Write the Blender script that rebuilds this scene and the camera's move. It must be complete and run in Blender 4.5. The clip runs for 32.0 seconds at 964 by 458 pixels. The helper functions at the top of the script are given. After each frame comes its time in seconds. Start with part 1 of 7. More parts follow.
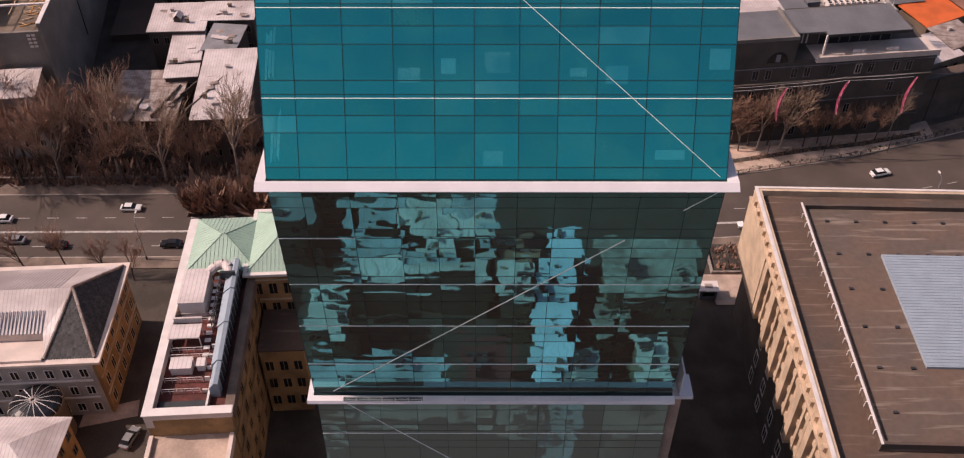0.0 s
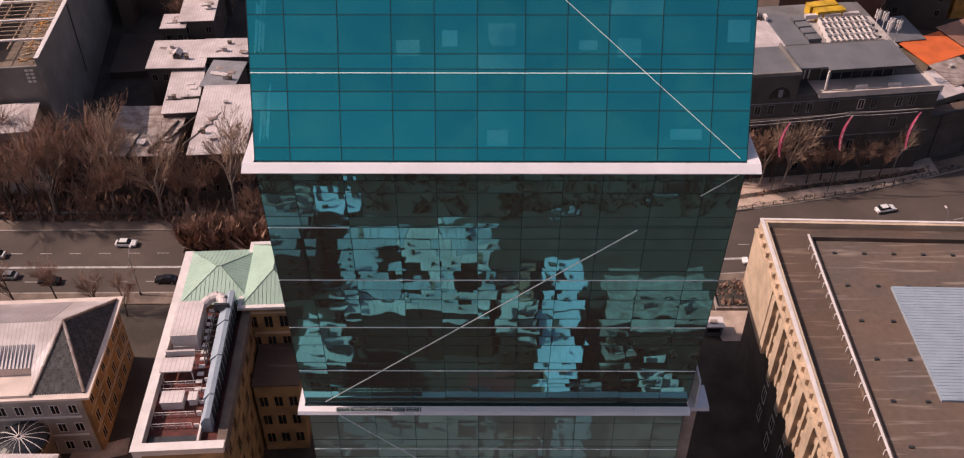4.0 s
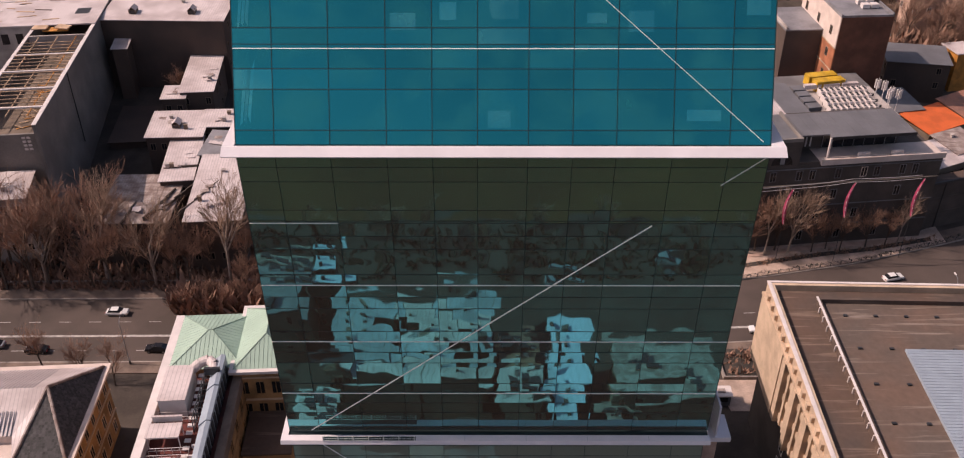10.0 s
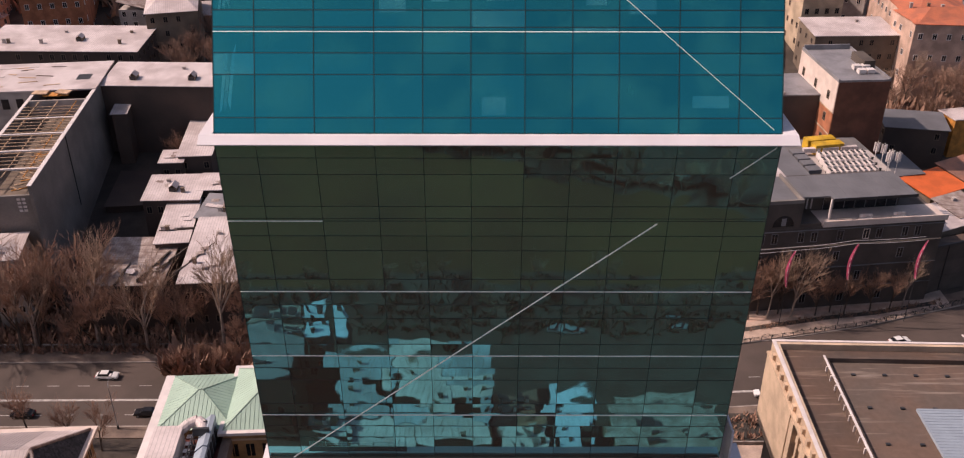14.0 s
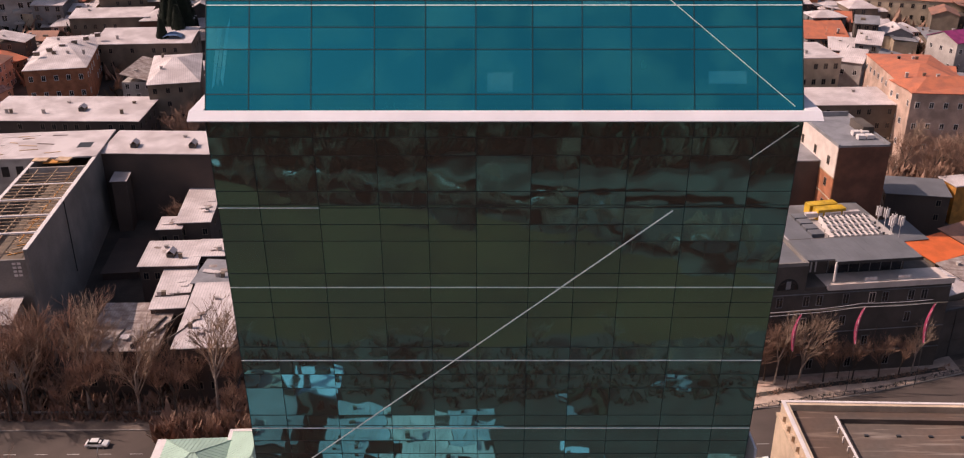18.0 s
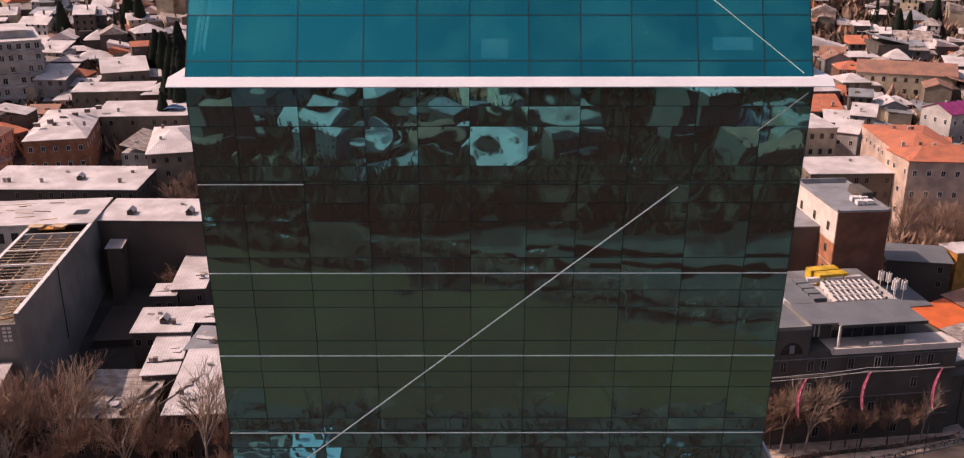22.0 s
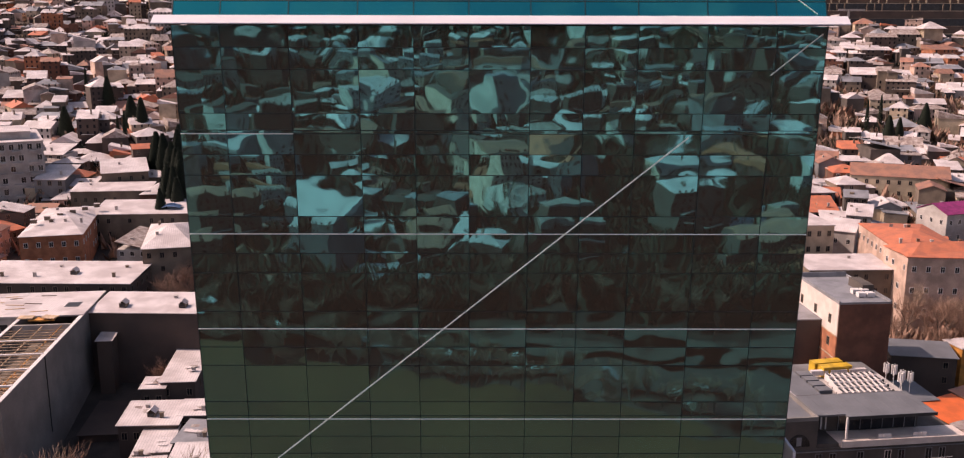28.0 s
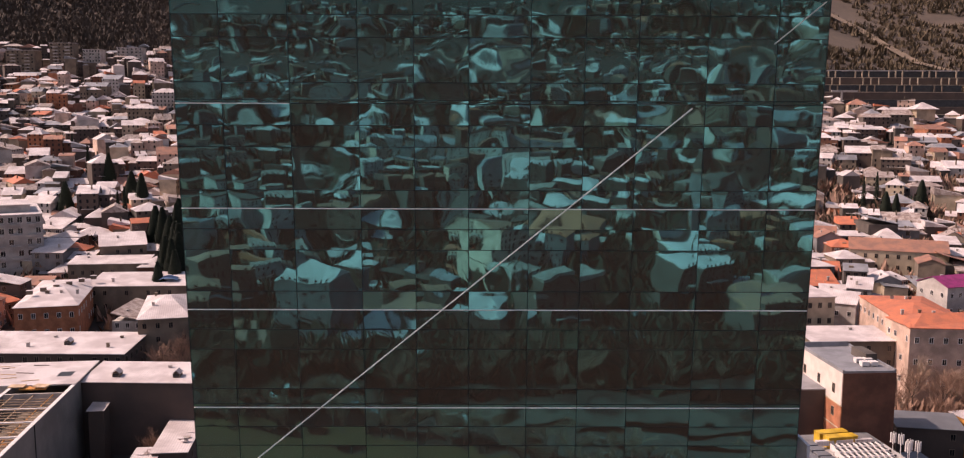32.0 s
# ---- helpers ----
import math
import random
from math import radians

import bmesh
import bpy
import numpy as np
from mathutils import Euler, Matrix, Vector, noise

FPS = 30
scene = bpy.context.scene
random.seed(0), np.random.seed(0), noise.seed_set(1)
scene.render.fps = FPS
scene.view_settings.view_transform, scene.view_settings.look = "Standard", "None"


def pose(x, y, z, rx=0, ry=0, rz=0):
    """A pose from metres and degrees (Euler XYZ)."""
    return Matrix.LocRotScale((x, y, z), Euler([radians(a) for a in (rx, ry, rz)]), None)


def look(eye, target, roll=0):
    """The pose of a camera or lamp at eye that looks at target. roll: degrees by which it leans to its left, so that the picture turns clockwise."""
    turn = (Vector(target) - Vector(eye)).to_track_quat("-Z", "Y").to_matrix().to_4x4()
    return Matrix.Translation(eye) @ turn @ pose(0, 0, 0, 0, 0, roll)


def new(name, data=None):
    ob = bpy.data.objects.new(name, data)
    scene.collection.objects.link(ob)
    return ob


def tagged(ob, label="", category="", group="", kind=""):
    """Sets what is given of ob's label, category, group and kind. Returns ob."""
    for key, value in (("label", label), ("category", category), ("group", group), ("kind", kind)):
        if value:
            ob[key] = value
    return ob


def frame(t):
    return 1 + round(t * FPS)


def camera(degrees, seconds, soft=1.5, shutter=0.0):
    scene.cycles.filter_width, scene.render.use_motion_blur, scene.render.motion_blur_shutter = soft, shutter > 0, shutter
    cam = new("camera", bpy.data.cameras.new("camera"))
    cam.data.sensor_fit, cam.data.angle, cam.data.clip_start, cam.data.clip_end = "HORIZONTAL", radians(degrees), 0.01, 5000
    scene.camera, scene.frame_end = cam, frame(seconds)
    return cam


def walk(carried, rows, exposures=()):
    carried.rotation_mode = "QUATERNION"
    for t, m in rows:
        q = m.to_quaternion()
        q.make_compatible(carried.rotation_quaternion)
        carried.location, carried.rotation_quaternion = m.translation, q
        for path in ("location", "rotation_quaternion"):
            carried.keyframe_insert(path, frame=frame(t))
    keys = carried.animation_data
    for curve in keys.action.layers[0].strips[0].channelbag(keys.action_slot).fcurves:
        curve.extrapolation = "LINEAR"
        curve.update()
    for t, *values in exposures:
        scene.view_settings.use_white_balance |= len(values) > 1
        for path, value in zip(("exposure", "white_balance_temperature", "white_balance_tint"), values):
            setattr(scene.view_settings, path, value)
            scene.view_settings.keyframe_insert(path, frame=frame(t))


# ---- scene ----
cam = camera(54.3, 32.0, soft=1.15)
# seconds, eye (x, y, z), yaw, pitch, roll
ROWS = [
    (0, 0.018, -0.006, 130.948, 0.146, -42.529, -0.040),
    (1, -0.030, 0.181, 129.941, 0.136, -41.832, -0.029),
    (2, -0.044, 0.300, 128.894, 0.101, -41.095, -0.011),
    (3, -0.082, 0.296, 127.819, 0.100, -40.323, 0.021),
    (3.5, -0.112, 0.305, 127.309, 0.105, -39.916, 0.025),
    (5.5, -0.247, 0.488, 125.458, 0.109, -38.294, -0.036),
    (6, -0.251, 0.546, 125.022, 0.111, -37.908, -0.038),
    (7, -0.180, 0.647, 124.172, 0.078, -37.089, -0.033),
    (8, -0.143, 0.722, 123.299, 0.056, -36.187, -0.018),
    (9, -0.204, 0.766, 122.386, 0.080, -35.220, 0.000),
    (10, -0.192, 0.790, 121.439, 0.080, -34.203, 0.020),
    (11, -0.136, 0.861, 120.404, 0.076, -33.125, 0.060),
    (12, -0.073, 0.972, 119.369, 0.063, -31.935, 0.068),
    (13, -0.052, 1.077, 118.356, 0.080, -30.725, 0.049),
    (14, 0.029, 1.163, 117.389, 0.047, -29.487, 0.055),
    (14.5, 0.040, 1.197, 116.891, 0.043, -28.867, 0.059),
    (16.5, -0.046, 1.334, 114.869, 0.012, -26.399, 0.007),
    (17, -0.090, 1.366, 114.343, 0.025, -25.794, -0.005),
    (18, -0.197, 1.422, 113.212, 0.011, -24.564, -0.025),
    (19, -0.203, 1.501, 112.090, -0.018, -23.335, -0.027),
    (20, -0.159, 1.605, 110.978, -0.031, -22.058, -0.014),
    (21, -0.088, 1.726, 109.977, -0.062, -20.796, -0.025),
    (22, -0.038, 1.837, 108.982, -0.075, -19.607, -0.045),
    (23, -0.009, 1.928, 108.000, -0.093, -18.454, -0.026),
    (24, -0.019, 1.958, 107.035, -0.117, -17.335, 0.009),
    (25, -0.072, 1.998, 106.060, -0.165, -16.201, 0.032),
    (25.5, -0.104, 2.037, 105.563, -0.186, -15.636, 0.044),
    (27.5, -0.102, 2.233, 103.568, -0.262, -13.254, 0.118),
    (28, -0.122, 2.302, 103.079, -0.269, -12.654, 0.137),
    (29, -0.143, 2.444, 102.138, -0.305, -11.435, 0.167),
    (30, -0.144, 2.496, 101.232, -0.321, -10.192, 0.193),
    (31, -0.148, 2.518, 100.265, -0.341, -8.925, 0.200),
    (32, -0.159, 2.543, 99.300, -0.345, -7.620, 0.219),
]
walk(cam, [(t, pose(x, y, z, 0, 0, yaw) @ pose(0, 0, 0, 90 + pitch, 0, 0) @ pose(0, 0, 0, 0, 0, roll)) for t, x, y, z, yaw, pitch, roll in ROWS],
     exposures=((0, -0.02, 7250, 21), (16, 0.04, 7250, 21), (32, 0.30, 7300, 22)))

# ---------------------------------------------------------------- light
SUN_TO = Vector((-0.72, 0.05, 0.69)).normalized()
world = bpy.data.worlds.new("world")
scene.world = world
world.use_nodes = True
wn = world.node_tree
sky = wn.nodes.new("ShaderNodeTexSky")
sky.sky_type = "NISHITA"
sky.sun_disc = False
sky.dust_density, sky.ozone_density = 2.5, 1.0
sky.sun_elevation = math.asin(SUN_TO.z)
sky.sun_rotation = math.atan2(SUN_TO.x, SUN_TO.y)
wn.links.new(sky.outputs[0], wn.nodes["Background"].inputs[0])
wn.nodes["Background"].inputs[1].default_value = 0.112
sun = new("sun", bpy.data.lights.new("sun", "SUN"))
sun.data.energy, sun.data.angle, sun.data.color = 4.15, radians(0.5), (1.0, 0.885, 0.82)
sun.matrix_world = look(SUN_TO * 200, (0, 0, 0))


# ---------------------------------------------------------------- materials
def mat(name, col, rough=0.8, metal=0.0, vary=0.25, scale=0.5, fine=6.0, bump=0.2, dark=None, spread=0.0, stain=0.35, streak=None, seam=0.0):
    """A worn surface: grain and broad stains over a base colour; spread: how far objects differ in brightness."""
    m = bpy.data.materials.new(name)
    m.use_nodes = True
    t = m.node_tree
    N, L = t.nodes, t.links
    b = N["Principled BSDF"]
    b.inputs["Roughness"].default_value, b.inputs["Metallic"].default_value = rough, metal
    co = N.new("ShaderNodeTexCoord")
    geo = N.new("ShaderNodeNewGeometry")
    big, small = N.new("ShaderNodeTexNoise"), N.new("ShaderNodeTexNoise")
    for n, s, d in ((big, scale, 4), (small, fine, 6)):
        n.inputs["Scale"].default_value, n.inputs["Detail"].default_value = s, d
        L.new(geo.outputs["Position"], n.inputs["Vector"])
    ramp = N.new("ShaderNodeValToRGB")
    ramp.color_ramp.elements[0].position, ramp.color_ramp.elements[1].position = 0.38, 0.62
    dk = dark or tuple(c * (1 - stain) for c in col)
    ramp.color_ramp.elements[0].color, ramp.color_ramp.elements[1].color = (*dk, 1), (*col, 1)
    L.new(big.outputs["Fac"], ramp.inputs[0])
    hsv = N.new("ShaderNodeHueSaturation")
    mp = N.new("ShaderNodeMapRange")
    mp.inputs["To Min"].default_value, mp.inputs["To Max"].default_value = 1 - vary, 1 + vary
    L.new(small.outputs["Fac"], mp.inputs["Value"])
    L.new(ramp.outputs[0], hsv.inputs["Color"])
    if spread:
        mr = N.new("ShaderNodeMapRange")
        mr.inputs["To Min"].default_value, mr.inputs["To Max"].default_value = 1 - spread, 1 + spread
        mul = N.new("ShaderNodeMath")
        mul.operation = "MULTIPLY"
        L.new(geo.outputs["Random Per Island"], mr.inputs["Value"])
        L.new(mr.outputs[0], mul.inputs[0])
        L.new(mp.outputs[0], mul.inputs[1])
        L.new(mul.outputs[0], hsv.inputs["Value"])
    else:
        L.new(mp.outputs[0], hsv.inputs["Value"])
    last = hsv.outputs[0]
    if streak:
        # long pale scuffs lying one way
        mapn, sn, sr, mx = N.new("ShaderNodeMapping"), N.new("ShaderNodeTexNoise"), N.new("ShaderNodeValToRGB"), N.new("ShaderNodeMix")
        mapn.inputs["Rotation"].default_value, mapn.inputs["Scale"].default_value = (0, 0, radians(streak[0])), (0.10, 1.4, 1)
        sn.inputs["Scale"].default_value, sn.inputs["Detail"].default_value = 1.0, 5
        sr.color_ramp.elements[0].position, sr.color_ramp.elements[1].position = 0.56, 0.72
        mx.data_type = "RGBA"
        mx.inputs["B"].default_value = (*streak[1], 1)
        L.new(geo.outputs["Position"], mapn.inputs["Vector"])
        L.new(mapn.outputs[0], sn.inputs["Vector"])
        L.new(sn.outputs["Fac"], sr.inputs[0])
        L.new(sr.outputs[0], mx.inputs["Factor"])
        L.new(last, mx.inputs["A"])
        last = mx.outputs["Result"]
    if seam:
        # folded joints between sheets
        wv, wr, mx = N.new("ShaderNodeTexWave"), N.new("ShaderNodeMapRange"), N.new("ShaderNodeMix")
        wv.inputs["Scale"].default_value = 0.5
        wv.inputs["Distortion"].default_value, wv.inputs["Detail"].default_value = 0.6, 1
        L.new(co.outputs["Object"], wv.inputs["Vector"])
        wr.inputs["From Min"].default_value, wr.inputs["From Max"].default_value = 0.86, 1.0
        wr.inputs["To Max"].default_value = seam
        L.new(wv.outputs["Fac"], wr.inputs["Value"])
        mx.data_type = "RGBA"
        mx.inputs["B"].default_value = (*(c * 0.35 for c in col), 1)
        L.new(wr.outputs[0], mx.inputs["Factor"])
        L.new(last, mx.inputs["A"])
        last = mx.outputs["Result"]
    L.new(last, b.inputs["Base Color"])
    if bump:
        bp = N.new("ShaderNodeBump")
        bp.inputs["Strength"].default_value, bp.inputs["Distance"].default_value = bump, 0.03
        L.new(small.outputs["Fac"], bp.inputs["Height"])
        L.new(bp.outputs[0], b.inputs["Normal"])
    return m


def coated_glass(name, col, wave, dist, room=(0.30, 0.26, 0.23), vary=0.08, bulge=0.03, veil=0.1, edge=0.0, patchy=0.0):
    """Coated facade glass: a tinted mirror whose panes are slightly bowed, each its own way."""
    m = bpy.data.materials.new(name)
    m.use_nodes = True
    t = m.node_tree
    N, L = t.nodes, t.links
    b = N["Principled BSDF"]
    b.inputs["Metallic"].default_value, b.inputs["Roughness"].default_value = 1.0, 0.02
    info, co = N.new("ShaderNodeObjectInfo"), N.new("ShaderNodeNewGeometry")
    off = N.new("ShaderNodeVectorMath")
    off.operation = "MULTIPLY_ADD"
    comb = N.new("ShaderNodeCombineXYZ")
    for k in range(3):
        L.new(info.outputs["Random"], comb.inputs[k])
    off.inputs[1].default_value = (37.0, 53.0, 71.0)
    L.new(comb.outputs[0], off.inputs[0])
    L.new(co.outputs["Position"], off.inputs[2])
    n = N.new("ShaderNodeTexNoise")
    n.inputs["Scale"].default_value, n.inputs["Detail"].default_value, n.inputs["Roughness"].default_value = wave, 1.0, 0.4
    L.new(off.outputs[0], n.inputs["Vector"])
    tc, cen, dot = N.new("ShaderNodeTexCoord"), N.new("ShaderNodeVectorMath"), N.new("ShaderNodeVectorMath")
    cen.operation, dot.operation = "SUBTRACT", "DOT_PRODUCT"
    cen.inputs[1].default_value = (0.5, 0.5, 0.5)
    L.new(tc.outputs["Generated"], cen.inputs[0])
    L.new(tc.outputs["Object"], dot.inputs[0])
    L.new(tc.outputs["Object"], dot.inputs[1])
    bow, mul, amp, tot = N.new("ShaderNodeMapRange"), N.new("ShaderNodeMath"), N.new("ShaderNodeMath"), N.new("ShaderNodeMath")
    bow.inputs["To Min"].default_value, bow.inputs["To Max"].default_value = -bulge, bulge * 0.6
    L.new(info.outputs["Random"], bow.inputs["Value"])
    mul.operation, amp.operation, tot.operation = "MULTIPLY", "MULTIPLY", "ADD"
    L.new(dot.outputs["Value"], mul.inputs[0])
    L.new(bow.outputs[0], mul.inputs[1])
    L.new(n.outputs["Fac"], amp.inputs[0])
    amp.inputs[1].default_value = dist
    L.new(mul.outputs[0], tot.inputs[0])
    L.new(amp.outputs[0], tot.inputs[1])

    def calc(op, a, b):
        k = N.new("ShaderNodeMath")
        k.operation = op
        for socket, v in zip(k.inputs, (a, b)):
            if isinstance(v, (int, float)):
                socket.default_value = v
            else:
                L.new(v, socket)
        return k.outputs[0]

    # the clamped rim of a pane bends more than its middle, and a fine ripple lies over all
    sep, fine = N.new("ShaderNodeSeparateXYZ"), N.new("ShaderNodeTexNoise")
    L.new(cen.outputs[0], sep.inputs[0])
    fine.inputs["Scale"].default_value, fine.inputs["Detail"].default_value = wave * 3.4, 0.5
    L.new(off.outputs[0], fine.inputs["Vector"])
    rim = calc("ADD", calc("POWER", calc("ABSOLUTE", sep.outputs["X"], 0.0), 5.0), calc("POWER", calc("ABSOLUTE", sep.outputs["Z"], 0.0), 5.0))
    second = calc("SUBTRACT", calc("FRACT", calc("MULTIPLY", info.outputs["Random"], 17.3), 0.0), 0.35)
    rim = calc("MULTIPLY", rim, calc("MULTIPLY", second, 32.0 * edge))
    height = calc("ADD", calc("ADD", tot.outputs[0], rim), calc("MULTIPLY", fine.outputs["Fac"], dist * 0.05))
    bp = N.new("ShaderNodeBump")
    bp.inputs["Strength"].default_value, bp.inputs["Distance"].default_value = 1.0, 1.0
    L.new(height, bp.inputs["Height"])
    L.new(bp.outputs[0], b.inputs["Normal"])
    hsv = N.new("ShaderNodeHueSaturation")
    mr = N.new("ShaderNodeMapRange")
    mr.inputs["To Min"].default_value, mr.inputs["To Max"].default_value = 1 - vary, 1 + vary
    L.new(info.outputs["Random"], mr.inputs["Value"])
    L.new(mr.outputs[0], hsv.inputs["Value"])
    hsv.inputs["Color"].default_value = (*col, 1)
    L.new(hsv.outputs[0], b.inputs["Base Color"])
    # a diffuse veil lifts the darks: partly rooms behind, partly painted haze
    dif, mix = N.new("ShaderNodeBsdfDiffuse"), N.new("ShaderNodeMixShader")
    dif.inputs["Color"].default_value = (*room, 1)
    mix.inputs[0].default_value = veil
    if patchy:
        # rooms behind the coating: some paler, with curtains, some dark
        soft, lev = N.new("ShaderNodeTexNoise"), N.new("ShaderNodeMapRange")
        soft.inputs["Scale"].default_value, soft.inputs["Detail"].default_value = 0.55, 3.0
        L.new(co.outputs["Position"], soft.inputs["Vector"])
        lev.inputs["From Min"].default_value, lev.inputs["From Max"].default_value = 0.42, 0.68
        lev.inputs["To Min"].default_value, lev.inputs["To Max"].default_value = veil * 0.6, veil + patchy
        L.new(soft.outputs["Fac"], lev.inputs["Value"])
        L.new(lev.outputs[0], mix.inputs[0])
    L.new(b.outputs[0], mix.inputs[1])
    L.new(dif.outputs[0], mix.inputs[2])
    L.new(mix.outputs[0], N["Material Output"].inputs["Surface"])
    return m


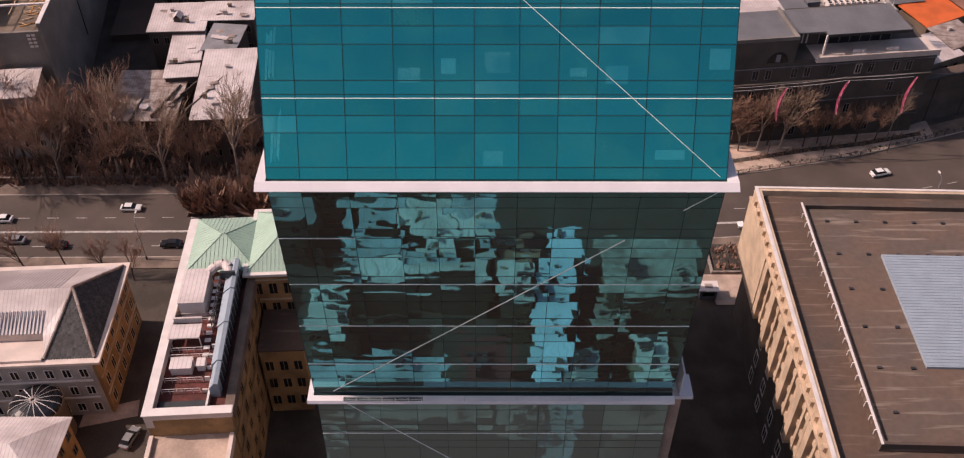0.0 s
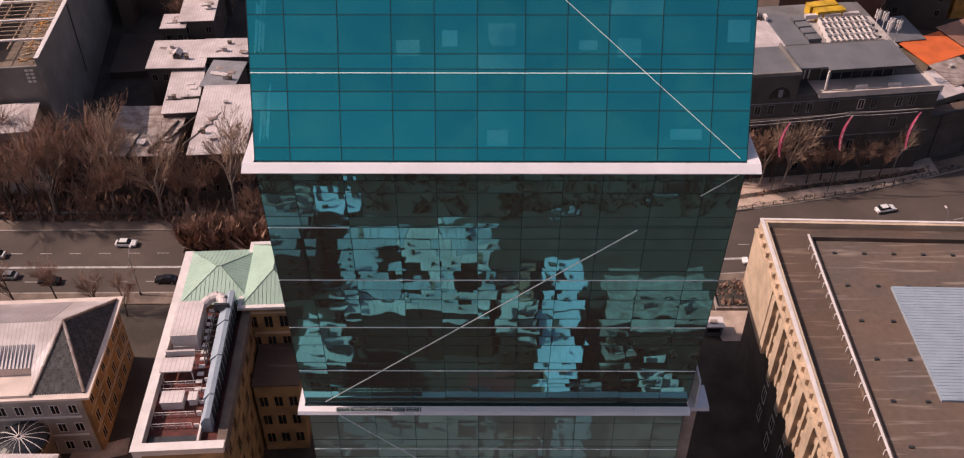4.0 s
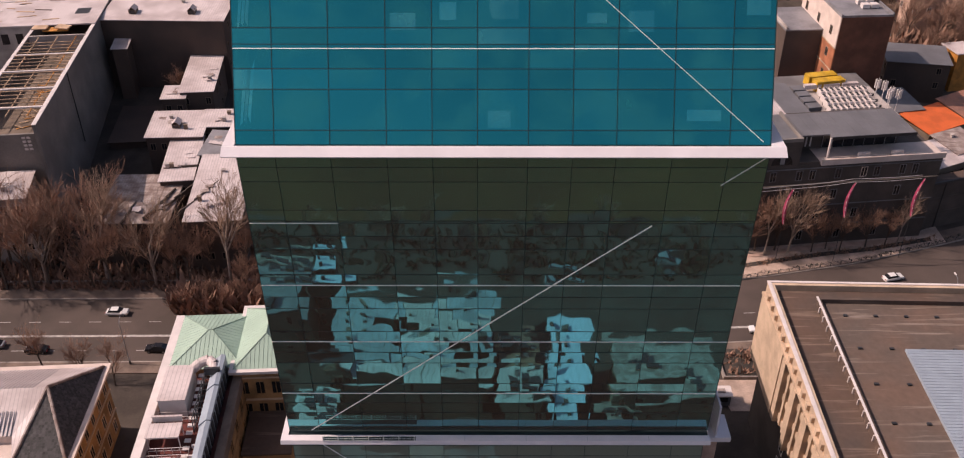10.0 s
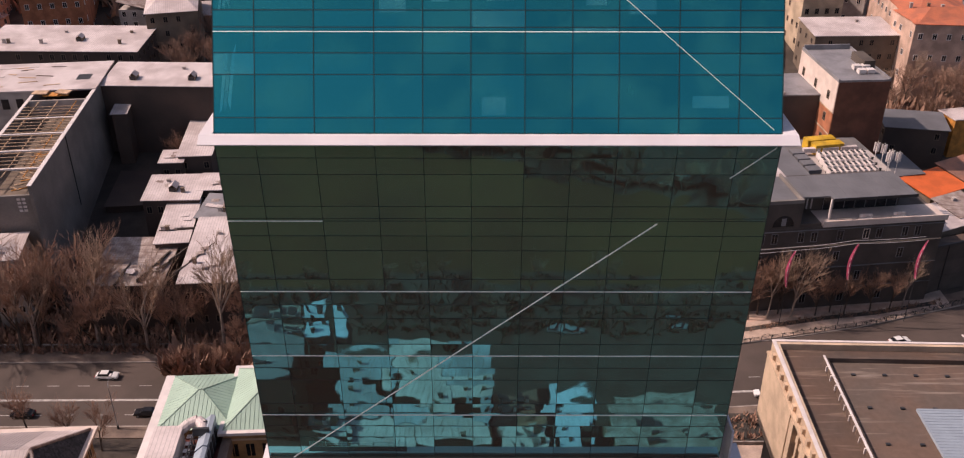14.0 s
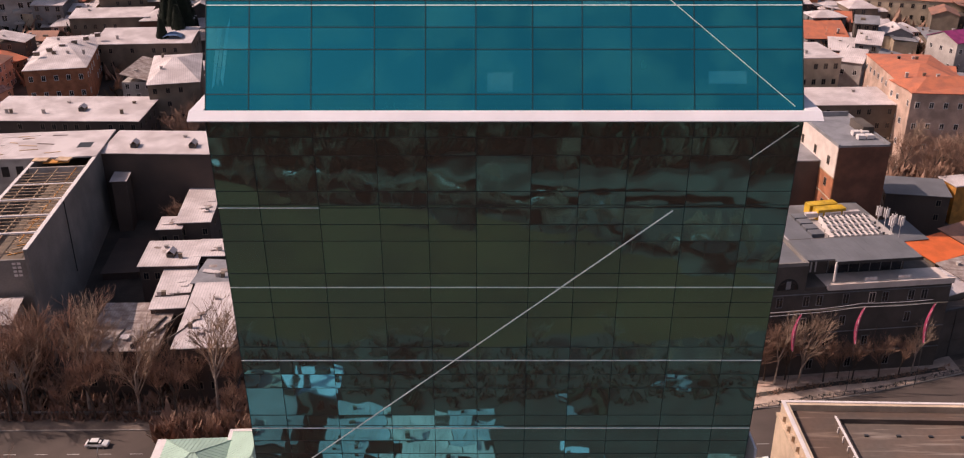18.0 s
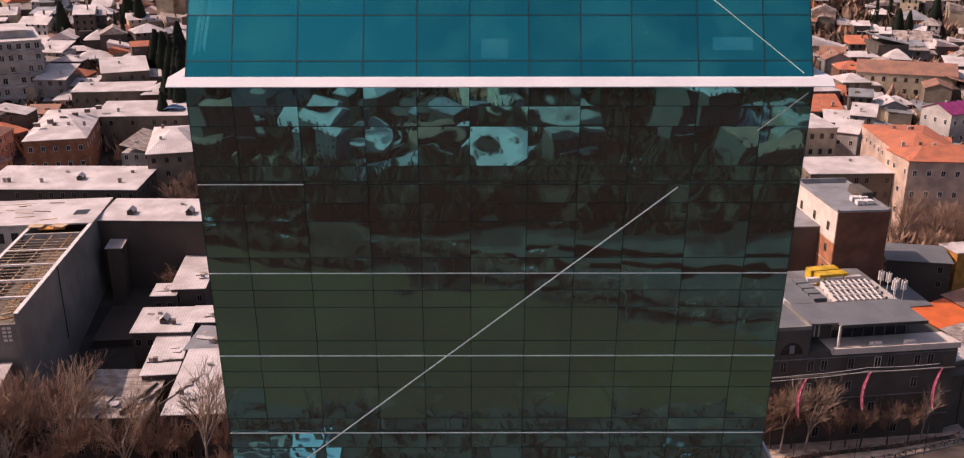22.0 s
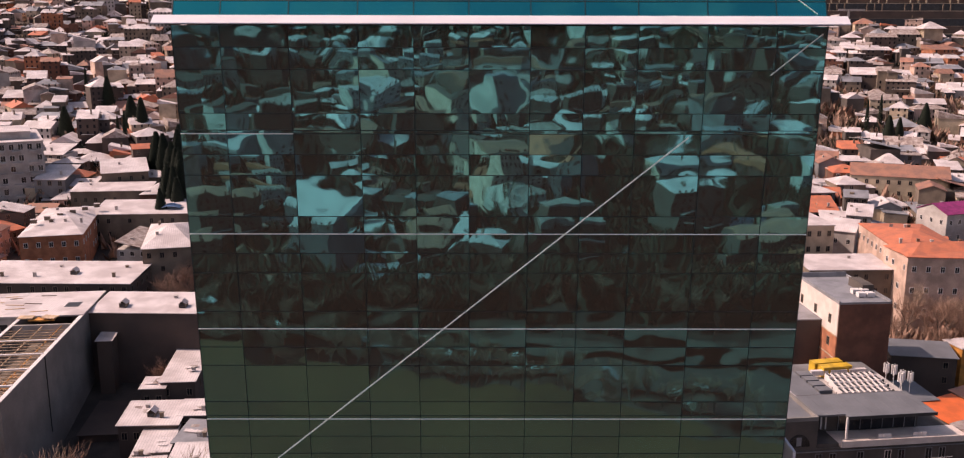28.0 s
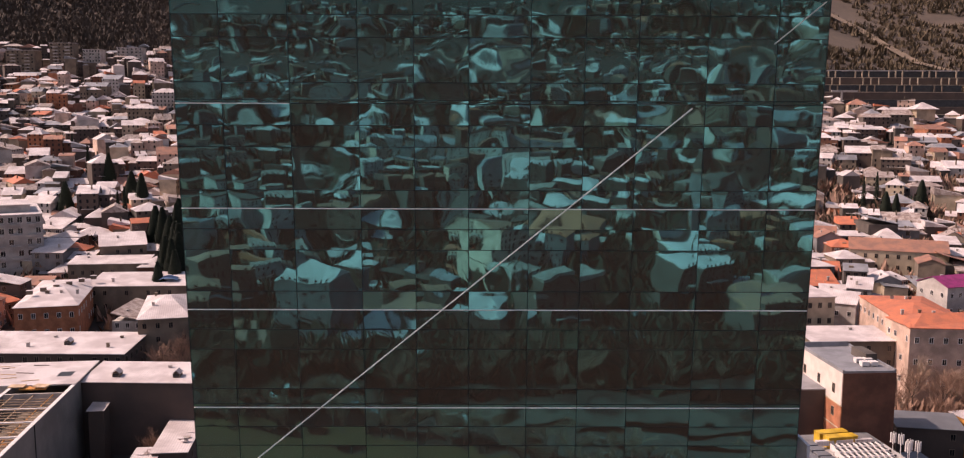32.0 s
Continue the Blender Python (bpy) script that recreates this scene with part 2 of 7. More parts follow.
M = {
    "ground": mat("earth", (0.082, 0.063, 0.052), 0.95, scale=0.15, fine=2.0, dark=(0.048, 0.036, 0.030)),
    # city ground behind, darkened to stand in for shade between houses and trees
    "shaded_ground": mat("shaded_city_ground", (0.030, 0.023, 0.018), 0.95, scale=0.05, fine=1.0),
    # dark soil for beds; in the courtyards its darkness stands in for shade
    "yard": mat("damp_yard_earth", (0.058, 0.047, 0.040), 0.95, scale=0.2, fine=2.0),
    "asphalt": mat("asphalt", (0.092, 0.066, 0.057), 0.9, scale=0.12, fine=5, vary=0.15, stain=0.25),
    "pavement": mat("pavement_slabs", (0.53, 0.385, 0.315), 0.9, scale=0.3, fine=3),
    "worn_walk": mat("worn_shade_brown_slabs", (0.21, 0.15, 0.12), 0.9, scale=0.25, fine=3, dark=(0.12, 0.085, 0.07)),
    "kerb": mat("kerb_stone", (0.36, 0.30, 0.27), 0.85),
    "paint": mat("road_paint", (0.55, 0.50, 0.48), 0.7, scale=1.5, fine=8, stain=0.5),
    "grass": mat("park_lawn", (0.096, 0.042, 0.012), 0.95, scale=0.03, fine=2.5, vary=0.2, dark=(0.060, 0.026, 0.008)),
    "white_metal": mat("pale_sheet_roof", (0.66, 0.565, 0.555), 0.6, 0.0, 0.16, 0.18, 1.6, 0.1, dark=(0.47, 0.385, 0.375), spread=0.16, seam=0.45),
    "grey_metal": mat("grey_sheet_roof", (0.27, 0.255, 0.27), 0.55, 0.0, 0.12, 0.2, 1.6, 0.1, spread=0.2),
    "slate_metal": mat("slate_sheet_roof", (0.15, 0.145, 0.155), 0.55, 0.0, 0.08, 0.2, 1.6, 0.1, stain=0.2),
    "stained_metal": mat("stained_sheet_roof", (0.42, 0.34, 0.31), 0.7, 0.0, 0.25, 0.5, 2.5, 0.2, dark=(0.22, 0.15, 0.13), spread=0.15, seam=0.5, streak=(70, (0.16, 0.10, 0.085))),
    "rust_metal": mat("rusty_sheet_roof", (0.36, 0.16, 0.105), 0.7, 0.0, 0.2, 0.25, 2.0, 0.15, dark=(0.24, 0.12, 0.09), spread=0.25),
    "orange_tile": mat("orange_tile_roof", (0.52, 0.15, 0.075), 0.75, 0.0, 0.2, 0.3, 2.5, 0.3, dark=(0.38, 0.12, 0.07), spread=0.15),
    "magenta": mat("magenta_sheet", (0.30, 0.03, 0.14), 0.6),
    "green_roof": mat("pale_green_sheet", (0.36, 0.50, 0.41), 0.55, 0.0, 0.06, 0.3, 2.0, 0.05, stain=0.12),
    "green_seam": mat("green_seam", (0.27, 0.38, 0.31), 0.55),
    "shingle": mat("dark_shingle", (0.072, 0.066, 0.067), 0.8, scale=0.8, fine=4, vary=0.3, spread=0.45),
    "white_wall": mat("pale_render", (0.50, 0.43, 0.40), 0.9, scale=0.2, spread=0.2),
    "cream_wall": mat("cream_render", (0.52, 0.39, 0.28), 0.9, scale=0.2, spread=0.15),
    "ochre_wall": mat("ochre_render", (0.40, 0.225, 0.10), 0.9, scale=0.25, fine=3, stain=0.4),
    "brown_wall": mat("brown_render", (0.22, 0.16, 0.12), 0.9, scale=0.2, spread=0.25),
    "grey_wall": mat("grey_render", (0.20, 0.185, 0.19), 0.9, scale=0.2, spread=0.2),
    # brick kept extra dark to stand in for shade on yard walls
    "dark_brick": mat("shade_dark_brick_wall", (0.105, 0.070, 0.056), 0.9, scale=0.12, fine=6, dark=(0.075, 0.052, 0.045)),
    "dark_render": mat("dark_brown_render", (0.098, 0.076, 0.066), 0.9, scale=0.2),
    "red_brick": mat("red_brick_wall", (0.46, 0.165, 0.085), 0.9, scale=0.4, fine=8, spread=0.12),
    # darker copy of the red brick, with shade put into its colour
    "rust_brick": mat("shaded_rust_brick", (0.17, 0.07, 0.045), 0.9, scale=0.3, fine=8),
    "pink_wall": mat("pink_render", (0.60, 0.40, 0.32), 0.9, scale=0.25, spread=0.1),
    "block": mat("grey_block_wall", (0.225, 0.195, 0.18), 0.95, scale=0.12, fine=3, stain=0.3),
    "limestone": mat("warm_limestone", (0.60, 0.44, 0.32), 0.85, scale=0.35, fine=4, vary=0.15, stain=0.25),
    "roof_felt": mat("brown_roof_felt", (0.112, 0.067, 0.049), 0.9, scale=0.10, fine=1.2, dark=(0.085, 0.060, 0.050), streak=(84, (0.21, 0.145, 0.112))),
    "roof_felt_pale": mat("worn_roof_felt", (0.142, 0.088, 0.066), 0.9, scale=0.10, fine=1.2, dark=(0.11, 0.08, 0.066), streak=(-60, (0.24, 0.185, 0.155))),
    "skylight": mat("pale_blue_sheet", (0.30, 0.35, 0.41), 0.5, 0.0, 0.08, 0.4, 4, 0.05, stain=0.1),
    "red_floor": mat("red_oxide_floor", (0.13, 0.028, 0.022), 0.8, scale=0.5, fine=2, stain=0.5),
    "white_trim": mat("white_trim", (0.70, 0.62, 0.60), 0.6, vary=0.06, stain=0.12),
    "steel": mat("galvanised_steel", (0.45, 0.45, 0.48), 0.4, 0.6, 0.1),
    "dark_metal": mat("dark_metal", (0.05, 0.05, 0.055), 0.5, 0.3),
    "dark_glass": mat("window_glass", (0.02, 0.02, 0.024), 0.12, 0.0, 0.1, bump=0),
    "timber": mat("fresh_timber", (0.60, 0.40, 0.26), 0.8, scale=1, fine=10),
    "bright_orange": mat("bright_orange_sheet", (0.72, 0.14, 0.035), 0.6, scale=0.3, fine=3, vary=0.1, stain=0.2),
    "orange_sheet": mat("orange_panels", (0.62, 0.25, 0.05), 0.7),
    "yellow": mat("yellow_container", (0.62, 0.36, 0.03), 0.5),
    "bark": mat("bark", (0.10, 0.07, 0.055), 0.95, scale=1, fine=9),
    "pale_bark": mat("pale_bark", (0.36, 0.28, 0.235), 0.95, scale=1, fine=9),
    "pale_twig": mat("pale_twigs", (0.40, 0.27, 0.20), 0.95, scale=0.3, fine=5),
    "twig": mat("twigs", (0.34, 0.195, 0.14), 0.95, scale=0.3, fine=5),
    "evergreen": mat("evergreen_needles", (0.018, 0.026, 0.014), 0.9, scale=1, fine=6, bump=0),
    "scrub": mat("dry_scrub", (0.11, 0.075, 0.045), 0.95, scale=0.4, fine=5, bump=0),
    "hill": mat("wooded_hillside", (0.108, 0.074, 0.055), 1.0, scale=0.012, fine=0.18, dark=(0.055, 0.037, 0.030), vary=0.25, bump=0),
    "track": mat("pale_earth", (0.24, 0.165, 0.115), 1.0, scale=0.1, fine=1),
    "car_white": mat("white_car_paint", (0.72, 0.70, 0.70), 0.25, vary=0.02, stain=0.04, bump=0),
    "car_silver": mat("silver_car_paint", (0.35, 0.35, 0.37), 0.25, 0.4, vary=0.02, stain=0.04, bump=0),
    "car_dark": mat("dark_car_paint", (0.02, 0.02, 0.025), 0.2, vary=0.02, bump=0),
    "car_red": mat("red_car_paint", (0.38, 0.015, 0.02), 0.25, vary=0.02, bump=0),
    "rubber": mat("rubber", (0.015, 0.015, 0.015), 0.8, bump=0),
    "banner": mat("pink_banner_cloth", (0.70, 0.10, 0.20), 0.8, vary=0.1),
    "alu": mat("brushed_aluminium", (0.90, 0.88, 0.82), 0.45, 0.0, vary=0.05, stain=0.06, bump=0),
    "ledge": mat("white_ledge_panels", (0.74, 0.68, 0.71), 0.5, vary=0.03, scale=0.6, stain=0.08, bump=0),
    "mullion": mat("dark_mullion", (0.016, 0.034, 0.036), 0.5, bump=0),
    "wood_tarp": mat("blue_tarpaulin", (0.06, 0.12, 0.24), 0.7),
    "glass_low": coated_glass("coated_glass", (0.085, 0.40, 0.45), 0.6, 0.012, (0.70, 0.46, 0.32), 0.12, 0.009, 0.115, 0.0004),
    "glass_bottom": coated_glass("coated_glass_clear", (0.05, 0.14, 0.14), 0.6, 0.012, (0.50, 0.52, 0.42), 0.12, 0.008, 0.40, 0.0004),
    "glass_up": coated_glass("coated_glass_sky", (0.004, 0.415, 0.41), 0.5, 0.01, (0.03, 0.30, 0.30), 0.12, 0.006, 0.08, 0.0004, 0.22),
    "glass_blind": coated_glass("coated_glass_blind", (0.015, 0.54, 0.53), 0.5, 0.01, (0.10, 0.46, 0.46), 0.12, 0.006, 0.12, 0.0004, 0.2),
    "bluegrey_sheet": mat("bluish_grey_sheet_roof", (0.38, 0.44, 0.49), 0.55, 0.0, 0.12, 0.2, 1.6, 0.1, spread=0.15, seam=0.45),
    "blue_sheet": mat("pale_blue_sheet_roof", (0.50, 0.62, 0.74), 0.5, 0.0, 0.12, 0.2, 1.6, 0.1, dark=(0.42, 0.52, 0.60), spread=0.12, seam=0.4),
    "dark_red": mat("dark_red_sheet", (0.16, 0.02, 0.02), 0.7),
    "pale_stucco": mat("pale_pink_stucco", (0.66, 0.53, 0.475), 0.85, scale=0.4, fine=4, vary=0.08, stain=0.15),
}


# ---------------------------------------------------------------- building blocks
def mesh_of(name, bm, mats):
    me = bpy.data.meshes.new(name)
    bm.to_mesh(me)
    bm.free()
    for m in mats if isinstance(mats, (list, tuple)) else [mats]:
        me.materials.append(M[m])
    return me


def box(bm, x0, y0, z0, x1, y1, z1, mi=0, turn=None):
    vs = [bm.verts.new(p) for p in ((x0, y0, z0), (x1, y0, z0), (x1, y1, z0), (x0, y1, z0), (x0, y0, z1), (x1, y0, z1), (x1, y1, z1), (x0, y1, z1))]
    if turn is not None:
        for v in vs:
            v.co = turn @ v.co
    for f in ((3, 2, 1, 0), (4, 5, 6, 7), (0, 1, 5, 4), (1, 2, 6, 5), (2, 3, 7, 6), (3, 0, 4, 7)):
        bm.faces.new([vs[i] for i in f]).material_index = mi
    return vs


def prism(bm, pts, z0, z1, mi=0):
    """An upright prism over a polygon, given anticlockwise."""
    lo, hi = [bm.verts.new((*p, z0)) for p in pts], [bm.verts.new((*p, z1)) for p in pts]
    bm.faces.new(hi).material_index = mi
    bm.faces.new(lo[::-1]).material_index = mi
    for i in range(len(pts)):
        j = (i + 1) % len(pts)
        bm.faces.new((lo[i], lo[j], hi[j], hi[i])).material_index = mi


def tube(bm, a, b, ra, rb, n=4, mi=0):
    a, b = Vector(a), Vector(b)
    d = b - a
    q = d.to_track_quat("Z", "Y")
    ra_, rb_ = [], []
    for k in range(n):
        w = 2 * math.pi * k / n
        o = q @ Vector((math.cos(w), math.sin(w), 0))
        ra_.append(bm.verts.new(a + o * ra))
        rb_.append(bm.verts.new(b + o * rb))
    for k in range(n):
        j = (k + 1) % n
        bm.faces.new((ra_[k], ra_[j], rb_[j], rb_[k])).material_index = mi
    if rb > 0.02:
        bm.faces.new(rb_).material_index = mi


def link(name, me, parent=None, label="", m=None):
    ob = new(name, me)
    ob.parent = parent
    if m is not None:
        ob.matrix_local = m
    if label:
        ob["label"] = label
    return ob


def part(name, bm, mats, parent, label="", m=None):
    return link(name, mesh_of(name, bm, mats), parent, label, m)


def boxpart(name, b, mats, parent, label="", m=None):
    bm = bmesh.new()
    box(bm, *b)
    return part(name, bm, mats, parent, label, m)


def thing(name, label, category, m=None, group="", kind=""):
    e = new(name)
    e.empty_display_size = 0.5
    if m is not None:
        e.matrix_basis = m
    return tagged(e, label, category, group, kind)


WINDOWS = {}


def window_mesh(w, h, frame_mat="white_trim"):
    key = (w, h, frame_mat)
    if key not in WINDOWS:
        bm = bmesh.new()
        f, d = 0.12, 0.10
        xs, zs = (-w / 2 - f, -w / 2, -0.04, 0.04, w / 2, w / 2 + f), (-f, 0, h, h + f)
        v = {(i, j): bm.verts.new((x, -d, z)) for i, x in enumerate(xs) for j, z in enumerate(zs)}
        for i in range(5):
            for j in range(3):
                c = [v[i, j], v[i + 1, j], v[i + 1, j + 1], v[i, j + 1]]
                if j == 1 and i in (1, 3):
                    k = [bm.verts.new((q.co.x, -0.03, q.co.z)) for q in c]
                    bm.faces.new(k).material_index = 1
                    for n in range(4):
                        bm.faces.new((c[n], c[(n + 1) % 4], k[(n + 1) % 4], k[n]))
                else:
                    bm.faces.new(c)
        rim = [v[i, 0] for i in range(6)] + [v[5, j] for j in (1, 2, 3)] + [v[i, 3] for i in (4, 3, 2, 1, 0)] + [v[0, j] for j in (2, 1)]
        back = [bm.verts.new((q.co.x, 0.05, q.co.z)) for q in rim]
        for n in range(len(rim)):
            m_ = (n + 1) % len(rim)
            bm.faces.new((rim[m_], rim[n], back[n], back[m_]))
        WINDOWS[key] = mesh_of("window", bm, [frame_mat, "dark_glass"])
    return WINDOWS[key]


def window_row(parent, p0, p1, z, n, w=1.1, h=1.7, frame_mat="white_trim", skip=0.0, rnd=random):
    """n windows along the wall from p0 to p1, seen from the side where p0 is to the left."""
    a, b = Vector((*p0, 0)), Vector((*p1, 0))
    ang = math.atan2(b.y - a.y, b.x - a.x)
    for k in range(n):
        if rnd.random() < skip:
            continue
        p = a.lerp(b, (k + 0.5) / n)
        link("window", window_mesh(w, h, frame_mat), parent, m=Matrix.Translation((p.x, p.y, z)) @ Matrix.Rotation(ang, 4, "Z"))


def roof_bm(kind, w, d, rise, over, thick=0.18):
    """A roof over a rectangle w by d, its eaves at z 0, ridge along x."""
    bm = bmesh.new()
    X, Y = w / 2 + over, d / 2 + over
    if kind == "flat":
        box(bm, -X, -Y, -0.05, X, Y, 0.25)
        return bm
    if kind == "mono":
        pts = [(-X, -Y, 0), (X, -Y, 0), (X, Y, rise), (-X, Y, rise)]
        faces = [(0, 1, 2, 3)]
    elif kind == "hip":
        r = max(X - Y, X * 0.08)
        pts = [(-X, -Y, 0), (X, -Y, 0), (X, Y, 0), (-X, Y, 0), (-r, 0, rise), (r, 0, rise)]
        faces = [(0, 1, 5, 4), (1, 2, 5), (2, 3, 4, 5), (3, 0, 4)]
    else:
        pts = [(-X, -Y, 0), (X, -Y, 0), (X, Y, 0), (-X, Y, 0), (-X, 0, rise), (X, 0, rise)]
        faces = [(0, 1, 5, 4), (2, 3, 4, 5)]
    top = [bm.verts.new((x, y, z + thick)) for x, y, z in pts]
    low = [bm.verts.new(p) for p in pts]
    for f in faces:
        bm.faces.new([top[i] for i in f])
        bm.faces.new([low[i] for i in f[::-1]])
    edges = {}
    for f in faces:
        for i in range(len(f)):
            a, b = f[i], f[(i + 1) % len(f)]
            edges[(a, b)] = True
    for a, b in edges:
        if (b, a) not in edges:
            bm.faces.new((low[a], low[b], top[b], top[a]))
    return bm


def gable_ends(bm, w, d, h, rise):
    for s in (-1, 1):
        x = s * w / 2
        vs = [bm.verts.new(p) for p in ((x, -d / 2, h), (x, d / 2, h), (x, 0, h + rise * d / (d + 0.8)))]
        bm.faces.new(vs if s > 0 else vs[::-1])


def house(x, y, z, w, d, h, rot, kind, rise, roof, wall, label, storeys=2, nx=4, ny=3, win=(1.1, 1.6), chimneys=1, rnd=random, name="house", over=0.4, deep=5.0, sides="fblr"):
    """A house whose front faces -y before it turns; z: the ground at its middle."""
    e = thing(name, label, "house" if h < 14 else "building", pose(x, y, z, 0, 0, rot))
    bm = bmesh.new()
    box(bm, -w / 2, -d / 2, -deep, w / 2, d / 2, h)
    if kind == "gable":
        gable_ends(bm, w, d, h, rise)
    part("wall", bm, wall, e)
    r = part("roof", roof_bm(kind, w, d, rise, over), roof, e, m=Matrix.Translation((0, 0, h)))
    for k in range(chimneys):
        cx, cy = rnd.uniform(-0.4, 0.4) * w, rnd.choice((-0.22, 0.22)) * d
        cz = rise * (1 - abs(cy) / (d / 2)) if kind in ("hip", "gable") else (rise * 0.5 if kind == "mono" else 0.2)
        bm = bmesh.new()
        box(bm, -0.4, -0.3, -0.4, 0.4, 0.3, 1.0)
        box(bm, -0.5, -0.4, 1.0, 0.5, 0.4, 1.15)
        part("chimney", bm, "brown_wall" if k % 2 else "white_wall", r, m=Matrix.Translation((cx, cy, cz)))
    fl = h / storeys
    pane_frame = "white_trim" if wall in ("pink_wall", "white_wall", "rust_brick", "red_brick") else "brown_wall"
    for s in range(storeys):
        zz = s * fl + fl * 0.32
        if "f" in sides:
            window_row(e, (-w / 2, -d / 2), (w / 2, -d / 2), zz, nx, *win, pane_frame, rnd=rnd, skip=0.2)
        if "r" in sides:
            window_row(e, (w / 2, -d / 2), (w / 2, d / 2), zz, ny, *win, pane_frame, rnd=rnd, skip=0.2)
        if "l" in sides:
            window_row(e, (-w / 2, d / 2), (-w / 2, -d / 2), zz, ny, *win, pane_frame, rnd=rnd, skip=0.2)
        if "b" in sides:
            window_row(e, (w / 2, d / 2), (-w / 2, d / 2), zz, nx, *win, pane_frame, rnd=rnd, skip=0.2)
    return e


# ---------------------------------------------------------------- ground
# the avenue, a little askew to the tower and bending away on the far side
FAR = [(-420, 150), (-110, 153), (-60, 153.6), (20, 156), (55, 160), (85, 167), (115, 177.5), (200, 207), (420, 290)]
NEAR = [(-420, 130), (-110, 134), (-60, 134.5), (20, 138), (55, 140.6), (85, 145), (115, 152.5), (200, 178), (420, 252)]


def along(line, x):
    return float(np.interp(x, [p[0] for p in line], [p[1] for p in line]))


PROFILE = ((-6000, 760), (-3000, 360), (-1700, 70), (-900, -8), (-400, -16), (-60, 0), (163, 0), (188, 4.5), (250, 13), (400, 31), (560, 52), (700, 77), (850, 112), (1000, 160), (1200, 235), (1600, 400), (2600, 700), (6000, 820))


def ground_z(x, y):
    ye = y - max(0.0, along(FAR, x) - 150) * min(1.0, max(0.0, (300 - y) / 80)) if y > 100 else y
    z = float(np.interp(ye, [p[0] for p in PROFILE], [p[1] for p in PROFILE]))
    if y > 520:
        z += (y - 520) * 0.05 * math.sin(x * 0.006 + 1.0) + 8 * noise.noise((x * 0.008, y * 0.008, 0)) * min(1, (y - 520) / 300)
    return z


def grid(name, xs, ys, mats, lift, label, category, pick=None):
    bm = bmesh.new()
    vs = [[bm.verts.new((x, y, ground_z(x, y) + lift)) for x in xs] for y in ys]
    for j in range(len(ys) - 1):
        for i in range(len(xs) - 1):
            f = bm.faces.new((vs[j][i], vs[j][i + 1], vs[j + 1][i + 1], vs[j + 1][i]))
            f.smooth = True
            if pick:
                f.material_index = pick((xs[i] + xs[i + 1]) / 2, (ys[j] + ys[j + 1]) / 2)
    return tagged(link(name, mesh_of(name, bm, mats)), label, category, kind="structure")


XS = [-5000, -3000, -1800, -1200] + list(range(-900, -150, 30)) + list(range(-150, 241, 10)) + list(range(270, 901, 30)) + [1200, 1800, 3000, 5000]
YS = [-5000, -2500, -1200, -700, -400, -250, -150, -60, 0, 60, 130, 140, 150, 156, 163, 170, 176] + list(range(190, 1300, 20)) + [1400, 1600, 2000, 2600, 4000, 6000]
grid("ground", XS, YS, ["ground", "hill", "shaded_ground"], -0.06, "dark earth, yards, wooded hillside and city ground darkened for shade", "ground", lambda x, y: 1 if y > 560 else 2 if y < -150 else 0)


def strip(name, pts, mats, z0, z1, label, category, kind="structure"):
    bm = bmesh.new()
    prism(bm, pts, z0, z1)
    return tagged(part(name, bm, mats, None), label, category, kind=kind)


strip("road", NEAR + FAR[::-1], "asphalt", -0.5, 0.0, "wide brown-grey asphalt avenue with worn lane lines", "road")


def ribbon(name, xs, f, half, z0, z1, m, label, category):
    strip(name, [(x, f(x) - half) for x in xs] + [(x, f(x) + half) for x in xs[::-1]], m, z0, z1, label, category)


RX = list(range(-400, 401, 20))
ribbon("kerb", RX, lambda x: along(FAR, x) + 0.15, 0.15, -0.4, 0.16, "kerb", "pale stone kerb beside the avenue", "kerb")
ribbon("kerb", RX, lambda x: along(NEAR, x) - 0.15, 0.15, -0.4, 0.16, "kerb", "pale stone kerb beside the avenue", "kerb")
ribbon("pavement", RX, lambda x: along(FAR, x) + 2.6, 2.3, -0.4, 0.14, "worn_walk", "worn slab pavement beside the avenue", "pavement")
ribbon("pavement", RX, lambda x: along(NEAR, x) - 1.8, 1.5, -0.4, 0.14, "worn_walk", "worn slab pavement beside the avenue", "pavement")
strip("forecourt", [(50, 159.9), (55, 160.6), (85, 167.6), (104, 174.2), (104, 181), (96, 176.6), (76, 174.0), (57, 171.8), (50, 171)], "pavement", -0.4, 0.17, "broad pinkish paved forecourt", "pavement")
FRONT = [(50, 159.9), (55, 160.6), (85, 167.6), (104, 174.2), (112, 178)]
ribbon("paving_band", list(range(50, 98, 3)), lambda x: along(FRONT, x) + 7.4 - max(0, x - 76) * 0.16, 0.8, -0.1, 0.178, "pink_wall", "pinkish paved band across the forecourt", "pavement")
ribbon("planting_bed", list(range(50, 104, 3)), lambda x: along(FRONT, x) + 4.3 - max(0, x - 76) * 0.08, 0.7, -0.1, 0.182, "yard", "dark planted bed in the forecourt", "planting bed")
LINE = [(-420, 138), (-110, 141.5), (-60, 142), (20, 143), (55, 145), (85, 149), (115, 157), (200, 184), (420, 262)]
ribbon("road_line", list(range(-400, 401, 5)), lambda x: along(LINE, x), 0.28, -0.1, 0.006, "paint", "solid white centre line on the avenue", "road line")
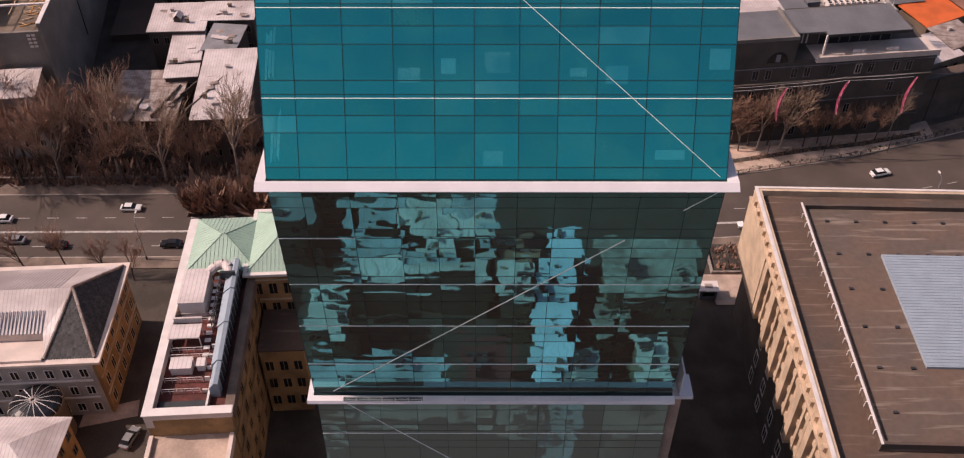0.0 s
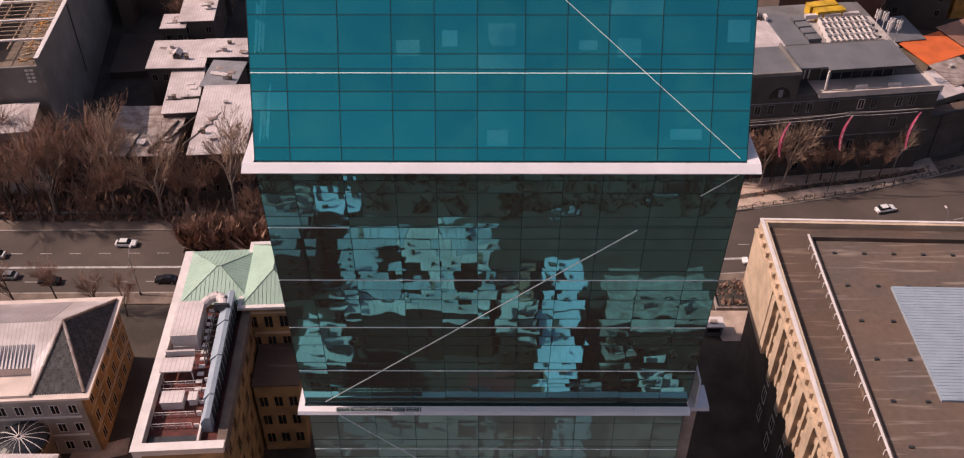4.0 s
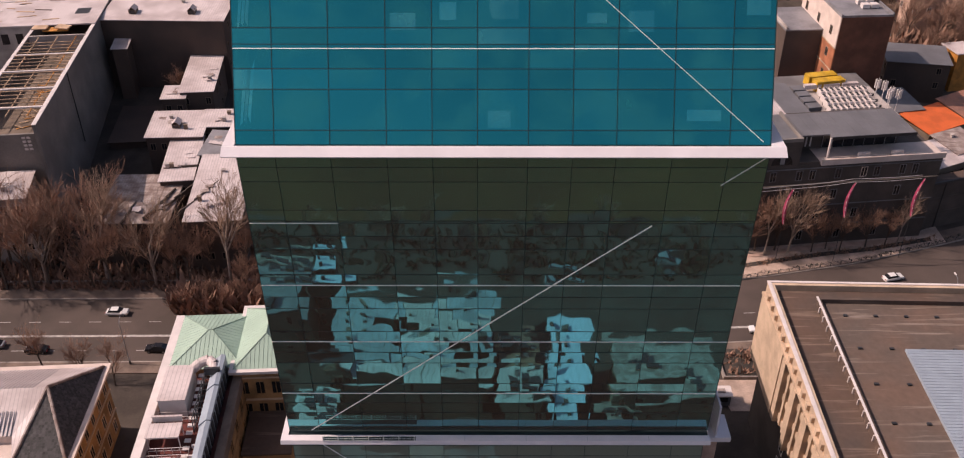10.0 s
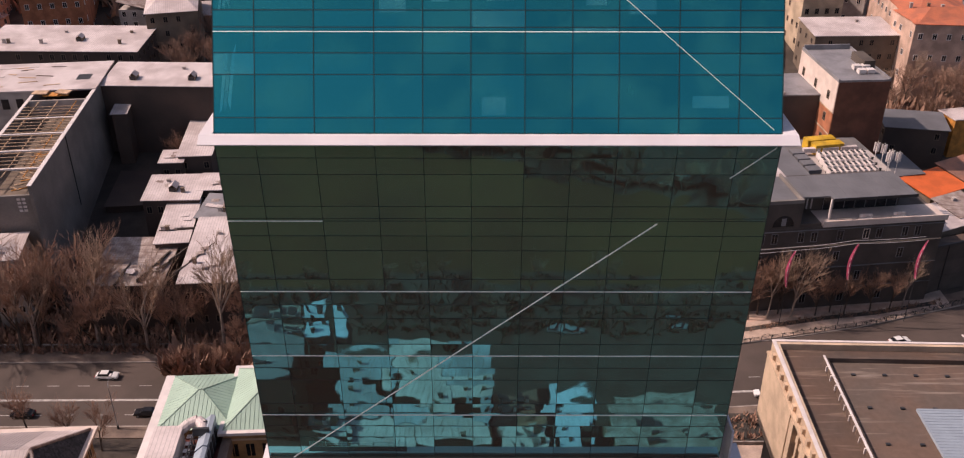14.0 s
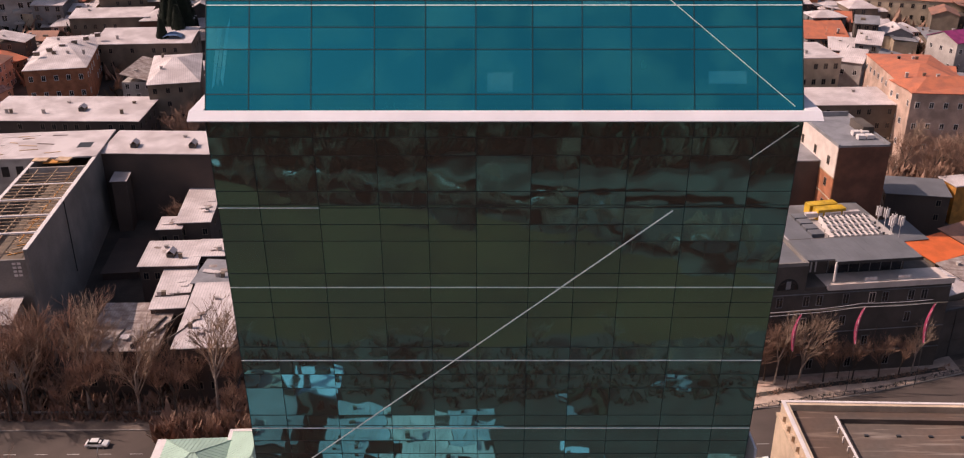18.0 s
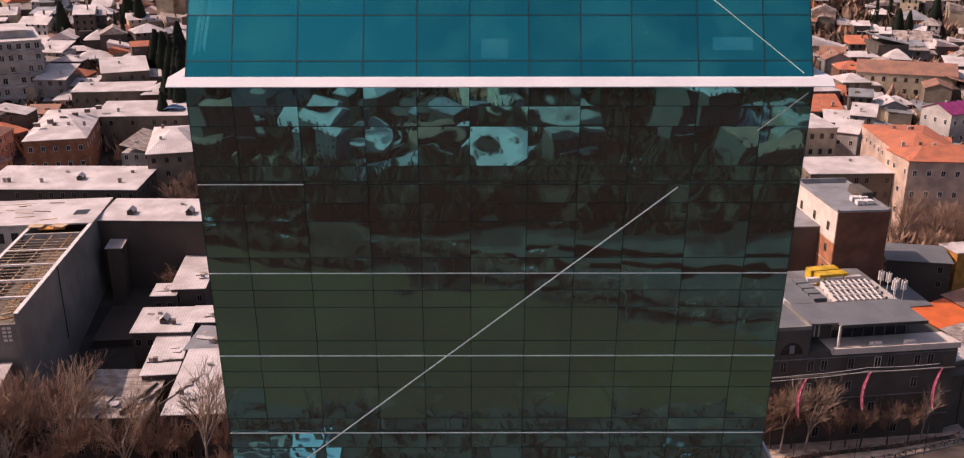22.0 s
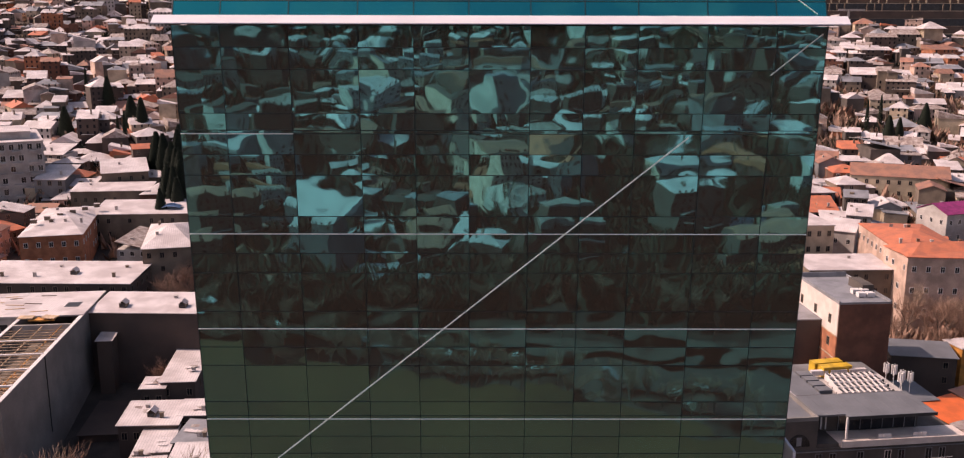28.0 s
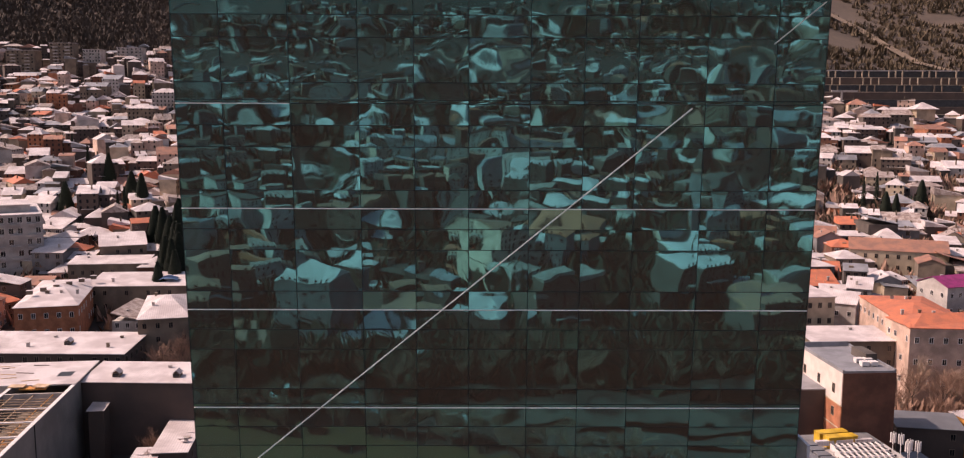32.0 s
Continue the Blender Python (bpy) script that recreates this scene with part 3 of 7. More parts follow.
for off in (-4.3, 4.3):
    for k in range(-42, 43):
        x = k * 6.0
        y = along(LINE, x) + off
        a = math.atan2(along(LINE, x + 1) - along(LINE, x), 1)
        bm = bmesh.new()
        box(bm, -1.2, -0.08, -0.1, 1.2, 0.08, 0.006)
        tagged(part("lane_dash", bm, "paint", None, m=pose(x, y, 0, 0, 0, math.degrees(a))), "worn white lane dash on asphalt", "lane mark", "lane dashes", "structure")

# ---------------------------------------------------------------- the glass tower
TX0, TX1 = -10.1, 11.3
COLS = (1.55, 2.23, 2.26, 1.83, 1.81, 2.03, 1.78, 1.75, 2.26, 2.26, 1.64)
CX = [TX0]
for c in COLS:
    CX.append(CX[-1] + c * (TX1 - TX0) / sum(COLS))
ROWS_IN = (0.0, 0.205, 0.415, 0.835, 1.0)
FLOOR = 3.45


def wedge(bm, p, q, up, out, half, deep):
    """A bar from p to q on the glass whose upper face slopes outward."""
    ring = [(up * half - out * 0.02), (up * half + out * 0.006), (out * deep - up * half * 0.4), (out * deep - up * half), (-up * half - out * 0.02)]
    a, b = [bm.verts.new(p + r) for r in ring], [bm.verts.new(q + r) for r in ring]
    bm.faces.new(a)
    bm.faces.new(b[::-1])
    for i in range(5):
        j = (i + 1) % 5
        bm.faces.new((a[j], a[i], b[i], b[j]))
    bmesh.ops.recalc_face_normals(bm, faces=bm.faces)


def facade(tower, name, z_low, z_high, y_at, band_z, glass, slim=0.010, blinds=(), band=(0.014, 0.032)):
    """One leaning slab of curtain wall: panes, mullions and silver floor bands; y_at(z) is its plane."""
    holder = link(name, None, tower)
    lean = math.atan2(y_at(z_high) - y_at(z_low), z_high - z_low)
    k = 1 / math.cos(lean)

    def at(x, z, out=0.0):
        return Matrix.Translation((x, y_at(z) - out * math.cos(lean), z + out * math.sin(lean))) @ Matrix.Rotation(-lean, 4, "X")

    levels = [z_low]
    floors = sorted(set([z_high] + list(band_z)))
    for top in floors:
        for r in ROWS_IN[::-1]:
            z = top - r * FLOOR
            if z_low + 0.15 < z <= z_high + 0.01:
                levels.append(z)
    levels = sorted(set(round(z, 2) for z in levels))
    levels = [z for i, z in enumerate(levels) if i == 0 or z - levels[i - 1] > 0.12]
    cache = {}
    for i in range(len(COLS)):
        for j in range(len(levels) - 1):
            w, h = CX[i + 1] - CX[i], (levels[j + 1] - levels[j]) * k
            kind = "glass_blind" if random.random() < (0.0 if not blinds else blinds[0]) else glass
            key = (i, round(h, 2), kind)
            if key not in cache:
                bm = bmesh.new()
                box(bm, 0.012 - w / 2, 0, 0.012 - h / 2, w / 2 - 0.012, 0.05, h / 2 - 0.012)
                cache[key] = mesh_of("pane", bm, kind)
            rx, rz = random.gauss(0, 0.15), random.gauss(0, 0.2)
            link("pane", cache[key], holder, m=at(CX[i], levels[j]) @ pose(w / 2, 0, h / 2, rx, 0, rz))
    H = (z_high - z_low) * k
    for x in CX:
        bm = bmesh.new()
        box(bm, -slim, -0.012, 0, slim, 0.09, H)
        part("mullion", bm, "mullion", holder, m=at(x, z_low))
    for z in levels[1:-1]:
        if any(abs(z - b) < 0.1 and b != 99.27 for b in band_z):
            continue
        bm = bmesh.new()
        box(bm, TX0 if z != 99.27 else CX[2], -0.01, -slim, TX1, 0.09, slim)
        part("transom", bm, "mullion", holder, m=at(0, z))
    for z in band_z:
        for a, b in zip(CX[::2], CX[2::2] + [CX[-1]]):
            if abs(z - 99.27) < 0.05 and a > -7:
                continue
            bm = bmesh.new()
            wedge(bm, Vector((a, 0, 0)), Vector((b - 0.012, 0, 0)), Vector((0, 0, 1)), Vector((0, -1, 0)), *band)
            part("floor_band", bm, "alu", holder, m=at(0, z))
    return at


tower = thing("glass_tower", "tall hotel tower with folded mirrored teal glass facade and white ledges", "tower")
boxpart("core", (TX0 + 0.15, 36.2, -1.0, TX1 - 0.15, 60.0, 103.0), "grey_wall", tower, "grey concrete core behind the glass")
up_y = lambda z: 33.75 + (z - 103.1) * 0.49
low_y = lambda z: 34.354 - (z - 92.22) * 0.0735
bot_y = lambda z: 35.05 - (84.9 - z) * 0.045
at_low = facade(tower, "leaning_facade", 85.85, 102.84, low_y, (99.27, 95.76, 92.22, 88.64), "glass_low")
at_up = facade(tower, "sloping_facade", 103.10, 124.0, up_y, (106.5, 110.1, 113.7, 117.2, 120.6), "glass_up", 0.017, (0.10,), (0.017, 0.018))
at_bot = facade(tower, "lower_facade", 62.0, 85.2, bot_y, (81.5, 78.05, 74.6, 71.1, 67.7), "glass_bottom")
boxpart("lower_wall", (TX0, 33.9, -1.0, TX1, 36.19, 61.9), "grey_wall", tower)
bm = bmesh.new()
prism(bm, [(TX0 + 0.2, 44.5), (TX1 - 0.2, 44.5), (TX1 - 0.2, 60), (TX0 + 0.2, 60)], 103.0, 124.0)
part("upper_core", bm, "grey_wall", tower)


# unseen wing inferred from its shadow, sized to shade the stone block's foot
pod = thing("hotel_podium", "plain grey podium wing behind the tower", "building")
boxpart("wall", (-11.5, 60.2, -1.0, 19.5, 125.5, 39.5), "grey_wall", pod)
boxpart("roof", (-11.3, 60.4, 39.5, 19.3, 125.3, 39.7), "roof_felt", pod)
for b in ((-11.5, 60.2, 39.5, -11.31, 125.5, 40.4), (19.31, 60.2, 39.5, 19.5, 125.5, 40.4)):
    boxpart("parapet", b, "grey_wall", pod)


# pale sheets laid on the pane fronts paint in faint curtains and reflections
RC = random.Random(77)
for zf in (103.6, 107.0, 110.6):
    for i in range(1, len(COLS)):
        if RC.random() < 0.13:
            w = COLS[i] * RC.uniform(0.3, 0.62)
            bm = bmesh.new()
            box(bm, 0, -0.004, 0, w, -0.002, RC.uniform(0.35, 0.95))
            part("curtain", bm, "glass_blind", tower, "pale sheet laid on the glass to suggest a curtain", at_up(CX[i] + RC.uniform(0.1, 0.6), zf + RC.uniform(0.0, 0.7)))
    for k in range(3):
        bm = bmesh.new()
        x = 0.22 + 0.16 * k
        vs = [bm.verts.new(q) for q in ((x, -0.003, 0.2 + 0.2 * k), (x + 0.1, -0.003, 0.3), (x + 0.34, -0.003, 2.2 + 0.3 * k), (x + 0.2, -0.003, 2.4))]
        bm.faces.new(vs)
        part("curtain", bm, "glass_blind", tower, "pale gathered curtain close behind the glass", at_up(TX0, zf))


def ledge(z0, z1, y0, x0, x1, wide, slope, label):
    bm = bmesh.new()
    prof = ((y0, z0), (y0 + wide, z0), (y0 + wide, z1), (y0 + slope, z1), (y0, z0 + 0.03))
    a, b = [bm.verts.new((x0, y, z)) for y, z in prof], [bm.verts.new((x1, y, z)) for y, z in prof]
    bm.faces.new(a[::-1])
    bm.faces.new(b)
    for i in range(5):
        j = (i + 1) % 5
        bm.faces.new((a[i], a[j], b[j], b[i]))
    bmesh.ops.recalc_face_normals(bm, faces=bm.faces)
    l = part("ledge", bm, "ledge", tower, label)
    for s, xa, xb in ((0, x0, TX0 - 0.02), (1, TX1 + 0.02, x1)):
        boxpart("side_ledge", (xa, y0 + wide + 0.004, z0, xb, y0 + 20, z1), "ledge", l)
    for k in range(1, 7):
        x = x0 + (x1 - x0) * k / 7
        boxpart("joint", (x - 0.01, y0 + slope, z1, x + 0.01, y0 + wide, z1 + 0.004), "steel", l)
    return l


ledge(102.88, 103.16, 33.09, -10.6, 11.85, 0.46, 0.38, "projecting white metal ledge at the fold")
boxpart("gutter", (-10.3, 33.554, 102.85, 11.5, 33.85, 103.08), "mullion", tower, "dark gutter between ledge and glass")
ledge(85.58, 85.80, 34.06, -10.45, 11.35, 0.47, 0.08, "projecting white metal ledge under the leaning glass")
boxpart("gutter", (-10.4, 34.534, 85.3, 11.3, 34.95, 85.72), "mullion", tower, "dark gutter between ledge and glass")


def strut(name, a, b, at, r=0.020):
    """A slender metal strip laid over the glass from (x, z) to (x, z)."""
    bm = bmesh.new()
    p, q, out = at(a[0], a[1]).translation, at(b[0], b[1]).translation, (at(0, a[1], 1.0).translation - at(0, a[1]).translation)
    up = out.cross(q - p).normalized()
    wedge(bm, p, q, up if up.z > 0 else -up, out, r, r * 2.0)
    return part(name, bm, "alu", tower, "slender silver diagonal strip")


strut("diagonal_strip", (-8.97, 85.85), (6.97, 99.16), at_low)
strut("diagonal_strip", (9.55, 101.25), (11.15, 102.6), at_low, 0.015)
strut("diagonal_strip", (11.0, 103.22), (-10.2, 119.7), at_up)
strut("diagonal_strip", (-9.0, 85.0), (9.0, 69.0), at_bot)
# railing gap in the lower ledge, and the side gallery on the east flank
for z in (85.80, 85.95, 86.10):
    bm = bmesh.new()
    tube(bm, (-8.3, 34.13, z), (-3.6, 34.13, z), 0.010, 0.010, 5)
    part("ledge_rail", bm, "alu", tower)
for k in range(7):
    boxpart("ledge_post", (-8.3 + k * 0.77, 34.11, 85.78, -8.27 + k * 0.77, 34.14, 86.14), "alu", tower)
# flat dark sheet drawn where the ledge has only a dark gap
bm = bmesh.new()
q = [bm.verts.new(p_) for p_ in ((-8.3, 34.145, 85.805), (-3.6, 34.145, 85.805), (-3.6, 34.44, 85.805), (-8.3, 34.44, 85.805))]
bm.faces.new(q)
part("grille", bm, "mullion", tower, "dark sheet standing in for an open gap in the ledge")
boxpart("side_gallery", (TX1 + 0.004, 35.6, 60.0, 12.2, 36.8, 84.6), "pink_wall", tower, "pale brown side wall")
boxpart("gallery_ledge", (TX1 + 0.004, 35.2, 84.6, 12.75, 36.9, 84.9), "ledge", tower, "white side ledge")
boxpart("gallery_panel", (11.9, 35.3, 84.9, 12.0, 36.9, 87.0), "ledge", tower, "thin white upright panel")

# ---------------------------------------------------------------- stone office block with a flat roof
def stone_block():
    e = thing("stone_office_block", "pale limestone block with vertical fins and a brown flat felt roof", "building", pose(44.63, 94, 0, 0, 0, -1.6))
    L, W, H = 53.0, 62.0, 30.0        # along y, along x, height
    y0, y1 = -30.0, L / 2
    boxpart("wall", (0.6, y0 + 0.6, 15.3, W, y1 - 0.6, 28.6), "limestone", e)
    # shade on the lower wall is put into this dark render
    boxpart("lower_wall", (1.4, y0 + 0.8, -1, W, y1 - 0.8, 15.296), "dark_render", e, "lower storeys set back, coloured dark for shade")
    boxpart("roof", (1.0, y0 + 0.9, 28.6, W, y1 - 0.9, 28.9), "roof_felt", e, "brown felt roof margin")
    for n, b in (("parapet", (0.0, y0, 28.0, 0.9, y1, 30.0)), ("parapet", (0.904, y1 - 0.9, 28.0, W, y1, 30.0)), ("parapet", (0.904, y0, 28.0, W, y0 + 0.9, 30.0))):
        boxpart(n, b, "limestone", e)
    for n, b in (("coping", (-0.12, y0 - 0.1, 30.0, 0.45, y1 + 0.1, 30.14)), ("coping", (0.454, y1 - 0.35, 30.0, W, y1 + 0.1, 30.14))):
        boxpart(n, b, "white_trim", e)
    # raised middle roof with its own kerb
    boxpart("upper_roof", (7.0, y0 + 6, 28.9, W - 2, y1 - 5, 29.7), "roof_felt_pale", e, "worn brown felt upper roof")
    for b in ((6.5, y0 + 5.5, 28.9, 6.996, y1 - 4.5, 30.5), (7.0, y1 - 4.996, 28.9, W - 2, y1 - 4.5, 30.5), (7.0, y0 + 5.5, 28.9, W - 2, y0 + 5.996, 30.5)):
        boxpart("roof_kerb", b, "roof_felt", e)
    boxpart("kerb_cap", (6.42, y0 + 5.42, 30.5, 6.75, y1 - 4.42, 30.62), "white_trim", e)
    for k in range(20):
        yy = y1 - 7 - k * 2.2
        bm = bmesh.new()
        box(bm, 6.25, yy, 29.4, 6.5, yy + 0.18, 30.4)
        part("roof_bracket", bm, "white_trim", e)
    # pale sheet skylight
    s = boxpart("skylight", (16.4, -11.4, 29.7, W - 14, 10.7, 30.1), "skylight", e, "pale blue corrugated sheet skylight")
    for k in range(38):
        y = -11.2 + k * 0.58
        boxpart("rib", (16.45, y, 30.1, W - 14.1, y + 0.08, 30.16), "skylight", s)
    for k in range(46):
        x, y = 10 + (k % 9) * 4.6, y1 - 8.0 - (k // 9) * 7.5
        if 15.6 < x < W - 13 and -14 < y < 10:
            continue
        bm = bmesh.new()
        box(bm, x - 0.28, y - 0.2, 29.7, x + 0.28, y + 0.2, 29.95)
        part("roof_vent", bm, "dark_metal", e)
    for k in range(26):
        x0_, y_ = random.uniform(9, 50), random.choice((random.uniform(12, 19), random.uniform(-22, -15), random.uniform(10, 19)))
        a = random.uniform(1.5, 6)
        boxpart("felt_seam", (x0_, y_, 29.7, x0_ + a, y_ + random.uniform(0.08, 0.25), 29.708), "roof_felt_pale", e)
    # fins and recessed windows along the long side
    boxpart("recess", (0.5, y0 + 0.7, 15.4, 0.596, y1 - 14.3, 27.3), "limestone", e, "stone back wall behind the fins")
    for k in range(8):
        yy = y1 - 15.8 - k * 6.05
        boxpart("fin", (-0.62, yy - 0.75, 15.6, 0.5, yy + 0.75, 27.3), "limestone", e)
        for d_ in (2.1, 4.0):
            boxpart("slim_fin", (-0.15, yy - d_ - 0.35, 16.4, 0.5, yy - d_ + 0.35, 27.3), "limestone", e)
            for z_ in (17.9, 21.8, 25.6):
                boxpart("dark_pane", (0.42, yy - d_ + 0.42, z_, 0.5, yy - d_ + 1.25, z_ + 1.6), "dark_glass", e)
        for s in range(3):
            link("window", window_mesh(1.6, 2.6), e, m=Matrix.Translation((1.4, yy - 1.9, 1.2 + s * 4.4)) @ Matrix.Rotation(-math.pi / 2, 4, "Z"))
            boxpart("spandrel", (0.1, yy - 5.3, 16.4 + s * 3.9, 0.496, yy - 0.76, 17.5 + s * 3.9), "limestone", e)
    boxpart("frieze", (-0.45, y0, 27.304, 0.596, y1 - 14.21, 27.59), "limestone", e)
    boxpart("corner_pier", (-0.45, y1 - 14.2, 15.0, 0.6, y1 - 0.05, 27.59), "limestone", e)
    boxpart("cornice", (-0.6, y0, 27.6, 0.0, y1, 28.0), "limestone", e)
    for k in range(22):
        boxpart("dentil", (-0.5, y1 - 3 - k * 2.4, 28.4, 0.0, y1 - 2.2 - k * 2.4, 29.3), "limestone", e)
    for k in range(14):
        for s in range(5):
            link("window", window_mesh(1.6, 2.6), e, m=Matrix.Translation((4 + k * 4.1, y1 - (0.6 if s > 3 else 0.8), 2 + s * 5.0)) @ Matrix.Rotation(math.pi, 4, "Z"))
    return e


stone_block()


# ---------------------------------------------------------------- ochre building with a roof terrace and green roofs
def seams(bm, corners, n, mi=0, r=0.05):
    """Standing seams across a sloping quad: corners a, b on the eave and c, d above them."""
    a, b, c, d = (Vector(p) for p in corners)
    for k in range(n + 1):
        t = k / n
        tube(bm, a.lerp(b, t) + Vector((0, 0, 0.02)), d.lerp(c, t) + Vector((0, 0, 0.02)), r, r, 4, mi)


def hip_green(parent, x0, y0, x1, y1, z, rise, ridge_along, name="green_roof"):
    bm = bmesh.new()
    cx, cy = (x0 + x1) / 2, (y0 + y1) / 2
    if ridge_along == "y":
        h = min((x1 - x0) / 2, (y1 - y0) / 2) * 0.95
        P, Q = (cx, y0 + h, z + rise), (cx, y1 - h, z + rise)
    else:
        h = min((x1 - x0) / 2, (y1 - y0) / 2) * 0.95
        P, Q = (x0 + h, cy, z + rise), (x1 - h, cy, z + rise)
    c = [(x0, y0, z), (x1, y0, z), (x1, y1, z), (x0, y1, z)]
    vs = [bm.verts.new(p) for p in c] + [bm.verts.new(P), bm.verts.new(Q)]
    fs = ((0, 1, 4), (1, 2, 5, 4), (2, 3, 5), (3, 0, 4, 5)) if ridge_along == "y" else ((0, 1, 5, 4), (1, 2, 5), (2, 3, 4, 5), (3, 0, 4))
    for f in fs:
        bm.faces.new([vs[i] for i in f])
    bm.faces.new([vs[i] for i in (3, 2, 1, 0)])
    r = part(name, bm, "green_roof", parent, "pale green standing-seam metal roof")
    # seams run up each face from the eave
    bm = bmesh.new()
    for f in fs:
        pts = [Vector(vs_co) for vs_co in [(c + [P, Q])[i] for i in f]]
        a, b = pts[0], pts[1]
        up = (pts[2] - a) - (pts[2] - a).project(b - a)
        n = max(2, int((b - a).length / 0.62))
        for k in range(1, n):
            s = a.lerp(b, k / n)
            # go up until a hip or the ridge is met
            best = up.length
            for g in range(1, len(pts)):
                p, q = pts[g], pts[(g + 1) % len(pts)]
                e_ = (b - a).normalized()
                u = up.normalized()
                px_, pu = (p - s).dot(e_), (p - s).dot(u)
                qx, qu = (q - s).dot(e_), (q - s).dot(u)
                if (px_ > 0) != (qx > 0):
                    w = px_ / (px_ - qx)
                    best = min(best, pu + w * (qu - pu))
            if best > 0.2:
                tube(bm, s + Vector((0, 0, 0.02)), s + up.normalized() * best + Vector((0, 0, 0.02)), 0.035, 0.035, 4)
    part("seams", bm, "green_seam", r)["kind"] = "stuff"
    bm = bmesh.new()
    for a, b in ((c[0], P), (c[1], P if ridge_along == "y" else Q), (c[2], Q), (c[3], Q if ridge_along == "y" else P), (P, Q)):
        tube(bm, a, b, 0.09, 0.09, 5)
    part("ridge_cap", bm, "green_seam", r)
    return r


def ochre_building():
    e = thing("ochre_building", "ochre rendered building with red roof terrace and pale green roof", "building", pose(-42.3, 98, 0, 0, 0, 3.4))
    w, y0, y1, H = 6.1, -19.5, 21.0, 24.0
    boxpart("wall", (-w + 0.15, y0 + 0.15, -1, w - 0.15, y1, 22.2), "ochre_wall", e)
    boxpart("terrace_floor", (-w + 0.9, y0 + 0.9, 22.2, w - 0.9, 8.5, 22.4), "red_floor", e, "dark red painted terrace floor")
    # the right-hand parapet's shade is put into its brown colour
    for b, m_ in (((-w, y0, 21.2, -w + 1.1, y1 + 0.2, 24.0), "pale_stucco"), ((w - 1.3, y0 + 1.104, 21.2, w, 8.0, 23.2), "worn_walk"), ((-w + 1.104, y0, 22.9, w, y0 + 1.1, 24.0), "pale_stucco")):
        boxpart("parapet", b, m_, e, "broad pale parapet" if m_ == "pale_stucco" else "parapet coloured brown for shade")
    boxpart("coping", (-w - 0.15, y0 - 0.15, 24.0, -w + 1.2, y1 + 0.3, 24.14), "white_trim", e)
    boxpart("coping", (-w + 1.204, y0 - 0.15, 24.0, w + 0.1, y0 + 1.2, 24.14), "white_trim", e)
    boxpart("attic", (-w + 1.104, 8.5, 22.2, w - 0.15, y1, 24.0), "ochre_wall", e)
    hip_green(e, -w + 1.0, 8.3, w + 0.3, y1 + 0.3, 24.05, 2.3, "x")
    # lower annex terrace at the near end
    boxpart("annex", (-w + 0.2, y0 - 14, -1, w - 0.4, y0 + 0.14, 18.9), "ochre_wall", e)
    boxpart("end_wall", (-w + 1.11, y0 + 0.12, 19.12, w - 0.16, y0 + 0.148, 22.89), "ochre_wall", e)
    boxpart("annex_roof", (-w + 0.6, y0 - 13.6, 18.9, w - 0.8, y0 + 0.1, 19.1), "pavement", e, "pale concrete annex roof")
    for b in ((-w, y0 - 14.2, 18.2, -w + 0.6, y0 - 0.2, 19.7), (w - 0.9, y0 - 14.2, 18.2, w - 0.3, y0 - 0.2, 19.7)):
        boxpart("annex_parapet", b, "pale_stucco", e)
    # the big sloping duct casing and its shaded side
    for ya, yb, lift, cut in ((-15.5, -11.4, 0.0, 0.5), (-11.3, -4.2, 0.25, 0.2), (-4.1, 2.6, 0.45, 0.0), (2.7, 9.0, 0.75, 0.0)):
        bm = bmesh.new()
        prof = [(2.0 + cut, 22.4), (3.9, 22.4), (3.9, 25.3 + lift), (3.3, 25.45 + lift), (2.0 + cut, 24.3 + lift)]
        lo, hi = [bm.verts.new((x, ya, z)) for x, z in prof], [bm.verts.new((x, yb, z + (0.12 if z > 23 else 0))) for x, z in prof]
        bm.faces.new(lo)
        bm.faces.new(hi[::-1])
        for i in range(5):
            j = (i + 1) % 5
            bm.faces.new((lo[j], lo[i], hi[i], hi[j]))
        bmesh.ops.recalc_face_normals(bm, faces=bm.faces)
        part("roof_casing", bm, "skylight", e, "long pale grey metal roof casing")
    # dark open framework along the inner side of the casing
    for k in range(9):
        boxpart("frame_post", (1.0, -3.4 + k * 1.2, 22.4, 1.1, -3.3 + k * 1.2, 25.2), "dark_metal", e)
        boxpart("frame_bar", (1.104, -3.4 + k * 1.2, 25.1, 1.99, -3.3 + k * 1.2, 25.2), "dark_metal", e)
    for z in (23.2, 24.2, 25.2):
        boxpart("frame_rail", (0.98, -3.5, z + 0.004, 1.12, 6.4, z + 0.08), "dark_metal", e)
    for k in range(5):
        boxpart("pipe_support", (1.2, -14.6 + k * 2.1, 22.4, 1.9, -14.4 + k * 2.1, 23.1 + 0.2 * (k % 2)), "white_trim", e)
    for k in range(14):
        boxpart("casing_slat", (3.9, -14 + k * 1.6, 22.6, 4.05, -13.2 + k * 1.6, 25.2), "dark_metal", e)
    bm = bmesh.new()
    bend = [(2.6, 5.8, 25.3), (2.4, 7.4, 25.7), (1.5, 8.3, 25.9), (0.2, 8.0, 25.6), (-1.2, 7.0, 24.9)]
    for a, b in zip(bend, bend[1:]):
        tube(bm, a, b, 0.8, 0.75, 12)
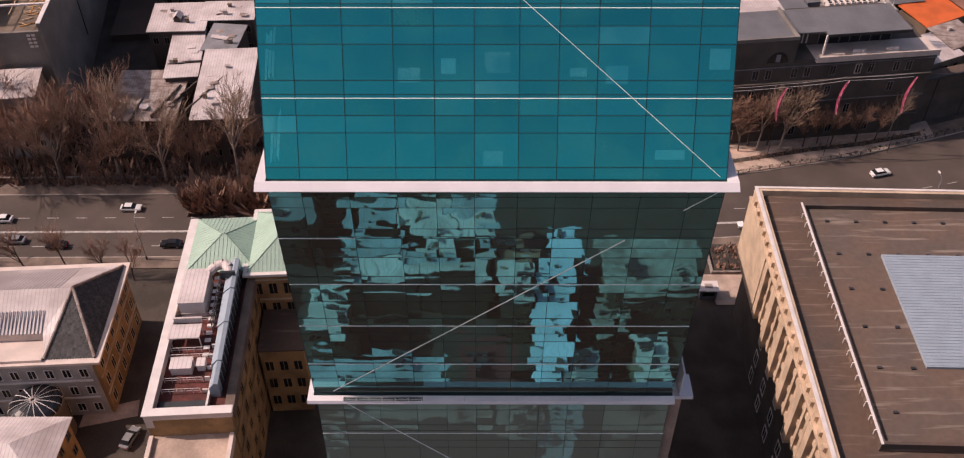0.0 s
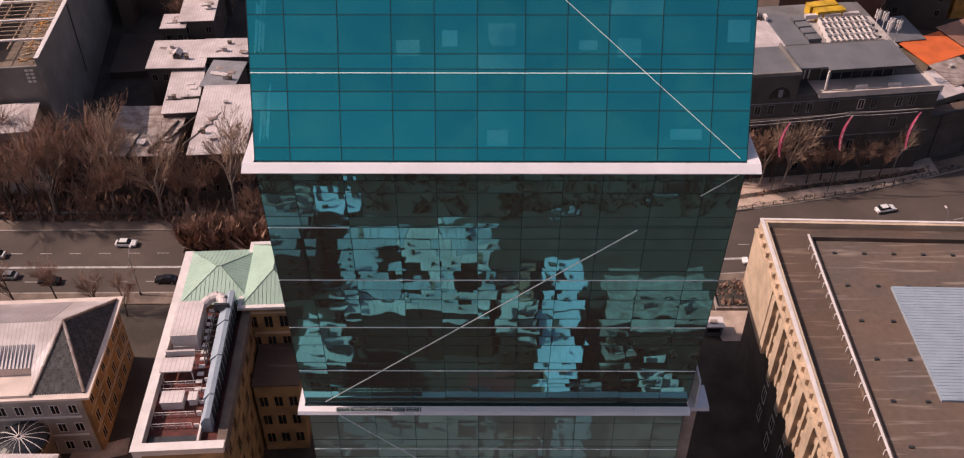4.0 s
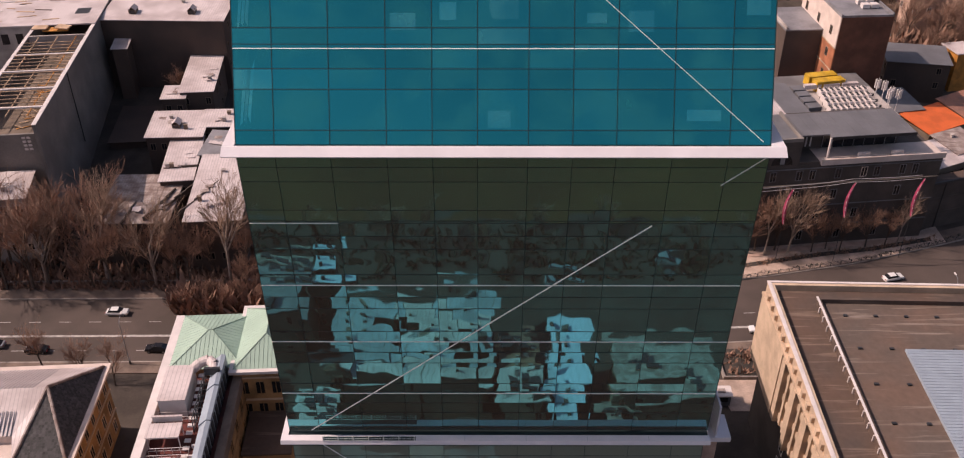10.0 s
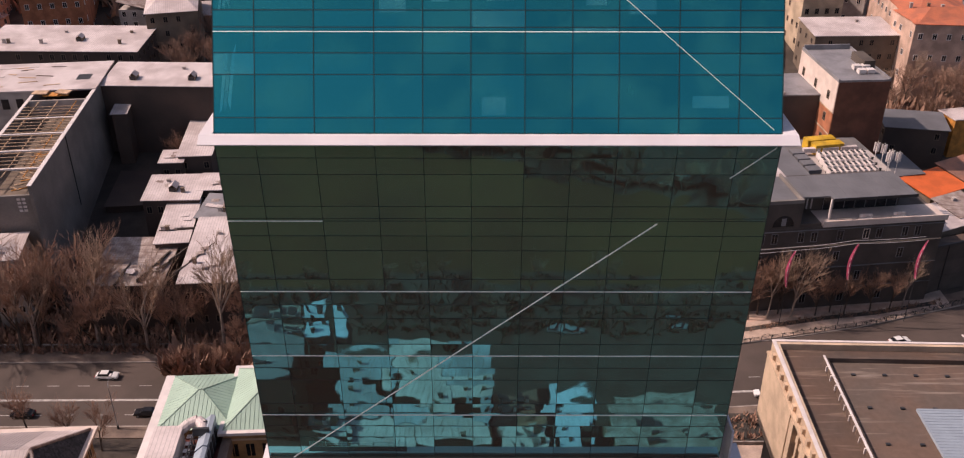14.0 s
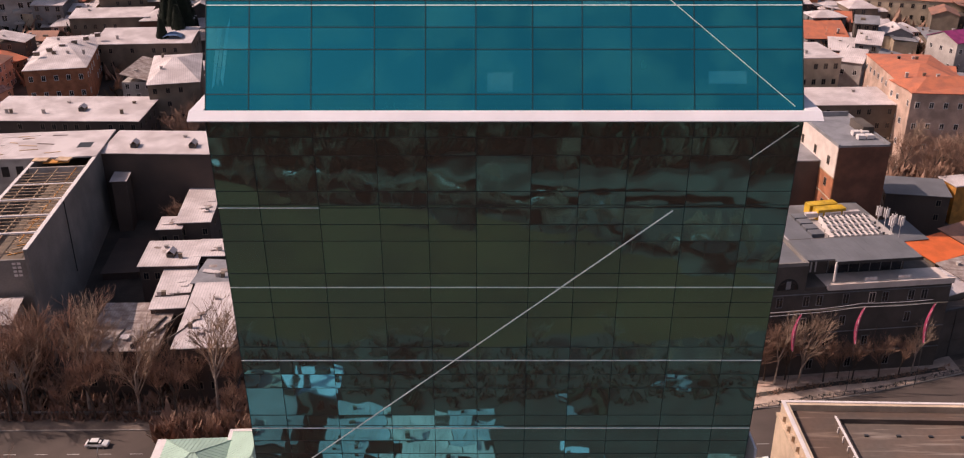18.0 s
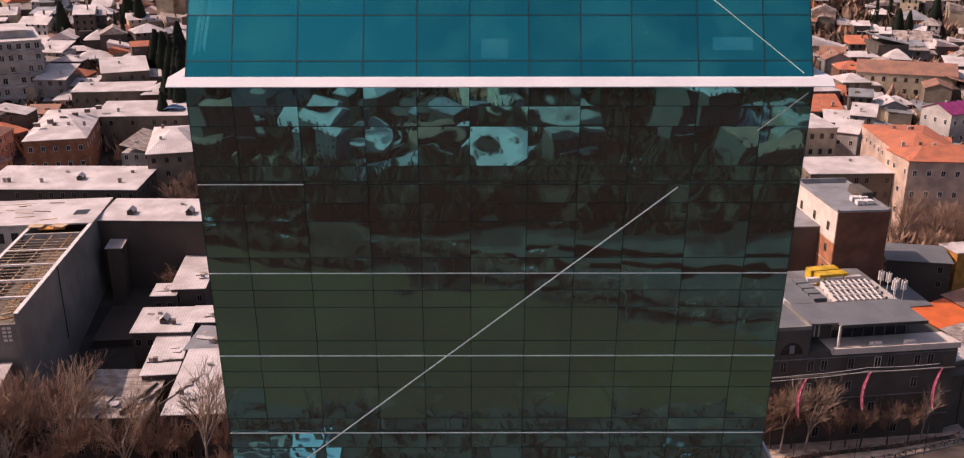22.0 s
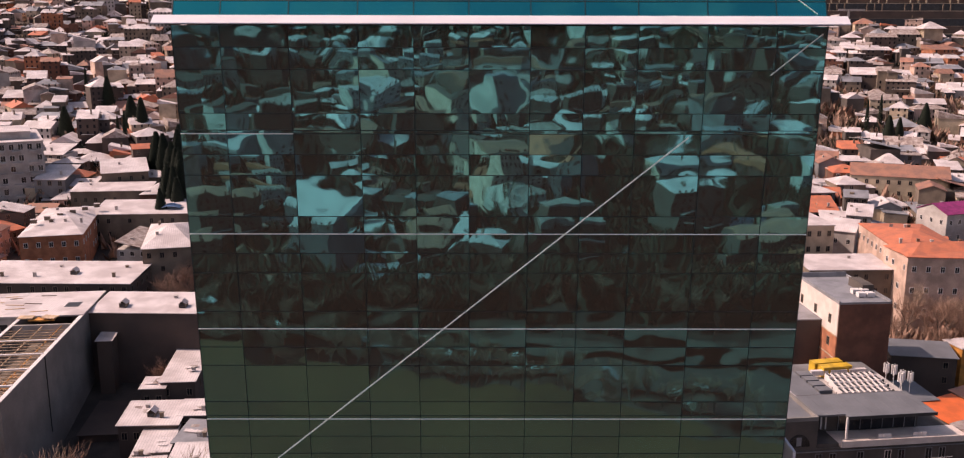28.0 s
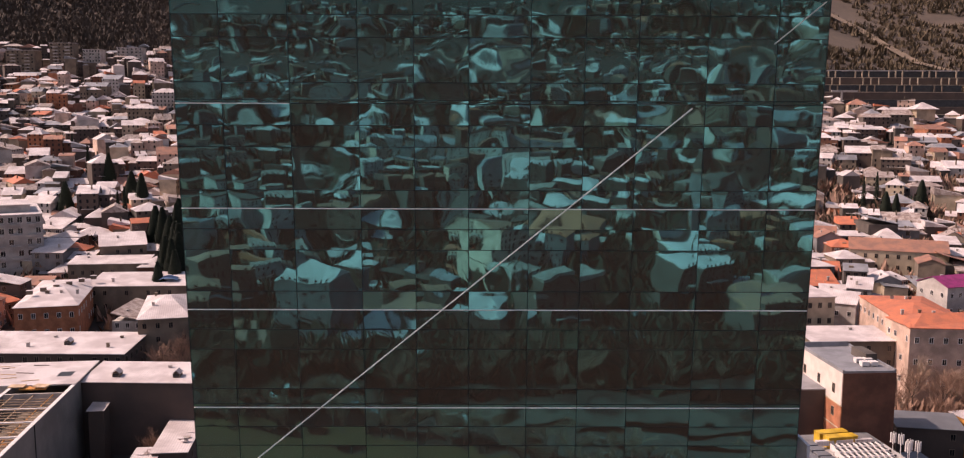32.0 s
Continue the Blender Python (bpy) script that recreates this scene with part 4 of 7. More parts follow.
    part("bent_duct", bm, "white_metal", e, "fat bent white ventilation duct")
    boxpart("dark_mouth", (1.4, 5.2, 25.6, 3.7, 5.6, 26.9), "dark_metal", e)
    # units, stairs and white canopies on the terrace
    for b in ((-4.4, 0.2, 22.4, -0.6, 7.4, 25.6), (-4.6, -2.6, 24.2, -0.5, -2.45, 25.2), (-4.9, -6.0, 24.4, -0.4, -3.4, 24.6), (-3.9, -11.2, 22.4, -0.9, -9.2, 23.9), (-0.2, -10.6, 22.4, 0.9, -9.2, 23.6)):
        u = boxpart("roof_unit", b, "white_trim", e, "white painted roof unit")
        boxpart("unit_cap", (b[0] - 0.1, b[1] - 0.1, b[5], b[3] + 0.1, b[4] + 0.1, b[5] + 0.12), "white_metal", u)
    for x in (-4.8, -0.5):
        for y in (-5.9, -3.6):
            boxpart("canopy_post", (x, y, 22.4, x + 0.12, y + 0.12, 24.4), "white_trim", e)
    for y in (-8.2, -6.9, -12.6, 0.0, -1.0, -14.6):
        for z in (23.0, 23.5):
            bm = bmesh.new()
            tube(bm, (-4.6, y, z), (0.9, y, z), 0.05, 0.05, 5)
            part("railing", bm, "white_trim", e)
        for k in range(6):
            bm = bmesh.new()
            tube(bm, (-4.6 + k * 1.1, y, 22.4), (-4.6 + k * 1.1, y, 23.5), 0.04, 0.04, 5)
            part("railing_post", bm, "white_trim", e)
    for k in range(12):
        boxpart("stair_tread", (0.0, -8 + k * 1.3, 22.5 + k * 0.16, 0.9, -7.3 + k * 1.3, 22.62 + k * 0.16), "white_trim", e)
    boxpart("low_bench", (-4.4, -17.4, 22.4, 2.0, -16.4, 23.0), "dark_metal", e)
    boxpart("low_wall", (2.1, -17.6, 22.4, 2.4, -13.0, 23.3), "white_trim", e)
    # window bays down the long side
    for k in range(9):
        for s in range(5):
            link("window", window_mesh(1.3, 2.2, "ochre_wall"), e, m=Matrix.Translation((w - 0.15, y0 + 3 + k * 4.2, 2 + s * 4.2)) @ Matrix.Rotation(math.pi / 2, 4, "Z"))
            link("window", window_mesh(1.3, 2.2, "ochre_wall"), e, m=Matrix.Translation((-w + 0.15, y0 + 3 + k * 4.2, 2 + s * 4.2)) @ Matrix.Rotation(-math.pi / 2, 4, "Z"))
    for z in (5.6, 14.2, 18.4):
        boxpart("string_course", (w - 0.15, y0 + 0.2, z, w + 0.05, y1, z + 0.35), "ochre_wall", e)
    return e


def pavilion():
    e = thing("ochre_pavilion", "ochre corner block with a pale green hipped roof", "building", pose(-34.6, 113, 0, 0, 0, 3.0))
    boxpart("wall", (-3.6, -7.2, -1, 6.0, 7.6, 24.0), "ochre_wall", e)
    boxpart("cornice", (-4.2, -7.8, 24.0, 6.6, 8.2, 24.5), "white_trim", e)
    hip_green(e, -3.6, -7.1, 6.0, 7.5, 24.5, 3.2, "y")
    for s in range(5):
        for k in range(4):
            w = link("window", window_mesh(1.25, 2.4, "ochre_wall"), e, m=Matrix.Translation((-2.3 + k * 2.4, -7.2, 1.6 + s * 4.5)))
        boxpart("string_course", (-3.75, -7.35, 4.7 + s * 4.5, 6.15, -7.2, 5.0 + s * 4.5), "limestone", e)
    boxpart("link_wing", (-2.0, -16.0, -1, 5.0, -7.204, 15.5), "ochre_wall", e)
    boxpart("link_roof", (-2.2, -16.2, 15.5, 5.2, -7.204, 15.8), "roof_felt", e)
    for s in range(3):
        for k in range(3):
            link("window", window_mesh(1.25, 2.2, "ochre_wall"), e, m=Matrix.Translation((-0.8 + k * 2.3, -16.0, 2.0 + s * 4.4)))
    return e


ochre_building()
pavilion()


# ---------------------------------------------------------------- old house with a dark shingle hip
def old_house():
    e = thing("old_mansion", "old ochre mansion with a pale seamed roof and dark shingle hip", "building", pose(-77.03, 106.1, 0, 0, 0, 3.4))
    x0, x1, y0, y1, H = -26.0, 14.0, -10.3, 10.6, 13.6
    boxpart("wall", (x0, y0, -1, x1, y1, H), "ochre_wall", e)
    boxpart("front_wall", (x0, y0 - 0.25, -1, x1 - 0.6, y0 - 0.004, H - 0.2), "white_wall", e, "grey stuccoed front")
    boxpart("cornice", (x0 - 0.5, y0 - 0.9, H, x1 + 1.15, y1 + 1.0, H + 0.5), "pale_stucco", e)
    apex = Vector((9.4, 0.8, H + 5.6))
    z = H + 0.5
    c = [Vector((x1 + 0.2, y0 + 0.2, z)), Vector((x1 + 0.2, y1 + 0.1, z)), Vector((x0, y1 + 0.1, z)), Vector((x0, y0 + 3.4, z))]
    a2, ridge0 = apex + Vector((-4.0, 0, 0)), Vector((x0, 0.8, H + 5.6))
    bm = bmesh.new()
    f0, g0, g1 = Vector((6.2, y0 + 0.2, z)), Vector((5.4, y0 + 4.3, z + 1.7)), Vector((x0, y0 + 4.3, z + 1.7))
    vs = {k: bm.verts.new(v) for k, v in dict(r0=c[0], r1=c[1], ap=apex, f0=f0, n=Vector((8.0, 9.0, z + 0.3))).items()}
    bm.faces.new((vs["r0"], vs["r1"], vs["ap"]))
    bm.faces.new((vs["f0"], vs["r0"], vs["ap"]))
    part("shingle_hip", bm, "shingle", e, "dark grey shingle hip")
    bm = bmesh.new()
    q = [bm.verts.new(p) for p in (c[1], c[2], ridge0, apex)]
    bm.faces.new(q)
    q = [bm.verts.new(p) for p in (g0, apex, ridge0, g1)]
    bm.faces.new(q)
    bm.faces.new([bm.verts.new(p) for p in (f0, apex, g0)])
    r = part("sheet_roof", bm, "white_metal", e, "pale standing-seam metal roof")
    bm = bmesh.new()
    for k in range(60):
        x = x0 + 0.6 * k
        if x > 7.4:
            break
        if x < 5.2:
            tube(bm, (x, y0 + 4.3, z + 1.75), (x, -2.6, z + 3.6), 0.09, 0.09, 4)
        tube(bm, (x, y1, z + 0.05), (x, 0.8, H + 5.65), 0.05, 0.05, 4)
    part("seams", bm, "steel", r)["kind"] = "stuff"
    for a in (f0, c[0], c[1]):
        bm = bmesh.new()
        tube(bm, a + Vector((0, 0, 0.12)), apex + Vector((0, 0, 0.12)), 0.26, 0.26, 6)
        part("hip_cap", bm, "stained_metal", r)
    # shingles as rows on the right-hand hip
    bm = bmesh.new()
    u = (c[1] - c[0])
    for a0, b0 in ((c[0], c[1]), (f0, c[0])):
        ed = (b0 - a0).normalized()
        nrm = (b0 - a0).cross(apex - a0).normalized()
        up = nrm.cross(ed)
        rows_ = 26
        for row in range(rows_):
            t = row / rows_
            a, b = a0.lerp(apex, t), b0.lerp(apex, t)
            n = max(1, int((b - a).length / 0.42))
            for k in range(n):
                q = a + ed * ((k + 0.5 * (row % 2)) * (b - a).length / n) + nrm * 0.02
                w_, h_ = 0.19, 0.36
                vs4 = [bm.verts.new(q - ed * w_ + nrm * 0.05), bm.verts.new(q - up * 0.12 + nrm * 0.07), bm.verts.new(q + ed * w_ + nrm * 0.05), bm.verts.new(q + ed * w_ + up * h_), bm.verts.new(q - ed * w_ + up * h_)]
                bm.faces.new(vs4)
    part("shingles", bm, "shingle", r)["kind"] = "stuff"
    boxpart("attic_wall", (x0, y0 + 4.32, z, 5.4, y0 + 4.8, z + 1.66), "pale_stucco", e)
    boxpart("front_deck", (x0, y0 + 0.3, z, 5.9, y0 + 4.31, z + 0.1), "pale_stucco", e)
    # raised dark box whose colour stands in for a shaded recess
    boxpart("sunken_terrace", (x0, y0 + 1.4, z + 0.1, -3.4, y0 + 4.3, z + 0.9), "dark_metal", e, "dark sunken roof terrace")
    boxpart("terrace_wall", (x0, y0 - 0.3, z, 6.0, y0 + 0.296, z + 0.5), "pale_stucco", e)
    for s in range(3):
        for k in range(14):
            w = link("window", window_mesh(1.2, 1.9), e, m=Matrix.Translation((x0 + 2 + k * 2.75, y0 - 0.25, 1.2 + s * 4.4)))
    for s in range(3):
        for k in range(6):
            link("window", window_mesh(1.3, 2.3, "limestone"), e, m=Matrix.Translation((x1, y0 + 2 + k * 3.4, 1.2 + s * 4.3)) @ Matrix.Rotation(math.pi / 2, 4, "Z"))
    for zz in (4.6, 9.0):
        boxpart("string_course", (x0, y0 - 0.5, zz, x1 - 1.3, y0 - 0.254, zz + 0.3), "white_trim", e)
        boxpart("string_course", (x1, y0, zz, x1 + 0.18, y1, zz + 0.3), "limestone", e)


old_house()


# ---------------------------------------------------------------- grey building with a roof terrace across the avenue
def grey_building():
    e = thing("grey_building", "grey office building with slate-grey metal roof and terrace", "building", pose(80, 178, 0, 0, 0, 7.0))
    boxpart("wall", (-27, -3.5, -1, 18.5, 10.8, 20.6), "dark_render", e)
    boxpart("terrace", (-9.0, -3.8, 20.6, 18.8, 3.0, 21.0), "pale_stucco", e, "pale terrace deck")
    boxpart("upper_wall", (-13.0, 3.0, 20.6, 11.0, 10.8, 25.7), "dark_render", e)
    boxpart("recess_wall", (-13.8, -3.3, 20.6, -9.3, 2.99, 21.4), "dark_render", e)
    bm = bmesh.new()
    prism(bm, [(-13.2, -0.2), (-6.7, -0.2), (-6.7, -1.6), (12.0, -1.6), (12.0, 9.7), (-13.2, 9.7)], 25.7, 26.1)
    part("roof", bm, "slate_metal", e, "slate-grey metal roof sheet")
    boxpart("roof_edge", (-6.75, -1.75, 25.5, 12.1, -1.604, 26.15), "dark_metal", e)
    for k in range(11):
        boxpart("roof_seam", (-12.4 + k * 2.3, 0, 26.1, -12.34 + k * 2.3, 9.6, 26.14), "slate_metal", e)
    boxpart("side_block", (-29, -3.45, 20.6, -14.0, 9.0, 26.5), "dark_render", e)
    for b in ((-29, -3.45, 26.5, -14, -3.0, 27.3), (-14.45, -2.996, 26.5, -14, 9.0, 27.3)):
        boxpart("parapet", b, "block", e)
    boxpart("side_roof", (-28.9, -2.9, 26.5, -14.5, 8.9, 26.62), "slate_metal", e)
    bm = bmesh.new()
    arc = [(-17.8 + 2.3 * math.cos(a), 21.2 + 2.6 * math.sin(a)) for a in (math.pi * k / 10 for k in range(11))]
    top = [bm.verts.new((x, -3.56, z)) for x, z in arc]
    low = [bm.verts.new((x, -3.44, z)) for x, z in arc]
    bm.faces.new(top[::-1])
    for a in range(10):
        bm.faces.new((top[a], top[a + 1], low[a + 1], low[a]))
    part("arched_window", bm, "dark_glass", e, "dark arched upper window")
    boxpart("arch_light", (-18.3, -3.62, 21.4, -17.3, -3.564, 23.2), "grey_metal", e)
    boxpart("glazing", (-6.5, 2.8, 21.1, 10.5, 2.996, 25.4), "dark_glass", e)
    for k in range(8):
        boxpart("glazing_post", (-6.5 + k * 2.4, 2.7, 21.0, -6.38 + k * 2.4, 2.8, 25.6), "grey_metal", e)
    for k in range(3):
        boxpart("white_frame", (-11.2 + k * 1.0, 2.84, 21.6, -10.9 + k * 1.0, 2.996, 25.0), "white_trim", e)
    boxpart("white_post", (-6.9, -1.4, 21.0, -6.55, -1.0, 25.7), "white_trim", e)
    boxpart("terrace_parapet", (-9.0, -3.8, 21.0, 18.8, -3.5, 21.9), "pale_stucco", e)
    boxpart("terrace_rail", (-9.0, -3.7, 22.3, 12.0, -3.62, 22.38), "steel", e)
    for x in (1.0, 8.5):
        bm = bmesh.new()
        box(bm, x - 1.5, -2.9, 21.0, x + 1.5, -1.9, 21.5)
        for k in range(3):
            box(bm, x - 1.4 + k * 0.95, -2.2, 21.5, x - 0.5 + k * 0.95, -1.8, 22.3)
        bmesh.ops.bevel(bm, geom=bm.edges[:], offset=0.1, segments=2, affect="EDGES")
        part("terrace_sofa", bm, "white_trim", e)
    # windows with pale frames between the storey cornices
    for z in (5.2, 10.4, 16.0, 19.9):
        boxpart("cornice", (-29, -3.75, z, 18.5, -3.5, z + 0.16), "limestone" if z == 16.0 else "grey_wall", e)
    for s in range(4):
        for k in range(15):
            if (k * 7 + s * 3) % 11 < (7 if s == 3 else 3):
                link("window", window_mesh(1.2, 2.2, "grey_wall" if (k + s) % 6 else "pale_stucco"), e, m=Matrix.Translation((-25 + k * 2.9, -3.5, 1.6 + s * 5.2)))
    # plant deck behind the roof
    boxpart("plant_deck", (-12, 10.9, -1, 15.5, 34, 23.4), "grey_wall", e)
    boxpart("deck_sheet", (-2.4, 11.2, 23.4, 15.2, 26, 23.5), "white_wall", e)
    for i in range(4):
        for k in range(9):
            bm = bmesh.new()
            x, y = -0.6 + k * 1.32 + i * 0.5, 12.6 + i * 2.9
            box(bm, x, y, 23.7, x + 0.85, y + 2.1, 25.2)
            u = part("condenser_unit", bm, "white_trim", e)
            boxpart("fan_grille", (x + 0.1, y + 0.2, 25.2, x + 0.7, y + 0.95, 25.26), "dark_metal", u)
            boxpart("fan_grille", (x + 0.1, y + 1.15, 25.2, x + 0.7, y + 1.9, 25.26), "dark_metal", u)
        boxpart("unit_rail", (-0.9 + i * 0.5, 12.2 + i * 2.9, 23.5, 12.4 + i * 0.5, 12.45 + i * 2.9, 24.1), "dark_metal", e)
    for k in range(3):
        boxpart("duct", (-1.6 + k * 4.6, 24.6, 24.2, 2.4 + k * 4.6, 25.6, 25.3), "white_metal", e)
    for k in range(4):
        boxpart("dark_duct", (-5.6, 13.0 + k * 3.0, 23.4, -2.6, 15.4 + k * 3.0, 25.6), "slate_metal", e)
    for k in range(5):
        bm = bmesh.new()
        x, y = 12.8 + (k % 3) * 1.1, 13.0 + (k // 3) * 4.5 + (k % 2) * 1.2
        tube(bm, (x, y, 23.4), (x, y, 29.2), 0.09, 0.07, 6)
        for a in range(3):
            box(bm, x - 0.16 + 0.5 * math.cos(a * 2.1), y - 0.12 + 0.5 * math.sin(a * 2.1), 26.6, x + 0.16 + 0.5 * math.cos(a * 2.1), y + 0.12 + 0.5 * math.sin(a * 2.1), 28.8)
        part("antenna_mast", bm, "white_trim", e)
    boxpart("pale_terrace", (-29, 9.01, 20, -12.2, 26, 25.6), "white_wall", e)
    boxpart("pale_terrace_roof", (-29.2, 9.1, 25.6, -12.1, 26.2, 25.8), "white_metal", e)
    boxpart("dark_flat_roof", (-12.05, 9.9, 24.2, -6.2, 26, 25.6), "slate_metal", e)
    for k in range(5):
        boxpart("roof_rack", (-17 + k * 1.1, 24 - k * 0.5, 25.8, -16.5 + k * 1.1, 25.6 - k * 0.5, 27.0), "dark_metal" if k % 2 else "white_trim", e)


grey_building()


# made-up block: its dark front fills a gap that only lies in shade
def shade_gap_block():
    e = thing("side_block", "made-up dark block filling a shaded gap behind a railing", "building", pose(99.4, 179.0, 0, 0, 0, 18))
    boxpart("wall", (0, 0, -1, 27, 3.4, 12.0), "dark_render", e)
    boxpart("parapet", (-0.0, -0.12, 12.0, 27.1, 0.3, 12.5), "dark_metal", e)
    boxpart("roof", (0, 0.304, 12.0, 27, 3.4, 12.1), "roof_felt", e)
    for z in (4.2, 8.1):
        boxpart("string_course", (0, -0.1, z, 27, -0.002, z + 0.25), "dark_render", e)
    for x in (4.0, 13.5, 22.0):
        boxpart("drainpipe", (x, -0.14, 0.0, x + 0.12, -0.02, 12.0), "dark_metal", e)


shade_gap_block()
for dx, dy in ((0, 0), (-1.0, 2.9)):
    e = thing("yellow_container", "yellow metal site container on a plant deck", "container", pose(81.5 + dx, 204.5 + dy, 23.4, 0, 0, 12))
    bm = bmesh.new()
    box(bm, -3.6, -1.2, 0, 3.6, 1.2, 2.5)
    part("shell", bm, "yellow", e)
    for k in range(18):
        boxpart("rib", (-3.5 + k * 0.4, -1.26, 0.1, -3.35 + k * 0.4, -1.2, 2.4), "yellow", e)
    boxpart("roof_sheet", (-3.65, -1.25, 2.5, 3.65, 1.25, 2.56), "yellow", e)


# ---------------------------------------------------------------- brick block
def brick_block():
    e = thing("brick_block", "red brick apartment block with a pale upper storey and grey roof", "building", pose(91, 226.5, 8, 0, 0, 4))
    x0, x1, y0, y1, H = -7.0, 5.9, -12.4, 11.5, 29.5
    boxpart("wall", (x0, y0, -6, x1, y1, 21.5), "red_brick", e)
    boxpart("upper_wall", (x0, y0, 21.504, x1, y1, H), "pale_stucco", e, "pale rendered upper storey")
    # the end wall's shade is coloured in with the darker brick
    boxpart("dark_front", (x0 + 0.2, y0 - 0.15, 12.004, x1, y0 - 0.004, H), "rust_brick", e, "brick end wall with shade put into its red-brown")
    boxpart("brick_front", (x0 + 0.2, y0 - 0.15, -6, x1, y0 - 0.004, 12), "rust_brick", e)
    boxpart("stair_head", (2.6, -4.0, H + 0.15, 5.4, 3.5, H + 2.2), "dark_render", e)
    boxpart("roof", (x0 + 0.4, y0 + 0.4, H, x1 - 0.4, y1 - 0.4, H + 0.15), "grey_metal", e)
    for b in ((x0, y0, H, x0 + 0.4, y1, H + 0.8), (x1 - 0.4, y0, H, x1, y1, H + 0.8), (x0 + 0.404, y0, H, x1 - 0.404, y0 + 0.4, H + 0.5), (x0 + 0.404, y1 - 0.4, H, x1 - 0.404, y1, H + 1.4)):
        boxpart("parapet", b, "grey_metal", e)
    for k in range(4):
        bm = bmesh.new()
        x, y = 0.8 + (k % 2) * 2.2, -7 + (k // 2) * 3.0
        box(bm, x - 0.9, y - 0.8, H + 0.4, x + 0.9, y + 0.8, H + 1.3)
        for s in (-0.7, 0.7):
            box(bm, x + s - 0.1, y - 0.7, H + 0.15, x + s + 0.1, y + 0.7, H + 0.4)
        part("roof_unit", bm, "white_trim", e)
    for s in range(5):
        for k in range(3):
            link("window", window_mesh(1.2, 2.0, "brown_wall"), e, m=Matrix.Translation((x0, y1 - 3.4 - k * 8.2, 1.5 + s * 5.6)) @ Matrix.Rotation(-math.pi / 2, 4, "Z"))
    for s in range(4):
        boxpart("floor_line", (x0 - 0.1, y0, 4.7 + s * 5.6, x0, y1, 5.0 + s * 5.6), "cream_wall", e)
    # wing in dark brick, which stands in for its shaded front
    boxpart("wing", (-16.4, -4, -6, -7.1, 11, 23.0), "dark_brick", e)
    boxpart("wing_roof", (-16.6, -4.2, 23.0, -7.004, 11.2, 23.3), "grey_metal", e)
    boxpart("wing_parapet", (-16.4, -4, 23.3, -16.0, 11, 24.0), "white_wall", e)


brick_block()


